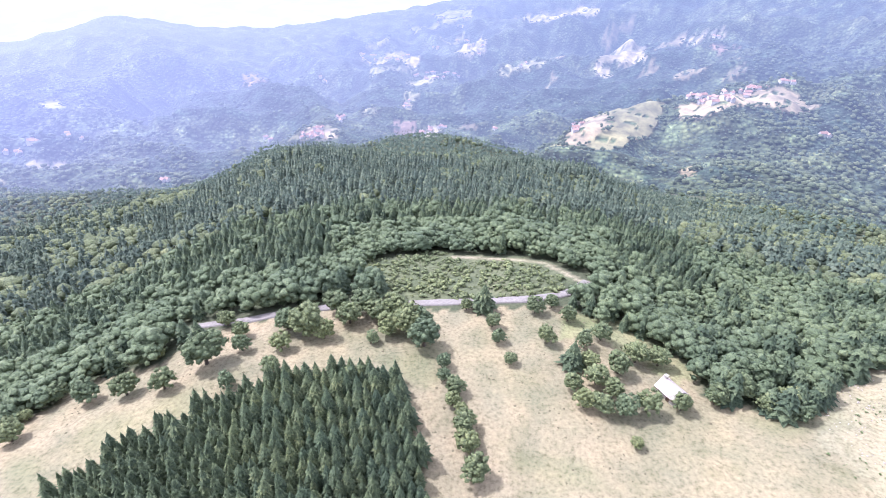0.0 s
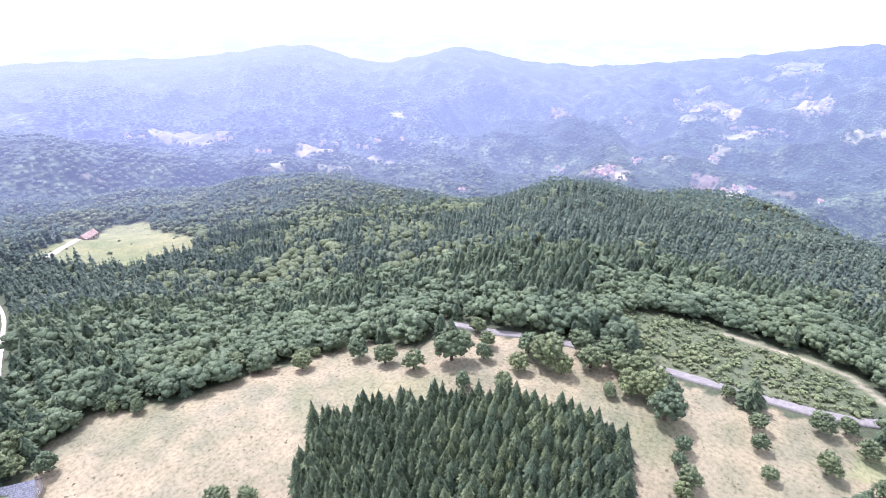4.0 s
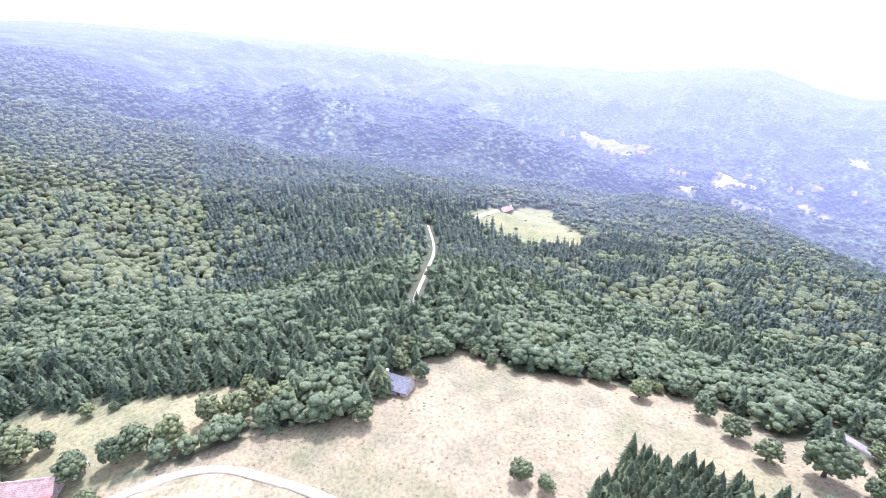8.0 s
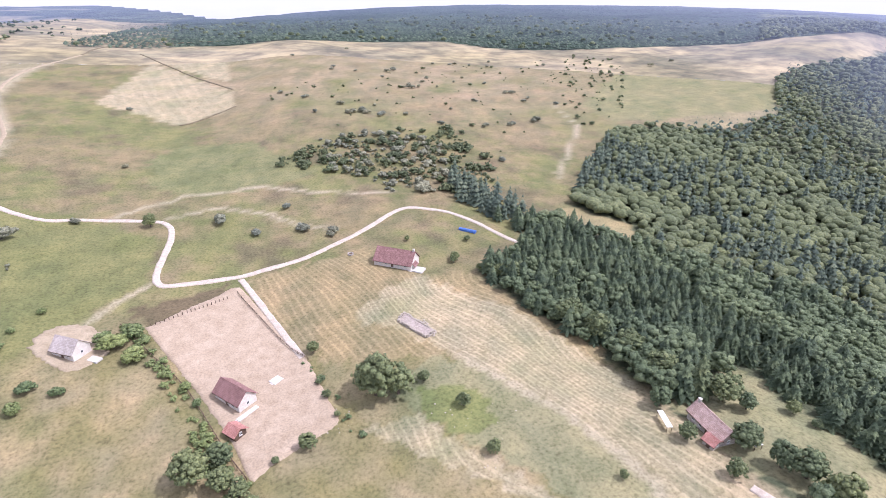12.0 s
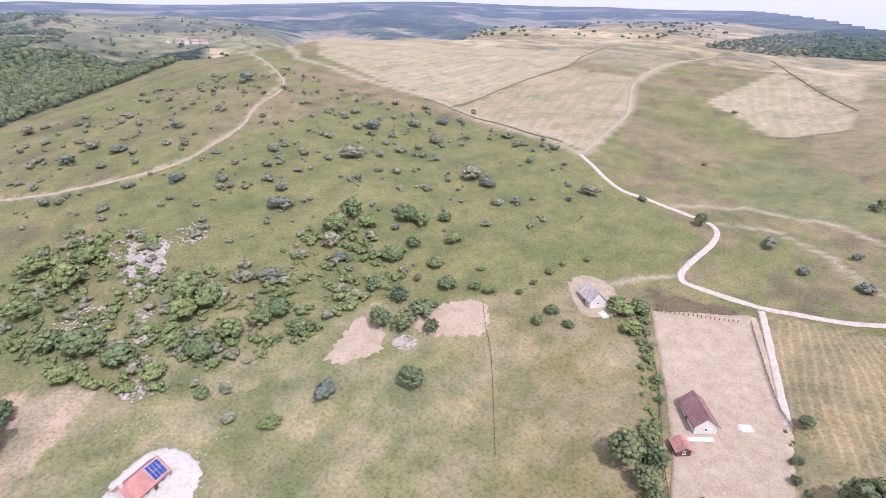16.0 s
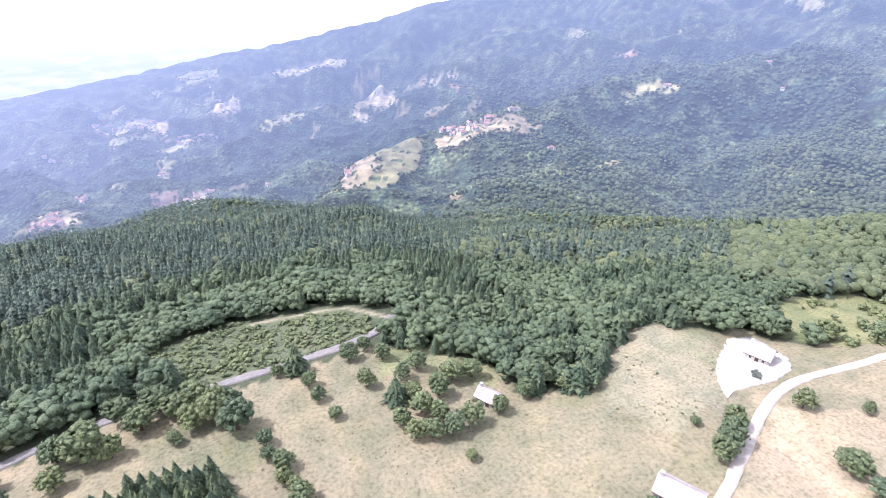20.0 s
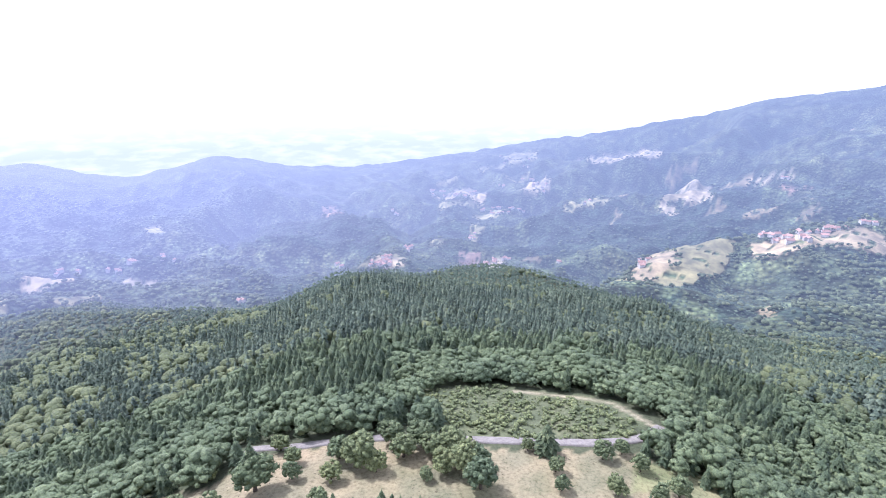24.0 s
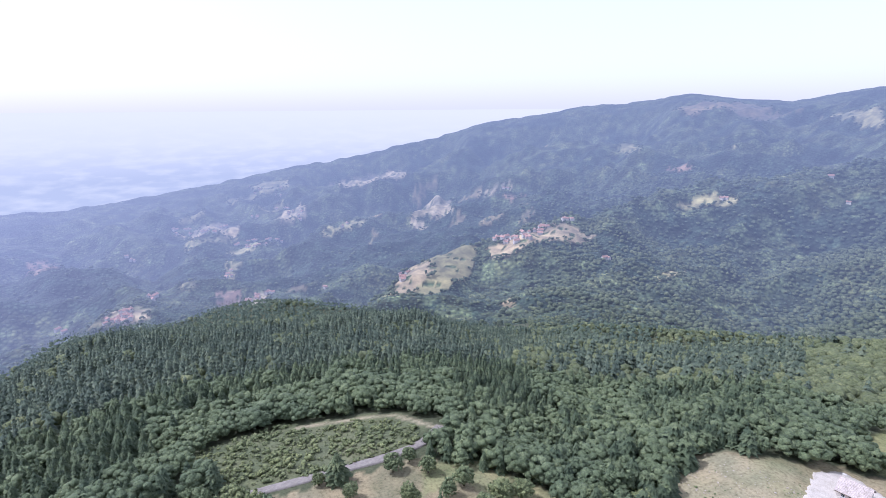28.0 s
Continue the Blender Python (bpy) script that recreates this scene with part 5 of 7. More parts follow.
GLADES = [JUNCTION_GLADE, EAST_SCRUB, STRIP_MEADOW, GREEN_STRIP, SCRUB, VALLEY_FIELD, GULLY_CLEARING]


def wooded(x, y):
    ok = ~inside(x, y, OPEN_LAND) | inside(x, y, SPRUCE_SMALL)
    for poly in GLADES:
        ok &= ~inside(x, y, poly)
    for line, w in ((ROAD, 5.5), (TRACK_VALLEY, 5.0), (SCRUB_TRACK, 4.0), (TRACK_BARN, 5), (TRACK_RIDGE, 5)):
        ok &= near_line(x, y, line) > w
    az, r = np.degrees(np.arctan2(-x, y)), np.hypot(x, y)
    ok &= ~((az < -127) & (az > -169.5) & (r > 600)) & ~((az < -108 + 5 * waves(x, y, 120, 56)) & (az > -128) & (r > 960 + 60 * waves(x, y, 90, 58)))
    ok &= ~((az < -169.5) & (r > np.interp(-az, WOOD_END_AZ, WOOD_END_R)))
    for hx, hy in HOUSE_SPOTS:
        ok &= np.hypot(x - hx, y - hy) > 9.5
    for poly, _ in FAR_FIELDS:
        ok &= ~inside(x, y, poly)
    return ok


def is_spruce(x, y, seed):
    """Whether a tree of the woods is a conifer: by stand, then by chance."""
    az, r = np.degrees(np.arctan2(-x, y)), np.hypot(x, y)
    share = 0.32 + 0.45 * waves(x, y, 150, 51)
    share = np.where((az > -55) & (az <= -28), 0.5 + 0.4 * waves(x, y, 90, 55), share)
    share = np.where((az > -28) & (az < 58) & (r > 185), 0.93 + 0.2 * waves(x, y, 110, 52), share)
    share = np.where((az < -55) & (az > -125), 0.04, share)
    share = np.where((az > 70) & (az < 102) & (r > 245), 0.8 + 0.35 * waves(x, y, 120, 53), share)
    share = np.where((az > 52) & (az <= 70) & (r > 245), np.where(r < 420, 0.7, 0.35) + 0.4 * waves(x, y, 120, 53), share)
    share = np.where((az > 101) & (az < 127) & (r < 800), 0.22 + 0.2 * waves(x, y, 120, 54), share)
    share = np.where(inside(x, y, SPRUCE_BELT) | inside(x, y, SPRUCE_SMALL), 1.0, share)
    share = np.where((az > 27) & (az < 58) & (r > 185), 0.62 + 0.45 * waves(x, y, 110, 52), share)
    # a belt of broadleaved trees behind the cleared slope
    share = np.where((az > -20) & (az < 13) & (r > 183) & (r < 226), 0.1, share)
    share = np.where(conifer_stand(az, r), 0.93, share)
    share = np.where((np.abs(az) > 128) & (r > 600), 0.97, share)
    return np.random.RandomState(seed).rand(len(x)) < share


def forest(r0, r1, gap, seed, tall, broad, spruce_forms, leaf_forms, smat, lmat, spread=1.0, sector=(-180, 180)):
    def keep(px, py):
        az_ = np.degrees(np.arctan2(-px, py))
        ok = (az_ >= sector[0]) & (az_ <= sector[1])
        ok[ok] = wooded(px[ok], py[ok])
        return ok

    x, y = sown(r0, r1, gap, keep, seed)
    rng = np.random.RandomState(seed + 1)
    con = is_spruce(x, y, seed + 2)
    n = len(x)
    big = np.where(con, rng.uniform(*tall, n), rng.uniform(*broad, n)) * (1 + 0.14 * waves(x, y, 60, 61))
    wide = np.where(con, rng.uniform(0.85, 1.2, n), rng.uniform(1.0, 1.35, n) * spread)
    # younger stands on the spur below the meadow
    az = np.degrees(np.arctan2(-x, y))
    big = big * np.where(con & (az > -32) & (az < 58), 0.88, 1.0)
    wide = wide * np.where(con & (az > -32) & (az < 58), 0.92, 1.0)
    rows = np.stack([x, y, big, wide, rng.uniform(0, 6.28, n)], 1)
    scatter("conifer_forest", spruce_forms, rows[con], smat, "dense dark green conifers on the wooded mountain slope")
    scatter("broadleaf_forest", leaf_forms, rows[~con], lmat, "dense mid-green broadleaved trees on the wooded slope", True)


forest(80, 260, 4.6, 100, (8.0, 13.0), (5.6, 9.2), [conifer_form(8, 8, s) for s in range(5)], [leafy_form(15, 50, s, size=0.045) for s in range(6)], spruce_mat, leaf_mat)
forest(260, 470, 5.0, 200, (9.5, 15.0), (5.8, 9.0), [conifer_form(5, 6, s + 9, 0.27) for s in range(4)], [canopy_form(2, 14, s + 9) for s in range(6)], mid_spruce_mat, mid_leaf_mat)
forest(470, 800, 6.2, 250, (9, 14.5), (5.8, 8.8), [conifer_form(3, 5, s + 15, 0.25) for s in range(4)], [canopy_form(1, 5, s + 15) for s in range(6)], far_spruce_mat, far_leaf_mat, 1.1)
forest(800, 1450, 10.0, 300, (9, 14), (7, 10), [conifer_form(2, 4, s + 19, 0.27) for s in range(3)], [canopy_form(1, 5, s + 19) for s in range(5)], far_spruce_mat, far_leaf_mat, 1.55)
# beyond, groups of crowns on the slopes of the valley
forest(1450, 2450, 17.0, 350, (10, 15), (9, 13), [conifer_form(2, 3, s + 25) for s in range(3)], [canopy_form(1, 5, s + 25) for s in range(5)], far_spruce_mat, far_leaf_mat, 1.5, (-62, 68))


# ---- helpers for things and their parts ----
def part(name, bm, mat, parent, label=""):
    """Links a bmesh (or a ready mesh) as one part under a thing or a part."""
    if isinstance(bm, bmesh.types.BMesh):
        me = bpy.data.meshes.new(name)
        bm.to_mesh(me)
        bm.free()
    else:
        me = bm
    if mat is not None and not me.materials:
        me.materials.append(mat)
    ob = new(name, me)
    ob.parent = parent
    return tagged(ob, label)


def thing(name, m, label, category, group="", kind=""):
    ob = new(name)
    ob.matrix_basis = m
    return tagged(ob, label, category, group, kind)


def box(bm, x0, y0, z0, x1, y1, z1, bevel=0.0):
    """Adds a box between two corners, its edges eased where asked."""
    made = bmesh.ops.create_cube(bm, size=1.0)["verts"]
    bmesh.ops.transform(bm, verts=made, matrix=Matrix.Translation(((x0 + x1) / 2, (y0 + y1) / 2, (z0 + z1) / 2)) @ Matrix.Diagonal((x1 - x0, y1 - y0, z1 - z0, 1)))
    if bevel:
        edges = list({e for v in made for e in v.link_edges})
        bmesh.ops.bevel(bm, geom=edges, offset=bevel, segments=1, affect="EDGES")
    return bm


def prism(bm, outline, axis_from, axis_to):
    """Extrudes a closed y-z outline along x."""
    a = [bm.verts.new((axis_from, y, z)) for y, z in outline]
    b = [bm.verts.new((axis_to, y, z)) for y, z in outline]
    n = len(outline)
    bm.faces.new(a[::-1])
    bm.faces.new(b)
    for k in range(n):
        bm.faces.new((a[k], a[(k + 1) % n], b[(k + 1) % n], b[k]))
    return bm


def ground_z(x, y):
    return float(height(np.array([x]), np.array([y]))[0])


# ---- houses ----
def tiled(name, dark, light, course=0.33):
    """Roof covering: courses of tiles as relief, pieces of different age."""
    m, tree, bsdf = material(name, 0.85)
    tc = tree.nodes.new("ShaderNodeTexCoord")
    brick = node(tree, "ShaderNodeTexBrick", Scale=1.0, Mortar_Size=0.02, Brick_Width=0.24, Row_Height=course)
    brick.inputs["Color1"].default_value, brick.inputs["Color2"].default_value, brick.inputs["Mortar"].default_value = (*dark, 1), (*light, 1), (*[c * 0.55 for c in dark], 1)
    tree.links.new(tc.outputs["Object"], brick.inputs["Vector"])
    moss = noise_tex(tree, 1.7, 5.0)
    col = mixed(tree, brick.outputs[0], ramp(tree, moss.outputs[0], [(0.35, (0.78, 0.76, 0.72)), (0.65, (1.14, 1.13, 1.12))]).outputs[0], 1.0, "MULTIPLY")
    tree.links.new(col, bsdf.inputs["Base Color"])
    bumped(tree, bsdf, brick.outputs["Fac"], 0.6, -0.04)
    return m


red_tile = tiled("new_red_tiles", (0.41, 0.19, 0.16), (0.52, 0.275, 0.235))
brown_tile = tiled("brown_red_tiles", (0.25, 0.135, 0.125), (0.34, 0.2, 0.185))
pink_tile = tiled("weathered_pink_tiles", (0.44, 0.305, 0.26), (0.55, 0.41, 0.36))
grey_tile = tiled("lichened_grey_stone_tiles", (0.44, 0.385, 0.355), (0.56, 0.49, 0.455))
slate_tile = tiled("blue_grey_slates", (0.25, 0.25, 0.275), (0.36, 0.36, 0.385))
render_wall = mottled("lime_rendered_wall", (0.54, 0.49, 0.43), (0.66, 0.61, 0.55), 1.6, bump=0.2, relief=0.02)
stone_wall = mottled("granite_rubble_wall", (0.3, 0.27, 0.24), (0.52, 0.47, 0.41), 0.7, bump=0.7, relief=0.06)
timber = mottled("dark_timber", (0.08, 0.055, 0.04), (0.15, 0.1, 0.07), 0.8)
concrete = mottled("pale_concrete", (0.46, 0.43, 0.39), (0.56, 0.53, 0.48), 1.2)
frame_paint = mottled("white_window_paint", (0.7, 0.7, 0.68), (0.8, 0.8, 0.78), 0.4, rough=0.5)
glass_mat, _, glass_b = material("window_glass", 0.05)
glass_b.inputs["Base Color"].default_value = (0.03, 0.035, 0.04, 1)
glass_b.inputs["Specular IOR Level"].default_value = 0.6
solar_mat, st_, solar_b = material("solar_cells", 0.18)
sbr = node(st_, "ShaderNodeTexBrick", Scale=1.0, Mortar_Size=0.012, Brick_Width=0.16, Row_Height=0.16)
sbr.offset = 0.0
sbr.inputs["Color1"].default_value, sbr.inputs["Color2"].default_value, sbr.inputs["Mortar"].default_value = (0.02, 0.04, 0.16, 1), (0.025, 0.05, 0.2, 1), (0.1, 0.12, 0.24, 1)
st_.links.new(sbr.outputs[0], solar_b.inputs["Base Color"])
alu_mat = mottled("aluminium", (0.55, 0.56, 0.57), (0.66, 0.67, 0.68), 0.5, rough=0.35, metal=0.8)
blue_tarp = mottled("blue_tarpaulin", (0.05, 0.12, 0.36), (0.1, 0.2, 0.5), 1.5, rough=0.6, bump=0.6, relief=0.15)


def opening(parent, x, y, z, w, h, facing, mat, name="window"):
    """A window or a door in a wall: frame, leaf or pane, sill. facing: (axis, sign) of the wall's outside."""
    axis, sign = facing
    hold = new(name)
    hold.parent = parent
    hold.matrix_basis = pose(x, y, z, 0, 0, {("y", -1): 0, ("y", 1): 180, ("x", 1): 90, ("x", -1): -90}[facing])
    fr = bmesh.new()
    for a0, c0, a1, c1 in ((-w / 2, 0, -w / 2 + 0.1, h), (w / 2 - 0.1, 0, w / 2, h), (-w / 2, h - 0.1, w / 2, h), (-w / 2, 0, w / 2, 0.1), (-0.04, 0, 0.04, h)):
        box(fr, a0, -0.09, c0, a1, 0.02, c1)
    part("frame", fr, frame_paint if name == "window" else timber, hold)
    part("pane" if name == "window" else "door_leaf", box(bmesh.new(), -w / 2 + 0.1, -0.05, 0.1, w / 2 - 0.1, 0.01, h - 0.1), mat, hold)
    if name == "window":
        part("sill", box(bmesh.new(), -w / 2 - 0.1, -0.2, -0.1, w / 2 + 0.1, 0.02, -0.01, 0.015), concrete, hold)
    else:
        part("handle", box(bmesh.new(), w / 2 - 0.28, -0.14, 1.0, w / 2 - 0.16, -0.05, 1.08, 0.01), alu_mat, hold)
    return hold


def house(name, x, y, turn, length, half, eave, pitch, roof, wall, label, windows=3, chimney=0, panel=False, category="house", skew=0.0):
    """A gabled house, its ridge along its own x axis; the -y side is the front."""
    z = ground_z(x, y)
    top = thing(name, pose(x, y, z, 0, 0, turn), label, category, "houses on the ridge")
    rise = half * math.tan(radians(pitch))
    hl = length / 2
    inner = half - 0.3
    part("wall", prism(bmesh.new(), [(-inner, -1.2), (inner, -1.2), (inner, eave), (0, eave + rise - 0.3 * math.tan(radians(pitch))), (-inner, eave)], -hl + 0.25, hl - 0.25), wall, top)
    t = 0.2
    tn = math.tan(radians(pitch))
    for side in (-1, 1):
        bm = bmesh.new()
        e = half + 0.3
        prism(bm, [(0, eave + rise + t), (side * e, eave - 0.3 * tn + t), (side * e, eave - 0.3 * tn), (0, eave + rise)], -hl - 0.2, hl + 0.2)
        bmesh.ops.recalc_face_normals(bm, faces=bm.faces)
        # the roof sags a little with age
        bmesh.ops.subdivide_edges(bm, edges=[g for g in bm.edges if abs(g.verts[0].co.x - g.verts[1].co.x) > 1], cuts=7)
        for v in bm.verts:
            v.co.z -= 0.1 * (1 - (v.co.x / hl) ** 2) + 0.03 * math.sin(v.co.x * 2.3)
        part("roof_slope", bm, roof, top)
    ridge = bmesh.new()
    n = max(4, int(length / 0.45))
    for k in range(n):
        x0 = -hl - 0.2 + (length + 0.4) * k / n
        prism(ridge, [(-0.2, eave + rise + t - 0.16), (0, eave + rise + t + 0.07), (0.2, eave + rise + t - 0.16)], x0, x0 + (length + 0.4) / n - 0.03)
    bmesh.ops.translate(ridge, verts=ridge.verts, vec=(0, 0, -0.03))
    part("ridge_tiles", ridge, roof, top)
    for side in (-1, 1):
        part("fascia", box(bmesh.new(), -hl - 0.15, side * (half + 0.29) - 0.06, eave - 0.3 * tn - 0.12, hl + 0.15, side * (half + 0.29) + 0.04, eave - 0.3 * tn + 0.06), timber, top)
    if chimney:
        cx = chimney * (hl - 0.7)
        stack = part("chimney", box(bmesh.new(), cx - 0.4, -0.35, eave + rise - 0.9, cx + 0.4, 0.35, eave + rise + 1.0, 0.03), wall, top)
        part("chimney_cap", box(bmesh.new(), cx - 0.5, -0.45, eave + rise + 1.0, cx + 0.5, 0.45, eave + rise + 1.14, 0.03), concrete, stack)
    for k in range(windows):
        wx = -hl + length * (k + 1) / (windows + 1)
        if k == windows // 2:
            opening(top, wx, -inner, 0.0, 1.1, min(2.05, eave - 0.2), ("y", -1), timber, "door")
        else:
            opening(top, wx, -inner, 0.95, 1.0, min(1.1, eave - 1.2), ("y", -1), glass_mat)
    for sign in (-1, 1):
        opening(top, sign * (hl - 0.25), 0.0, 1.0, 0.9, 1.1, ("x", sign), glass_mat)
    if panel:
        slope = math.atan(tn)
        hold = new("solar_panel")
        hold.parent = top
        hold.matrix_basis = Matrix.Translation((0, 0, eave + rise + t + 0.06)) @ pose(0, 0, 0, math.degrees(slope), 0, 0)
        run = half / math.cos(slope)
        px0, px1, py0, py1 = 0.12 * length, hl - 0.5, -run + 0.2, -0.35
        part("frame", box(bmesh.new(), px0 - 0.06, py0 - 0.06, -0.04, px1 + 0.06, py1 + 0.06, 0.03), alu_mat, hold)
        cols, rows = 4, 2
        for i in range(cols):
            for j in range(rows):
                part("module", box(bmesh.new(), px0 + (px1 - px0) * i / cols + 0.03, py0 + (py1 - py0) * j / rows + 0.03, 0.02, px0 + (px1 - px0) * (i + 1) / cols - 0.03, py0 + (py1 - py0) * (j + 1) / rows - 0.03, 0.055), solar_mat, hold)
    return top


house("house", 114.2, -33.9, -79.4, 10.8, 3.7, 2.6, 38, red_tile, render_wall, "red-roofed house with blue solar panels on a white gravel yard", 4, -1, True)
house("farmhouse", -61.8, -195.5, 137.0, 17.4, 4.9, 2.1, 42, brown_tile, render_wall, "long farmhouse with brown-red tiled roof and pale rendered gable", 5, 1)
house("cabin", 54.8, -175.9, 139.6, 9.4, 3.5, 2.4, 45, grey_tile, render_wall, "small stone cabin with grey tiled roof in a fenced plot", 3)
house("house", 8.1, -138.2, 123.9, 11.4, 3.4, 2.7, 42, brown_tile, render_wall, "house with dark red tiled roof on a bare pink gravel yard", 3)
house("garden_shed", 9.2, -124.0, 125.7, 4.6, 2.2, 1.9, 32, red_tile, timber, "timber garden shed with red tiled roof beside the yard", 1, category="shed")
house("cottage", 153.1, 85.9, -70.1, 7.7, 3.6, 2.6, 35, grey_tile, render_wall, "white rendered cottage with pale grey roof and a chalky terrace", 3, -1)
house("barn", 84.6, 55.1, -62.6, 10.3, 3.4, 2.5, 35, grey_tile, stone_wall, "stone barn with lichened grey tiled roof beside the track", 4, -1, category="barn")
house("barn", 66.6, 55.6, -62.0, 9.4, 3.2, 2.5, 35, grey_tile, stone_wall, "low stone barn with worn grey roof below the track", 3, -1, category="barn")
house("cabin", 62.9, 105.6, -61.9, 6.6, 2.7, 2.4, 38, grey_tile, stone_wall, "stone cabin with pale roof hidden in a grove of bushes", 2, -1)
house("shed", -125.0, 18.6, 52.0, 8.4, 3.2, 2.2, 42, slate_tile, stone_wall, "stone shed with blue-grey slate roof at the wood's edge", 2, -1, category="shed")
house("farmhouse", -110.6, -72.5, 84.3, 12.6, 3.0, 2.6, 42, pink_tile, stone_wall, "old farmhouse with weathered pink tiled roof among hedge trees", 4, -1)
house("annex", -105.9, -68.1, 97.1, 3.6, 1.8, 1.8, 32, red_tile, stone_wall, "small red-roofed annex beside the old farmhouse", 1, category="shed")
house("cottage", 179.0, -20.2, -97.6, 8.6, 3.8, 2.6, 38, red_tile, render_wall, "white cottage with red tiled roof behind a broad tree", 3)
house("barn", -446.0, 178.0, 110.2, 13.0, 3.8, 3.0, 38, pink_tile, stone_wall, "long barn on a green clearing in the wooded valley", 4, category="barn")

house("porch", -66.9, -189.0, 47.0, 3.4, 1.5, 1.7, 34, brown_tile, render_wall, "small tiled porch before the long farmhouse", 1, category="porch")

# porches, terraces and other built things beside the houses
for nm, x, y, turn, sx, sy, label in (("terrace", -66.2, -188.2, 137.0, 10.5, 4.6, "pale concrete terrace before the long farmhouse"), ("terrace", 48.8, -171.0, 139.6, 6.0, 2.6, "concrete step slab before the stone cabin"),
                                      ("terrace", 5.5, -130.9, 123.9, 1.6, 7.0, "white concrete slab at the house gable"), ("terrace", -4.0, -142.5, 123.9, 3.0, 3.6, "pale concrete base slab in the gravel yard"),
                                      ("shelter_roof", -100.4, -79.2, 70.0, 6.5, 1.6, "long white sheet-roofed shelter in the farm garden"), ("shelter_roof", -116.0, -64.0, 80.0, 4.2, 2.4, "white sheet-roofed lean-to behind the farmhouse")):
    z = ground_z(x, y)
    top = thing(nm, pose(x, y, z, 0, 0, turn), label, "terrace" if nm == "terrace" else "shelter")
    if nm == "terrace":
        part("slab", box(bmesh.new(), -sx / 2, -sy / 2, -0.8, sx / 2, sy / 2, 0.35, 0.04), concrete, top)
        part("step", box(bmesh.new(), -0.8, -sy / 2 - 0.4, -0.8, 0.8, -sy / 2 + 0.02, 0.17, 0.02), concrete, top)
    else:
        part("sheet_roof", box(bmesh.new(), -sx / 2, -sy / 2, 1.9, sx / 2, sy / 2, 1.97, 0.02), frame_paint, top)
        for cx in (-sx / 2 + 0.15, sx / 2 - 0.15):
            for cy in (-sy / 2 + 0.12, sy / 2 - 0.12):
                part("post", box(bmesh.new(), cx - 0.06, cy - 0.06, -0.5, cx + 0.06, cy + 0.06, 1.9), timber, top)


# ---- single trees and bushes, each a thing of its own ----
MEADOW_BUSHES = [("b", -106.3, 88.4, 8.3), ("b", -95.1, 101.9, 9.1), ("b", -84.6, 102.6, 10.5), ("b", -105.3, 104.7, 7.8), ("b", -74.2, 103.2, 9.0), ("b", -66.6, 112.9, 14.2), ("b", -83.6, 119.0, 5.0), ("s", -73.4, 123.9, 6.1), ("b", -68.3, 133.2, 7.2), ("b", -61.4, 126.7, 7.8), ("b", -58.5, 118.8, 6.6), ("b", -48.3, 130.0, 10.5), ("b", -41.7, 128.1, 13.8), ("b", -47.2, 119.6, 8.3), ("b", -35.8, 125.4, 8.5), ("b", -20.8, 123.9, 4.8), ("b", 47.9, 87.0, 4.8), ("b", 19.9, 115.2, 5.2), ("b", 15.9, 132.4, 7.4), ("b", 17.1, 124.8, 6.5), ("s", 13.7, 141.7, 7.4), ("b", 8.1, 142.3, 5.6), ("b", 40.8, 137.1, 8.2), ("b", 31.8, 124.8, 8.5), ("b", 30.6, 140.8, 7.4), ("b", 36.8, 144.2, 7.5), ("b", -57.2, 103.2, 6.7), ("b", -56.0, 93.1, 6.3), ("b", -56.5, 85.2, 6.0), ("b", -48.7, 94.0, 5.7), ("b", -47.0, 109.1, 7.0), ("b", -59.5, 82.5, 5.2)]
MIDDLE_HEDGE = [("b", -16.2, 128.6, 10.4), ("b", -10.9, 129.0, 12.1), ("b", -5.3, 122.6, 13.3), ("b", -29.4, 134.0, 10.7), ("b", -24.8, 140.4, 11.1), ("b", -34.2, 140.4, 11.1), ("b", -20.5, 135.9, 10.8), ("b", -15.2, 137.7, 10.9), ("b", -7.5, 131.4, 10.5), ("b", 0.7, 113.6, 6.4), ("b", 0.8, 108.0, 5.9), ("b", 3.9, 103.4, 7.5), ("b", 3.1, 99.1, 5.9), ("b", 5.9, 91.3, 8.4), ("b", 6.5, 85.8, 8.1), ("b", 8.0, 78.2, 9.2), ("b", 5.3, 95.6, 5.8)]
CABIN_GROVE = [("b", 43.0, 124.3, 7.7), ("s", 37.5, 114.8, 6.5), ("b", 49.2, 127.9, 8.7), ("b", 35.8, 105.6, 7.6), ("b", 37.6, 99.5, 7.4), ("b", 41.8, 98.0, 8.7), ("b", 47.7, 97.5, 8.7), ("b", 54.2, 99.0, 8.8), ("b", 50.5, 113.3, 9.6), ("b", 57.4, 119.3, 10.0), ("b", 64.0, 118.5, 8.3), ("b", 42.7, 108.1, 9.3), ("b", 63.7, 100.2, 7.5), ("b", 46.3, 103.8, 7.6), ("b", 74.3, 103.3, 9.1), ("b", 81.8, 105.8, 10.8), ("b", 91.2, 111.8, 12.7), ("b", 93.0, 101.4, 9.0), ("b", 93.1, 96.8, 7.3), ("b", 86.3, 100.3, 7.5), ("b", 77.5, 124.0, 8.6), ("b", 42.4, 114.3, 8.0)]
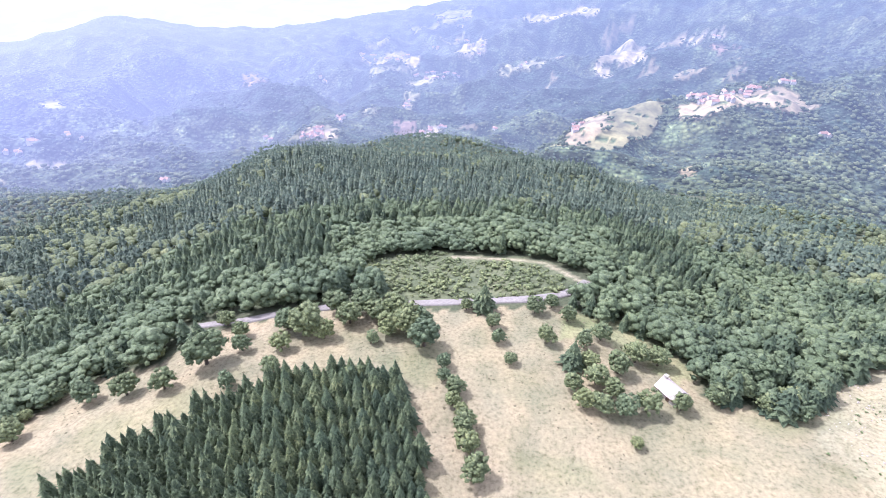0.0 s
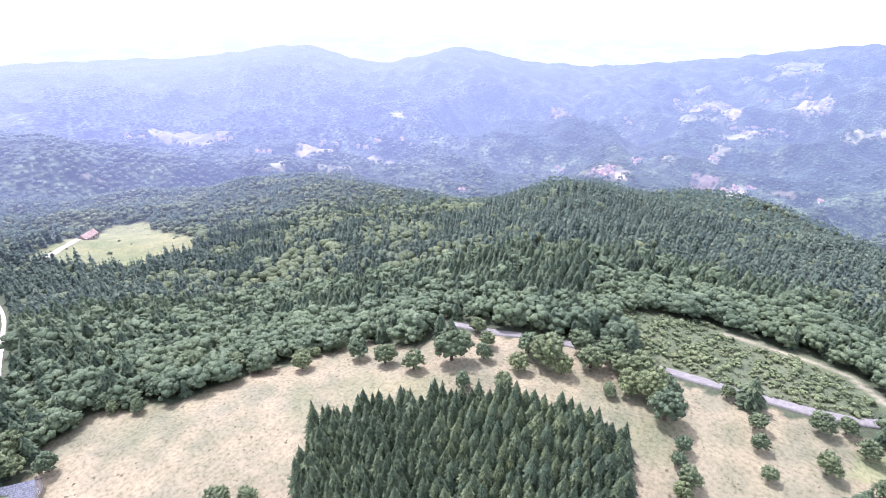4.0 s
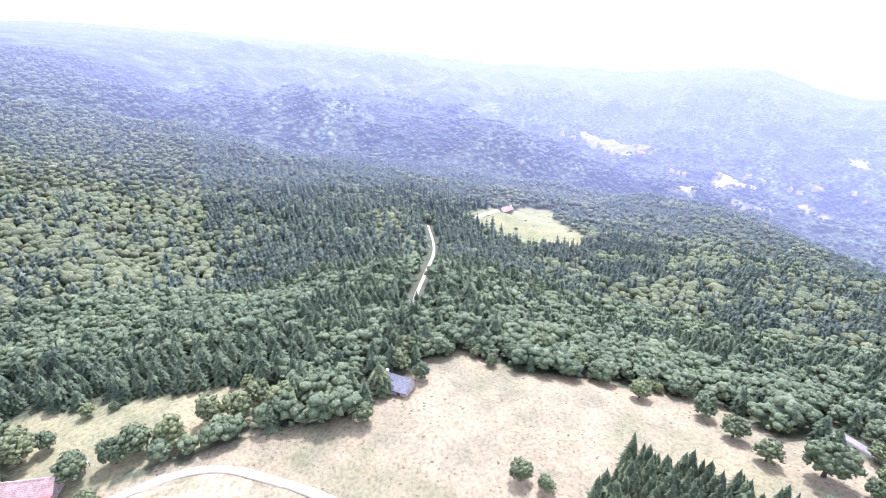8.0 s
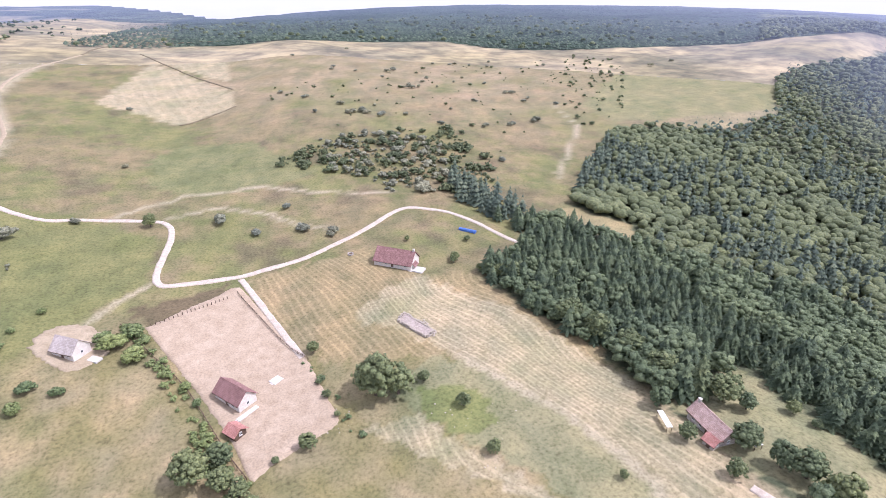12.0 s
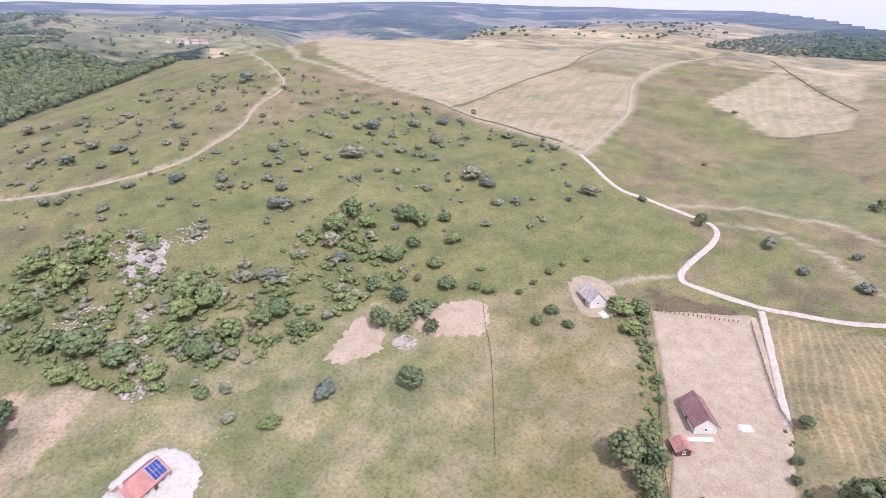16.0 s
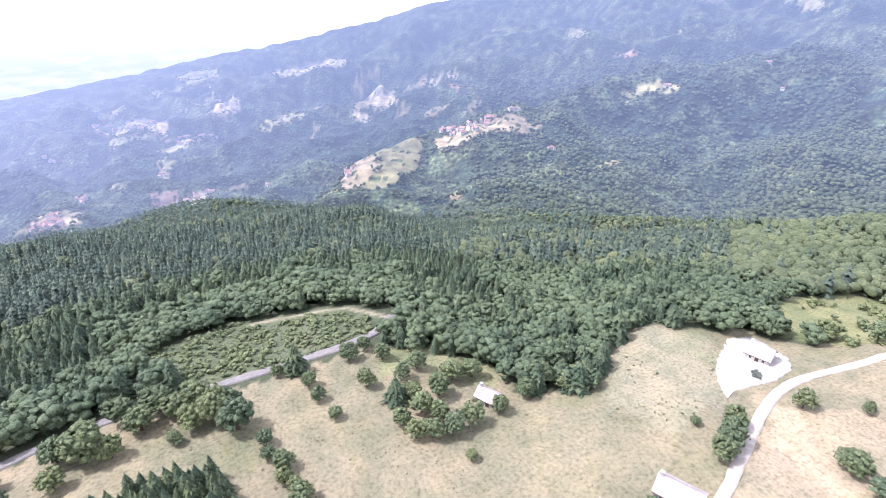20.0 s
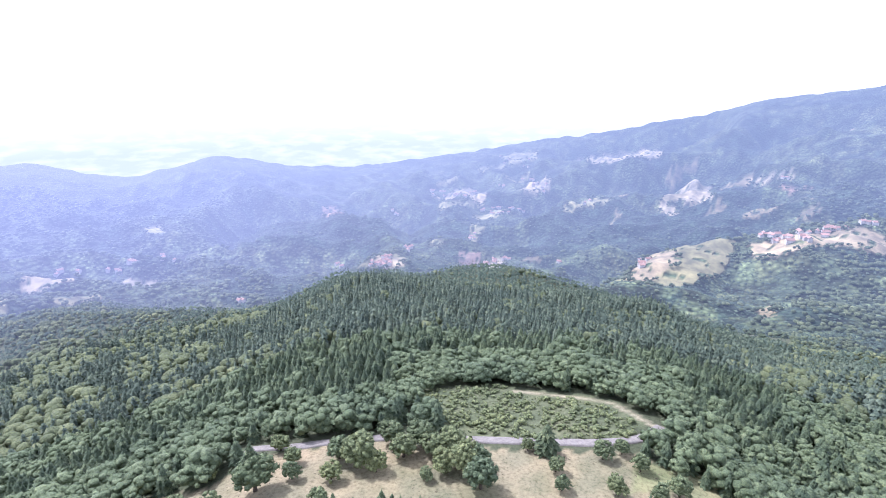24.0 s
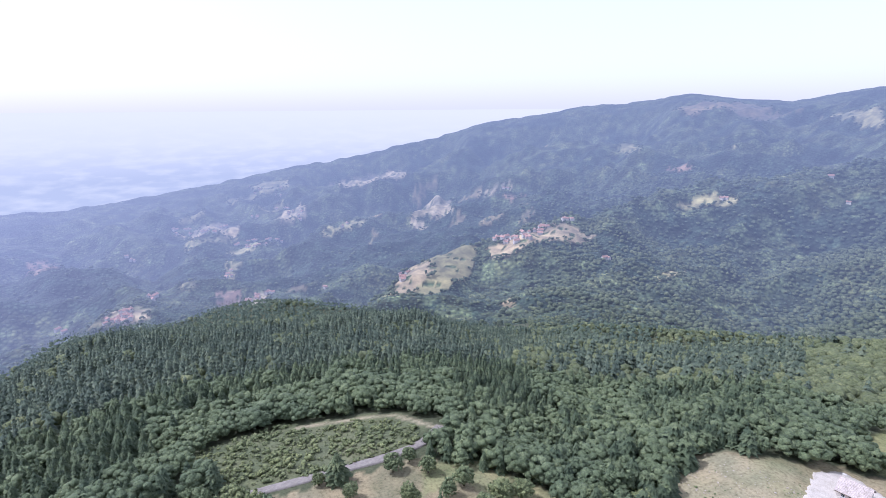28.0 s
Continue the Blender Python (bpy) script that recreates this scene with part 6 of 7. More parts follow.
NORTH_EDGE_TREES = [("b", -149.4, 32.8, 9.1), ("b", -144.4, 38.6, 4.6), ("b", -141.5, 46.1, 7.1), ("b", -136.5, 52.2, 6.4), ("b", -143.9, 59.5, 10.3), ("b", -144.7, 65.3, 10.6), ("b", -135.4, 58.2, 7.5), ("b", -131.7, 62.2, 7.5), ("b", -134.7, 71.4, 12.3), ("b", -119.1, 81.1, 7.0), ("b", -119.6, 98.1, 7.6), ("b", -125.8, 78.7, 8.9), ("b", -141.5, 23.8, 11.2), ("b", -128.8, 26.3, 8.1), ("b", -108.2, 96.4, 4.8)]
SHED_HEDGE = [("b", -113.4, 6.8, 8.4), ("s", -125.1, 13.3, 7.5), ("b", -123.1, 2.3, 8.1), ("b", -124.3, -15.4, 11.1), ("b", -131.1, -21.9, 9.8), ("b", -126.8, -7.4, 9.8), ("b", -125.4, -33.9, 12.4), ("b", -125.3, -26.3, 11.0), ("b", -118.9, -42.9, 11.7), ("b", -118.9, -51.1, 11.6), ("b", -115.8, -55.6, 9.9), ("b", -113.3, -64.0, 11.0), ("b", -123.9, -80.5, 11.5), ("b", -127.0, -74.8, 7.4), ("b", -139.0, -69.0, 5.6), ("b", -139.5, -62.4, 3.6), ("b", -138.2, -24.7, 6.8), ("b", -133.8, -5.4, 8.5), ("b", -83.3, 40.6, 7.3), ("b", -79.0, 45.2, 5.2), ("b", -131.8, 50.5, 5.5), ("b", -137.4, 46.5, 5.6), ("b", -141.1, 37.7, 5.7), ("b", -135.2, 21.2, 8.9)]
FARM_TREES = [("S", -119.0, -85.5, 7.2), ("b", -105.1, -85.9, 8.3), ("b", -101.5, -72.5, 6.4), ("b", -103.0, -58.2, 7.1), ("b", -101.9, -166.4, 11.0), ("b", -102.5, -151.3, 10.8), ("b", -106.0, -132.9, 14.2), ("b", -109.9, -121.2, 12.5), ("b", -114.7, -110.0, 12.7), ("b", -115.7, -96.1, 14.2), ("b", -97.2, -169.9, 9.0)]
WEST_FIELD_TREES = [("b", -30.6, -122.7, 17.1), ("b", -36.8, -120.2, 12.2), ("b", -77.5, -68.6, 3.7), ("b", -52.3, -88.8, 5.0), ("b", -67.6, -60.4, 4.7), ("b", -45.9, -122.6, 5.7), ("b", -52.5, -107.7, 6.2), ("b", -17.2, -151.1, 5.6), ("b", -15.9, -135.3, 2.7), ("b", -17.0, -128.1, 3.7), ("b", -18.0, -118.9, 2.8), ("b", -85.1, -187.9, 4.6), ("b", -100.2, -206.3, 3.6), ("p", -41.6, -233.5, 6.9), ("p", -31.2, -244.8, 8.1), ("p", -27.6, -275.2, 7.4), ("b", -73.1, -214.3, 3.4), ("b", -96.5, -175.3, 6.0), ("b", -93.0, -178.0, 4.6)]
PASTURE_PINES_A = [("p", -78.0, -507.7, 6.9), ("p", -79.0, -458.2, 7.2), ("p", -127.2, -608.9, 6.3), ("p", -105.2, -479.0, 7.7), ("p", -105.0, -449.0, 8.2), ("p", -117.8, -451.7, 10.9), ("p", -185.3, -593.0, 8.9), ("p", -128.0, -435.7, 7.5), ("p", -133.1, -466.7, 5.3), ("p", -150.9, -433.6, 6.9), ("p", -186.3, -516.3, 9.1), ("p", -178.3, -521.0, 7.1), ("p", -205.9, -538.3, 6.4), ("p", -228.2, -462.7, 6.1), ("p", -276.9, -629.8, 6.4), ("p", -241.9, -538.3, 5.6), ("p", -319.3, -611.9, 6.6), ("p", -276.7, -486.8, 7.8), ("p", -226.2, -386.8, 7.3), ("p", -201.2, -386.8, 7.0), ("p", -252.5, -393.9, 8.6), ("p", -305.2, -438.2, 6.5), ("p", -278.0, -454.4, 6.4), ("p", -299.4, -620.7, 6.5), ("p", -257.7, -637.4, 6.3), ("p", -178.0, -313.8, 7.5), ("p", -169.6, -401.0, 7.7), ("p", -178.2, -741.3, 6.4), ("p", -99.0, -688.5, 6.7), ("p", -439.2, -524.2, 9.6), ("p", -527.1, -556.5, 10.7), ("p", -578.1, -574.5, 9.8)]
PASTURE_PINES_B = [("p", 272.3, -321.9, 9.4), ("p", 254.2, -336.2, 9.0), ("p", 229.8, -291.7, 13.3), ("p", 224.2, -315.3, 10.7), ("p", 222.1, -336.7, 6.8), ("p", 228.8, -365.8, 6.5), ("p", 133.9, -309.9, 9.6), ("p", 136.3, -281.6, 6.4), ("p", 155.0, -307.6, 4.8), ("p", 201.5, -276.2, 12.7), ("p", 199.8, -256.8, 7.8), ("p", 233.6, -251.0, 8.8), ("p", 247.1, -252.9, 8.3), ("p", 212.9, -212.4, 15.4), ("p", 150.3, -241.0, 16.8), ("p", 138.1, -237.3, 11.1), ("p", 123.5, -221.2, 7.9), ("p", 190.2, -209.0, 5.1), ("p", 191.9, -194.4, 5.3), ("p", 90.9, -260.6, 11.8), ("p", 95.9, -248.0, 7.4), ("b", 36.2, -268.2, 7.9), ("p", 66.8, -274.8, 6.8), ("p", 53.7, -358.9, 6.2), ("p", 61.4, -507.3, 6.3), ("p", 5.7, -267.3, 10.5), ("p", -9.1, -247.0, 7.3), ("p", -44.0, -237.5, 7.0)]
GREEN_SHRUBS = [("g", 133.1, -190.4, 7.1), ("g", 145.9, -177.4, 13.3), ("g", 139.4, -179.7, 11.2), ("g", 119.6, -177.2, 8.9), ("g", 166.8, -162.5, 14.6), ("g", 155.0, -161.3, 10.4), ("g", 130.6, -163.3, 8.4), ("g", 130.9, -150.0, 9.9), ("g", 114.6, -157.5, 8.2), ("g", 103.5, -149.3, 7.9), ("g", 138.8, -141.3, 5.7), ("g", 163.3, -149.5, 15.8), ("g", 124.7, -130.0, 7.2), ("g", 134.3, -127.9, 7.1), ("g", 99.3, -168.0, 3.9), ("g", 94.9, -155.8, 6.1), ("g", 89.3, -157.1, 6.1), ("g", 79.3, -164.0, 4.2), ("g", 78.0, -172.8, 3.5), ("g", 75.6, -182.5, 4.5), ("g", 66.8, -200.7, 3.9), ("g", 73.6, -190.9, 3.7), ("g", 64.1, -160.1, 6.2), ("g", 65.7, -152.1, 5.9), ("g", 55.7, -156.5, 5.0), ("g", 46.3, -179.4, 6.6), ("g", 43.1, -174.7, 8.7), ("g", 37.1, -166.6, 7.3), ("g", 37.3, -179.3, 8.8), ("g", 18.9, -139.3, 4.6), ("g", 21.8, -147.6, 4.8)]
RUIN_TREES = [("b", 112.4, -131.0, 9.0), ("b", 93.4, -125.4, 7.9), ("b", 108.8, -116.2, 10.0), ("b", 101.7, -120.2, 10.2), ("b", 83.2, -101.5, 9.1), ("b", 114.6, -145.0, 4.6), ("b", 20.3, -111.3, 12.4), ("b", 13.4, -114.6, 9.5), ("b", 13.3, -106.3, 9.1), ("b", 9.8, -102.4, 7.4), ("b", 7.8, -96.0, 8.5), ("b", -8.2, -111.2, 6.2), ("b", 0.4, -109.2, 3.1), ("b", -17.5, -136.2, 2.5), ("b", -87.0, -190.4, 5.3), ("b", 99.8, -136.6, 3.7)]
PASTURE_PINES_C = [("p", -61.9, -532.5, 7.5), ("p", -81.7, -510.1, 7.2), ("p", -110.5, -451.8, 7.4), ("p", -120.4, -445.8, 7.3), ("p", -132.5, -440.7, 7.2), ("p", -194.8, -598.4, 10.6), ("p", -194.5, -518.5, 8.2), ("p", -187.0, -526.9, 7.3), ("p", -216.4, -553.3, 6.5), ("p", -285.0, -631.5, 7.3), ("p", -273.6, -528.0, 7.3), ("p", -229.0, -459.0, 5.5), ("p", -132.1, -620.3, 6.1), ("p", -172.3, -568.1, 5.6), ("p", -151.2, -597.8, 5.9), ("p", -213.7, -516.3, 5.1), ("p", -194.7, -438.8, 6.2), ("p", -260.1, -556.1, 6.5), ("p", -282.6, -486.3, 8.6), ("p", -288.8, -463.6, 6.4), ("p", -258.6, -396.1, 9.6), ("p", -230.4, -390.1, 6.3), ("p", -205.7, -390.7, 5.6), ("p", -397.3, -605.6, 6.9), ("p", -337.1, -642.1, 6.2)]
HILL_PINES_A = [("p", 374.4, -87.2, 10.2), ("p", 371.7, -104.8, 6.3), ("p", 328.5, -112.2, 13.0), ("p", 335.8, -129.0, 9.8), ("p", 317.3, -133.3, 9.4), ("p", 352.2, -129.3, 7.8), ("p", 362.0, -159.6, 8.2), ("p", 320.8, -172.4, 10.6), ("p", 349.4, -194.8, 6.6), ("p", 379.9, -227.2, 6.3), ("p", 366.0, -229.2, 6.1), ("p", 374.0, -263.9, 13.7), ("p", 404.0, -121.6, 12.9), ("p", 350.7, -69.5, 5.9), ("p", 348.0, -46.9, 8.5), ("p", 292.8, -85.0, 8.4), ("p", 297.4, -46.2, 12.6), ("p", 270.2, -114.5, 6.3), ("p", 255.8, -132.2, 9.3), ("p", 248.3, -99.9, 4.1), ("p", 239.6, -113.8, 4.7), ("p", 229.8, -143.8, 7.1), ("p", 190.3, -133.6, 4.2), ("p", 196.6, -146.0, 13.5), ("p", 208.3, -157.6, 11.3), ("p", 247.1, -184.9, 11.7), ("p", 217.8, -177.0, 6.0), ("p", 229.6, -202.0, 4.5), ("p", 241.1, -261.7, 14.2), ("p", 269.6, -263.8, 7.6)]
HILL_PINES_B = [("p", 227.2, -322.5, 11.2), ("p", 218.6, -334.2, 6.0), ("p", 231.4, -370.1, 5.6), ("p", 152.6, -309.6, 4.3), ("p", 145.0, -168.8, 7.2), ("p", 157.6, -140.9, 14.2), ("p", 146.9, -135.2, 11.4), ("p", 158.9, -110.3, 11.3), ("p", 161.4, -125.9, 9.4), ("p", 133.5, -121.7, 6.4), ("p", 101.9, -82.5, 10.2), ("p", 117.3, -60.1, 7.0), ("p", 128.0, -66.7, 6.7), ("p", 413.4, -104.3, 6.9), ("p", 291.0, -94.9, 5.2)]
SLOPE_SHRUBS = [("g", 175.5, -85.1, 13.8), ("g", 167.3, -78.5, 13.2), ("g", 165.7, -87.8, 13.4), ("g", 157.0, -68.7, 10.5), ("g", 146.5, -70.6, 12.1), ("g", 146.8, -82.5, 12.4), ("g", 143.4, -92.7, 12.5), ("g", 163.1, -53.0, 12.4), ("g", 177.1, -49.0, 13.0), ("g", 169.9, -39.9, 10.4), ("g", 188.9, -43.5, 11.2), ("g", 217.4, -62.6, 17.7), ("g", 224.8, -73.7, 15.8), ("g", 238.9, -58.5, 13.5), ("g", 212.7, -45.5, 12.2), ("g", 201.0, -16.8, 9.0), ("g", 202.1, -6.3, 8.8), ("g", 105.9, -65.6, 6.7), ("g", 90.4, -34.7, 11.2), ("g", 95.7, -23.1, 11.1), ("g", 94.4, -28.7, 8.5), ("g", 108.2, 8.1, 6.1), ("g", 234.6, -35.3, 12.9), ("g", 223.7, -25.5, 12.3), ("g", 141.8, -99.2, 10.5), ("g", 128.9, -98.0, 9.9), ("g", 149.4, -56.4, 7.9), ("g", 130.9, -60.8, 7.4)]
BIG_RIDGE_TREES = [("b", 101.4, -130.2, 11.4), ("b", 202.3, 34.2, 12.0), ("b", 184.7, 21.4, 17.2), ("b", 164.0, 20.2, 15.7), ("b", 150.6, 16.0, 14.9), ("b", 143.6, 24.8, 14.0), ("b", 157.8, -10.7, 23.7), ("b", 167.3, -20.5, 11.8), ("b", 153.8, 45.8, 9.3), ("b", 128.8, 43.4, 10.8), ("b", 127.1, 33.2, 9.7), ("b", 156.1, 23.3, 15.0), ("b", 175.8, 17.4, 14.8)]
RIDGE_BUSHES = [("b", 103.4, 59.2, 8.9), ("b", 115.3, 65.9, 8.6), ("b", 108.8, 61.5, 9.2), ("b", 75.4, 54.5, 6.7), ("b", 80.9, 49.7, 2.8), ("b", 87.4, 38.1, 4.9), ("b", 94.1, 35.5, 4.3), ("b", 100.4, 31.6, 5.9), ("b", 109.3, 32.2, 7.0), ("b", 153.2, 53.8, 4.4), ("b", 139.8, 63.0, 7.7), ("p", 141.8, 78.9, 4.9), ("b", 186.9, 85.4, 9.8), ("b", 199.0, 75.6, 10.0), ("b", 212.9, 71.1, 10.4), ("b", 95.3, 19.3, 6.9), ("b", 99.1, 15.9, 4.2), ("b", 96.0, 7.4, 6.8), ("b", 106.5, 70.3, 4.0)]

def limbs_form(sides, high, low, count, seed):
    """A tapered trunk with limbs that fork off into the crown."""
    b = Build()
    b.add(*trunk_form(sides, high, low, low * 0.35))
    rng = np.random.RandomState(seed)
    for k in range(count):
        v, f = trunk_form(4, high * 0.55, low * 0.45, low * 0.12)
        a = 6.283 * k / count + rng.uniform(-0.4, 0.4)
        lean = rng.uniform(0.6, 1.0)
        m = np.array((Matrix.Rotation(a, 3, "Z") @ Matrix.Rotation(lean, 3, "Y")))
        b.add(v @ m.T + (0, 0, high * rng.uniform(0.45, 0.75)), f)
    return b


FORMS = {}
for k in range(5):
    crown = leafy_form(58, 330, 70 + k, size=0.034)
    FORMS["b", k] = (tri_mesh("crown", crown[0] - (0, 0, 0.06), crown[1], leaf_mat, True), limbs_form(7, 0.5, 0.035, 5, k).mesh("trunk", bark_mat))
for k in range(4):
    crown = leafy_form(30, 200, 90 + k, tall=0.75, size=0.045)
    FORMS["g", k] = (tri_mesh("crown", crown[0] - (0, 0, 0.08), crown[1], shrub_mat, True), limbs_form(5, 0.35, 0.025, 5, k + 9).mesh("trunk", bark_mat))
for k in range(5):
    # windswept: few loose lobes at uneven heights, with gaps between
    crown = leafy_form(20, 260, 110 + k, tall=0.8, size=0.05)
    FORMS["p", k] = (tri_mesh("crown", crown[0] * (1.15, 0.85, 1.0) - (0, 0, 0.05), crown[1], pine_mat, True), limbs_form(6, 0.5, 0.03, 6, k + 19).mesh("trunk", bark_mat))
for k in range(5):
    crown = conifer_form(13, 9, 130 + k, 0.32)
    FORMS["s", k] = (tri_mesh("needles", *crown, spruce_mat), limbs_form(7, 0.9, 0.018, 0, k + 29).mesh("trunk", bark_mat))
KIND = {"b": ("broadleaf_tree", "tree", "leafy green broadleaved tree with a rounded uneven crown"), "g": ("shrub", "shrub", "bright green leafy shrub on the rough pasture"),
        "p": ("scrub_pine", "tree", "low grey-green windswept pine on the dry pasture"), "s": ("spruce", "tree", "dark green pointed spruce tree")}
MADE = {}
trng = random.Random(5)


def plant(kind, x, y, high, wide, group, label=""):
    """Stands one tree on the land: height in metres, width as a factor on its form."""
    k = trng.randrange(5 if kind != "g" else 4)
    odd = 0.22 if kind in "pg" else 0.1
    m = Matrix.Translation((x, y, ground_z(x, y) - 0.05)) @ pose(0, 0, 0, 0, 0, trng.uniform(0, 360)) @ Matrix.Diagonal((high * wide * trng.uniform(1 - odd, 1 + odd), high * wide * trng.uniform(1 - odd, 1 + odd), high, 1))
    name, category, words = KIND[kind]
    if (kind, k) in MADE:
        top = copy_thing(MADE[kind, k], Matrix.Identity(4))
        top.matrix_basis = m
        tagged(top, label or words, category, group)
    else:
        top = thing(name, m, label or words, category, group)
        crown, trunk = FORMS[kind, k]
        part("needles" if kind == "s" else "crown", crown, None, top)
        part("trunk", trunk, None, top)
        MADE[kind, k] = top
    return top


PLACES = [("bushes on the hay meadow", MEADOW_BUSHES, "round green bush standing in the straw-coloured hay meadow"), ("hedge across the meadow", MIDDLE_HEDGE, "broadleaved hedge tree between two hay meadows"),
          ("grove round the cabin", CABIN_GROVE, "dense green tree in the grove round a cabin"), ("trees along the wood's edge", NORTH_EDGE_TREES, "broadleaved tree at the edge of the meadow"),
          ("hedge by the shed", SHED_HEDGE, "hedgerow tree between the meadow and the green strip"), ("trees round the farm", FARM_TREES, "tall leafy tree beside the old farmhouse"),
          ("trees in the mown fields", WEST_FIELD_TREES, "dark leafy tree beside the mown field"), ("pines on the pasture", PASTURE_PINES_A, ""), ("pines on the pasture", PASTURE_PINES_B, ""),
          ("shrubs on the hill", GREEN_SHRUBS, ""), ("trees round the ruin", RUIN_TREES, "green tree beside bare ground and rubble"), ("pines on the pasture", PASTURE_PINES_C, ""), ("pines on the hill", HILL_PINES_A, ""),
          ("pines on the hill", HILL_PINES_B, ""), ("shrubs on the hill", SLOPE_SHRUBS, ""), ("trees on the ridge", BIG_RIDGE_TREES, "large dark green broadleaved tree on the ridge"), ("bushes on the ridge", RIDGE_BUSHES, "leafy bush on the dry ridge meadow")]
for group, rows, label in PLACES:
    for kind, x, y, w in rows:
        if kind in "sS":
            plant("s", x, y, w * 1.5 if kind == "s" else w * 2.2, 1.35 if kind == "s" else 1.0, group, "dark green spruce standing among leafy trees")
        else:
            low_ = 0.5 if kind == "p" else 0.58 if rows is BIG_RIDGE_TREES else 0.78
            plant(kind, x, y, w * trng.uniform(low_, low_ * 1.22), 1.5 if kind == "p" else 1.85 if rows is BIG_RIDGE_TREES else 1.18, group, label)

# the square spruce plantation in the meadow, in rows
PLANTATION = [(-68, 48), (-83, 70), (-59, 93), (-42, 105), (-12, 108), (-4, 80), (-2, 67), (-44, 54)]

pv = Vector((PLANTATION[4][0] - PLANTATION[5][0], PLANTATION[4][1] - PLANTATION[5][1])).normalized()
rows_at = [(i, j) for i in range(-70, 70) for j in range(-70, 70)]
spots = []
for i, j in rows_at:
    x = PLANTATION[5][0] + pv.x * (i * 2.6 + (j % 2) * 1.3) - pv.y * j * 2.4 + trng.uniform(-0.55, 0.55)
    y = PLANTATION[5][1] + pv.y * (i * 2.6 + (j % 2) * 1.3) + pv.x * j * 2.4 + trng.uniform(-0.55, 0.55)
    spots.append((x, y))
spots = np.array(spots)
spots = spots[inside(spots[:, 0], spots[:, 1], PLANTATION)]
near = np.argsort(np.hypot(spots[:, 0] - PLANTATION[5][0], spots[:, 1] - PLANTATION[5][1]))
for n_, k in enumerate(near[:290]):
    plant("s", spots[k, 0], spots[k, 1], trng.uniform(6.6, 11.8), trng.uniform(0.72, 1.02), "spruce plantation", "dark green young spruce in a dense square plantation")
if len(near) > 290:
    rest = spots[near[290:]]
    prng = np.random.RandomState(8)
    scatter("spruce_plantation", [conifer_form(11, 8, s + 40, 0.28) for s in range(4)], np.column_stack([rest, prng.uniform(6.6, 11.8, len(rest)), prng.uniform(0.72, 1.02, len(rest)), prng.uniform(0, 6.28, len(rest))]), spruce_mat, "rows of dark green young spruces in a plantation")


# ---- low growth, tussocks and stones ----
def low_growth(name, poly, gap, low, high, seed, mat, label, share=1.0, clumps=26):
    xs, ys = np.array([p[0] for p in poly]), np.array([p[1] for p in poly])
    rng = np.random.RandomState(seed)
    n = int((xs.max() - xs.min()) * (ys.max() - ys.min()) / gap ** 2)
    x, y = rng.uniform(xs.min(), xs.max(), n), rng.uniform(ys.min(), ys.max(), n)
    ok = inside(x, y, poly) & (waves(x, y, 24, seed) + rng.uniform(-0.6, 0.6, n) > 1 - 2 * share)
    for line in (SCRUB_TRACK, TRACK_LOOP, TRACK_MAIN):
        ok &= near_line(x, y, line) > 3.5
    x, y = x[ok], y[ok]
    rows = np.column_stack([x, y, low + (high - low) * rng.uniform(0, 1, len(x)) ** 2, rng.uniform(1.0, 1.5, len(x)), rng.uniform(0, 6.28, len(x))])
    ob = scatter(name, [leafy_form(max(3, clumps // 4), clumps * 2, seed + s, tall=0.8, size=0.07) for s in range(4)], rows, mat, label, True)
    return tagged(ob, "", "shrubs")


low_growth("young_shrubs", SCRUB, 1.5, 0.45, 2.2, 301, leaf_mat, "young green shrubs regrowing on a cleared slope above the road", 1.0, 10)
SLOPE_SCRUB = [(219, -27), (245, -49), (260, -77), (229, -103), (188, -94), (171, -113), (172, -143), (146, -162), (121, -155), (116, -125), (121, -109), (126, -93), (132, -79), (136, -59), (148, -48), (178, -36)]
low_growth("young_shrubs", SLOPE_SCRUB, 2.9, 0.8, 4.2, 311, shrub_mat, "dense green shrubs and saplings on the hill slope", 0.64)
low_growth("scrub_pines", SLOPE_SCRUB, 6.0, 1.6, 5.5, 313, pine_mat, "grey-green young pines among the shrubs of the slope", 0.42)
PLATEAU_SCRUB = [(-27, -344), (-62, -379), (-108, -398), (-181, -384), (-166, -301), (-135, -246), (-117, -269), (-71, -317)]
low_growth("young_trees", PLATEAU_SCRUB, 4.2, 1.5, 6.5, 321, mid_leaf_mat, "grey-green young trees in a hollow of the pasture", 0.56)
GULLY_SCRUB = [(-362, -543), (-477, -663), (-524, -641), (-509, -591), (-363, -404), (-301, -370), (-281, -379), (-311, -449)]
low_growth("young_trees", GULLY_SCRUB, 10.5, 1.2, 5.0, 325, mid_leaf_mat, "scattered bushes and young trees along a dry gully", 0.55)
UPPER_PASTURE = [(-60, -560), (-439, -682), (-281, -392), (-168, -302), (-89, -410), (-26, -466)]
low_growth("scrub_pines", UPPER_PASTURE, 17.0, 1.2, 4.0, 327, mid_leaf_mat, "scattered dark low bushes on the upper pasture", 0.45)
HILL_EDGE_SCRUB = [(226, 17), (266, -1), (286, -22), (252, -28), (236, -58), (206, -44), (193, -26), (200, -6)]
low_growth("young_shrubs", HILL_EDGE_SCRUB, 4.5, 1.0, 4.2, 331, shrub_mat, "green shrubs at the edge of the hill wood", 0.6)
low_growth("young_shrubs", EAST_SCRUB, 3.0, 0.8, 4.4, 333, shrub_mat, "green shrubs and young trees beyond the ridge track", 0.6)
low_growth("young_shrubs", JUNCTION_GLADE, 5.0, 1.0, 4.5, 335, leaf_mat, "bushes and young trees in a small green glade", 0.5)
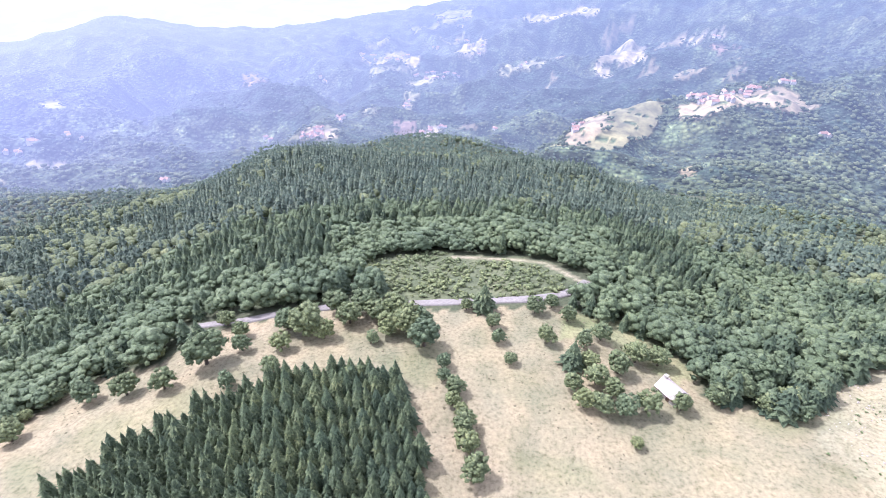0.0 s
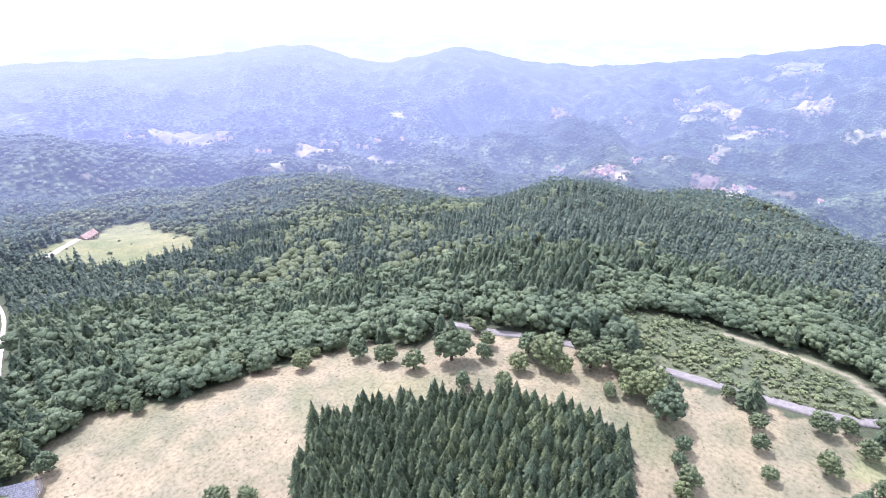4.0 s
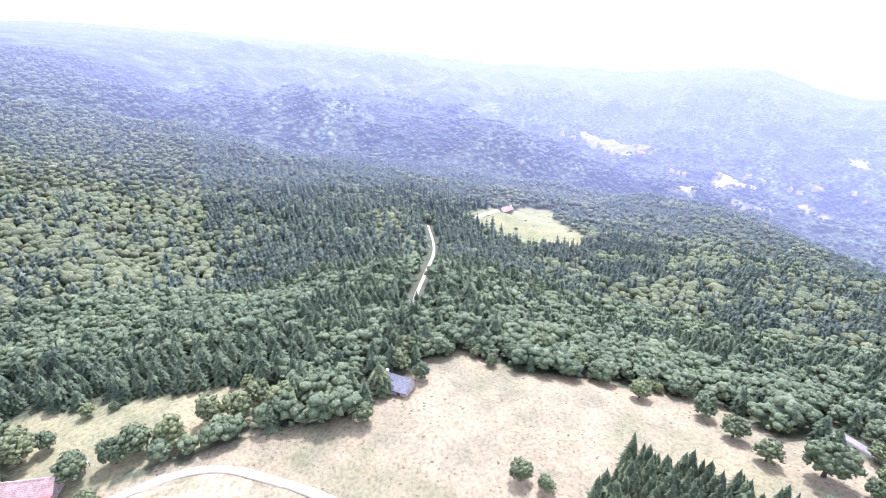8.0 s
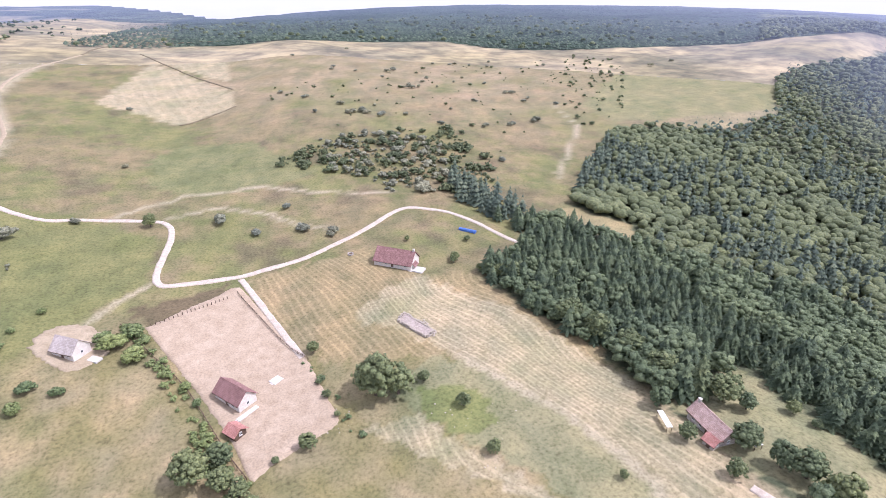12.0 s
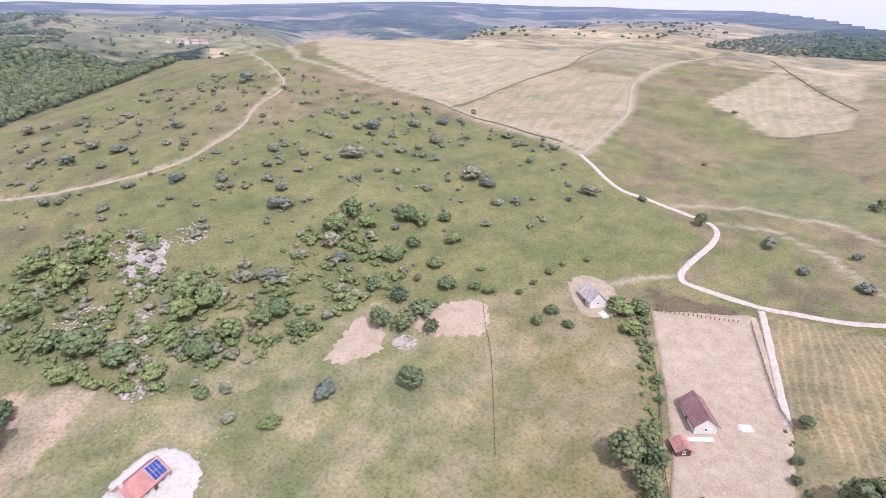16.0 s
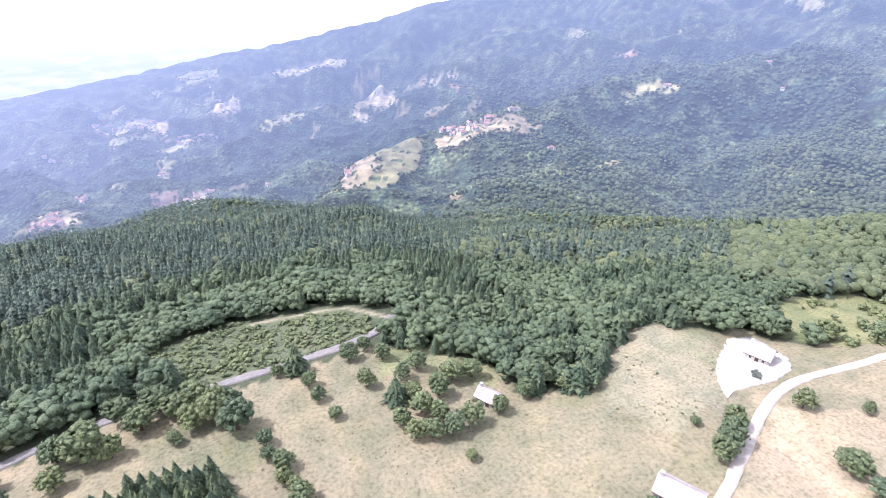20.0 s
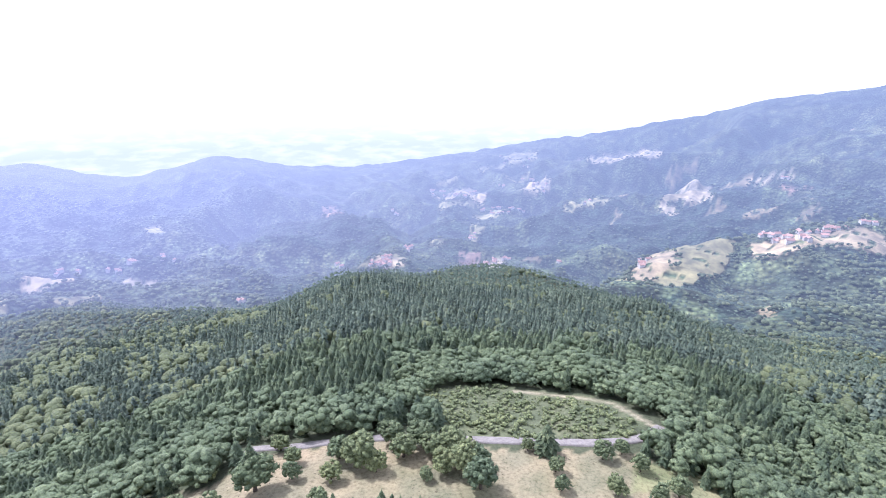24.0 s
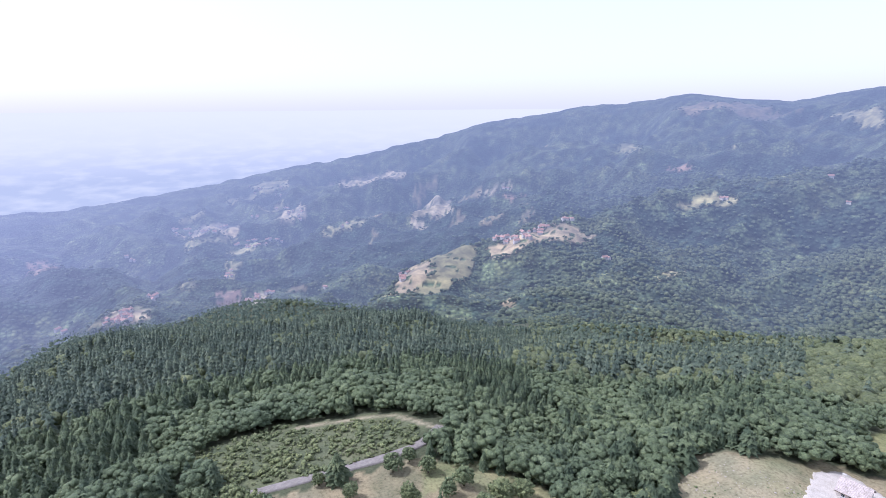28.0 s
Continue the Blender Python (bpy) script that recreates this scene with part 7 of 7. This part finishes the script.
low_growth("weeds", ROUGH_GROUND, 2.6, 0.2, 0.9, 337, shrub_mat, "tufts of weeds on rough stony ground", 0.5, 8)
low_growth("valley_bushes", VALLEY_FIELD, 12.0, 1.0, 5.0, 339, mid_leaf_mat, "scattered bushes on a clearing in the wooded valley", 0.42)
HILL_TOP = [(345, -43), (406, -127), (413, -230), (404, -312), (263, -334), (143, -326), (81, -237), (121, -170), (173, -125), (260, -77)]
low_growth("scrub_pines", HILL_TOP, 7.6, 1.4, 4.6, 351, pine_mat, "scattered low grey-green pines over the hill pasture", 0.46)
GREEN_SCRUB = [(-70, -395), (-131, -393), (-151, -349), (-132, -298), (-107, -261), (-76, -290), (-62, -333)]
low_growth("scrub_pines", GREEN_SCRUB, 5.0, 2.0, 6.0, 341, pine_mat, "thin grey-green scrub beside the pasture track", 0.55)



def tussocks(name, poly, count, seed, label):
    """Dark dry tussocks of grass, a few blades each."""
    rng = np.random.RandomState(seed)
    a, d = rng.uniform(0, 6.28, count), 200 * np.sqrt(rng.uniform(0.06, 1, count))
    x, y = d * np.cos(a), d * np.sin(a)
    ok = inside(x, y, poly) & (x < 70) & (y > -60) & (waves(x, y, 30, seed) + 0.7 * waves(x, y, 9, seed + 1) > rng.uniform(-0.2, 1.1, count)) & ~inside(x, y, YARD) & ~inside(x, y, MOWN_SOUTH)
    x, y = x[ok], y[ok]
    form = conifer_form(2, 4, seed, 0.6)
    rows = np.column_stack([x, y, rng.uniform(0.25, 0.6, len(x)), rng.uniform(0.9, 1.4, len(x)), rng.uniform(0, 6.28, len(x))])
    return tagged(scatter(name, [form, conifer_form(2, 3, seed + 1, 0.7)], rows, tussock_mat, label), "", "grass")


tussock_mat = mottled("dry_tussock", (0.085, 0.075, 0.042), (0.17, 0.145, 0.085), 2.0, bump=0)
tussocks("grass_tussocks", OPEN_LAND, 16000, 401, "brown dry grass tussocks dotted over the meadow")


def stone_form(seed):
    rng = np.random.RandomState(seed)
    bm = bmesh.new()
    bmesh.ops.create_icosphere(bm, subdivisions=1, radius=0.5)
    for v in bm.verts:
        v.co *= rng.uniform(0.75, 1.25)
        v.co.z *= 0.7
    v = np.array([q.co[:] for q in bm.verts]) + (0, 0, 0.25)
    f = np.array([[q.index for q in t.verts] for t in bm.faces])
    bm.free()
    return v, f


rubble_mat = mottled("stony_floor", (0.24, 0.19, 0.16), (0.42, 0.36, 0.32), 0.8, bump=0.8, relief=0.1)
limestone = mottled("pale_field_stone", (0.3, 0.26, 0.21), (0.44, 0.39, 0.325), 1.2)


def stones(name, spots_, seed, label, low=0.3, high=1.1):
    """Stones lying about each spot: rows of x, y, spread, count."""
    rng = np.random.RandomState(seed)
    rows = []
    for x, y, spread, count in spots_:
        a, d = rng.uniform(0, 6.28, count), spread * np.sqrt(rng.uniform(0, 1, count))
        rows.append(np.column_stack([x + d * np.cos(a), y + d * np.sin(a), rng.uniform(low, high, count) * rng.uniform(0.5, 1, count), rng.uniform(0.9, 1.6, count), rng.uniform(0, 6.28, count)]))
    return tagged(scatter(name, [stone_form(seed + k) for k in range(4)], np.concatenate(rows), limestone, label), "", "stones")


stones("scree", [(213, -92, 8, 230), (202, -85, 7, 170), (210, -109, 9, 110), (193, -56, 10, 150), (296, -15, 6, 90), (330, -2, 5, 40), (222, -84, 9, 60), (190, -76, 5, 60), (179, -70, 4, 60), (168, -64, 3.5, 60), (157, -57, 4, 60), (148, -51, 5, 90)], 501, "pale broken limestone scree on the green slope", 0.3, 1.7)
stones("rubble_heap", [(97.1, -115.5, 3.6, 150), (99.0, -113.5, 2.0, 70)], 511, "heap of pale stone rubble beside bare earth", 0.5, 1.4)
stones("ruin_stones", [(-54, -151, 4.0, 90), (-51.5, -156.5, 2.4, 60), (-57.0, -144.5, 2.2, 70)], 521, "tumbled pale stones of a ruined building in the mown field", 0.3, 0.9)


# the ruin in the mown field: what is left of four rubble walls round a stony floor
RUIN = [(-48.6, -155.2), (-52.6, -159.2), (-58.6, -144.8), (-54.4, -142.6)]
ruin_z = ground_z(-53.6, -150.5)
ruin = thing("ruin", pose(-53.6, -150.5, ruin_z), "low tumbled stone walls of a roofless ruin", "ruin")
rrng = random.Random(77)
rb = bmesh.new()
for (ax, ay), (bx, by) in zip(RUIN, RUIN[1:] + RUIN[:1]):
    run = math.hypot(bx - ax, by - ay)
    way = math.degrees(math.atan2(by - ay, bx - ax))
    for k in range(int(run / 0.55)):
        t = (k + 0.5) * 0.55 / run
        x, y = ax + (bx - ax) * t, ay + (by - ay) * t
        course = rrng.choice((1, 1, 2, 2, 3)) if by < -150 or run < 6 else rrng.choice((1, 1, 2))
        for c in range(course):
            part("stone_block", box(bmesh.new(), -0.3, -0.35, -0.2, 0.3, 0.35, 0.26, 0.05), limestone, ruin).matrix_basis = pose(x + 53.6 + rrng.uniform(-0.1, 0.1), y + 150.5 + rrng.uniform(-0.1, 0.1), ground_z(x, y) - ruin_z + 0.1 + c * 0.42, rrng.uniform(-6, 6), rrng.uniform(-6, 6), way + rrng.uniform(-14, 14))
n = 7
grid = [[rb.verts.new((a_[0] + (b_[0] - a_[0]) * j / n + 53.6, a_[1] + (b_[1] - a_[1]) * j / n + 150.5, 0)) for j in range(n + 1)] for a_, b_ in [((RUIN[0][0] + (RUIN[3][0] - RUIN[0][0]) * i / n, RUIN[0][1] + (RUIN[3][1] - RUIN[0][1]) * i / n), (RUIN[1][0] + (RUIN[2][0] - RUIN[1][0]) * i / n, RUIN[1][1] + (RUIN[2][1] - RUIN[1][1]) * i / n)) for i in range(n + 1)]]
for row in grid:
    for v in row:
        v.co.z = ground_z(v.co.x - 53.6, v.co.y - 150.5) - ruin_z + 0.12 + rrng.uniform(0, 0.14)
for i in range(n):
    for j in range(n):
        rb.faces.new((grid[i][j], grid[i + 1][j], grid[i + 1][j + 1], grid[i][j + 1]))
bmesh.ops.recalc_face_normals(rb, faces=rb.faces)
part("rubble_floor", rb, rubble_mat, ruin)
stones("yard_stones", [(-6, -150, 6, 80), (-1, -133, 8, 110), (-12, -120, 10, 60)], 531, "loose pale stones on the bare gravel yard", 0.15, 0.5)
stones("field_stones", [(105, -35, 16, 170), (131, -42, 9, 110), (125, -55, 16, 110), (-47, -106, 8, 12), (-55, -95, 12, 12), (118, 92, 20, 330), (196, 54, 13, 260), (130, 30, 40, 120)], 541, "pale stones scattered in the dry grass", 0.15, 0.5)

# well, covered stack and poles
well = thing("well", pose(-45.4, -210.5, ground_z(-45.4, -210.5)), "round stone well ring in the dry meadow", "well")
wb = bmesh.new()
for k in range(16):
    a = 6.283 * k / 16
    m4 = Matrix.Rotation(a, 4, "Z") @ Matrix.Translation((1.1, 0, 0.2))
    made = bmesh.ops.create_cube(wb, size=1.0)["verts"]
    bmesh.ops.transform(wb, verts=made, matrix=m4 @ Matrix.Diagonal((0.35, 0.42, 0.9, 1)))
part("ring", wb, stone_wall, well)
wc = bmesh.new()
bmesh.ops.create_cone(wc, cap_ends=True, segments=16, radius1=0.98, radius2=0.95, depth=0.1)
bmesh.ops.translate(wc, verts=wc.verts, vec=(0, 0, 0.3))
part("cover", wc, timber, well)

stack_z = ground_z(-105.3, -216.2)
stack = thing("covered_stack", pose(-105.3, -216.2, stack_z, 0, 0, 130), "long low stack under a bright blue tarpaulin", "stack")
tb = bmesh.new()
prism(tb, [(-0.9, 0.15), (-0.85, 0.9), (-0.45, 1.35), (0.1, 1.45), (0.55, 1.25), (0.9, 0.8), (0.95, 0.15)], -4.4, 4.4)
bmesh.ops.subdivide_edges(tb, edges=[e for e in tb.edges if abs(e.verts[0].co.x - e.verts[1].co.x) > 1], cuts=12)
for v in tb.verts:
    v.co.z += 0.09 * math.sin(v.co.x * 3.1 + v.co.y * 2)
    v.co.y += 0.06 * math.sin(v.co.x * 4.7)
part("tarpaulin", tb, blue_tarp, stack)
for k in range(7):
    part("log_row", box(bmesh.new(), -4.3 + k * 1.25, -0.8, -0.5, -3.2 + k * 1.25, 0.8, 0.16, 0.04), timber, stack)


# fences and hedges round the yard
def fence(line, gap, label, rails=(0.55, 1.05), thick=0.09):
    """Timber posts with two rails between them, along a line on the land."""
    pts = smooth_line(line, gap)
    top = thing("fence", pose(pts[0][0], pts[0][1], ground_z(*pts[0])), label, "fence", "fences round the yard")
    x0, y0 = pts[0]
    z0 = ground_z(x0, y0)
    for k, (x, y) in enumerate(pts):
        z = ground_z(x, y) - z0
        part("post", box(bmesh.new(), x - x0 - thick, y - y0 - thick, z - 0.5, x - x0 + thick, y - y0 + thick, z + 1.25), timber, top)
        if k + 1 < len(pts):
            xb, yb = pts[k + 1]
            zb = ground_z(xb, yb) - z0
            for up in rails:
                bm = bmesh.new()
                a, b = Vector((x - x0, y - y0, z + up)), Vector((xb - x0, yb - y0, zb + up))
                box(bm, 0, -0.05, -0.06, (b - a).length, 0.05, 0.06)
                bmesh.ops.transform(bm, verts=bm.verts, matrix=Matrix.Translation(a) @ (b - a).to_track_quat("X", "Z").to_matrix().to_4x4())
                part("rail", bm, timber, top)
    return top


fence(HEDGE_FENCE, 3.0, "weathered timber fence along the bare gravel yard")
fence(PLOT_FENCE, 1.5, "row of timber posts along a brown heath plot", (), 0.11)
fence(FIELD_FENCE, 1.7, "row of thin dark fence posts between two rough meadows", (), 0.08)
fence([(3, -197), (-9, -160), (-15, -148)], 3.0, "weathered timber fence beside the yard entrance")
low_growth("hedge", [(40, -186), (43, -184), (26, -146), (17, -112), (12, -100), (8, -104), (14, -120), (22, -146), (34, -178)], 1.7, 1.0, 3.2, 361, shrub_mat, "ragged green hedge along the yard fence", 0.85)
low_growth("hedge", [(-15, -150), (-12, -150), (-17, -128), (-20, -108), (-23, -108), (-20, -130)], 2.2, 0.8, 1.8, 371, shrub_mat, "row of small garden bushes along the yard", 0.6)


# lone bushes on the far pale ridge and on the hill across the valley
frng = np.random.RandomState(91)
fa, fr = np.radians(np.concatenate([frng.uniform(-171, -146, 330), frng.uniform(-127, -104, 260)])), np.concatenate([frng.uniform(860, 1500, 330), frng.uniform(1000, 1480, 260)])
fx, fy = -fr * np.sin(fa), fr * np.cos(fa)
keep_ = waves(fx, fy, 150, 92) > -0.1
tagged(scatter("far_bushes", [leafy_form(4, 4, 95 + k, tall=0.8, size=0.12) for k in range(3)], np.column_stack([fx, fy, frng.uniform(3, 7, len(fx)), frng.uniform(1.0, 1.6, len(fx)), frng.uniform(0, 6.28, len(fx))])[keep_], far_leaf_mat, "scattered dark bushes on the far pale pasture ridge"), "", "shrubs")

# hedge trees round the valley fields
hx_, hy_ = [], []
for poly, _ in FAR_FIELDS:
    for (ax, ay), (bx, by) in zip(poly, poly[1:] + poly[:1]):
        n_ = max(1, int(math.hypot(bx - ax, by - ay) / 13))
        k_ = (np.arange(n_) + frng.uniform(0, 1, n_)) / n_
        keep_ = frng.rand(n_) < 0.7
        hx_.append((ax + (bx - ax) * k_ + frng.normal(0, 5, n_))[keep_])
        hy_.append((ay + (by - ay) * k_ + frng.normal(0, 5, n_))[keep_])
hx_, hy_ = np.concatenate(hx_), np.concatenate(hy_)
tagged(scatter("hedge_trees", [leafy_form(3, 4, 195 + k, tall=0.9, size=0.12) for k in range(4)], np.column_stack([hx_, hy_, frng.uniform(6, 12, len(hx_)), frng.uniform(1.0, 1.5, len(hx_)), frng.uniform(0, 6.28, len(hx_))]), far_leaf_mat, "dark hedge trees round the small valley fields"), "", "hedge")
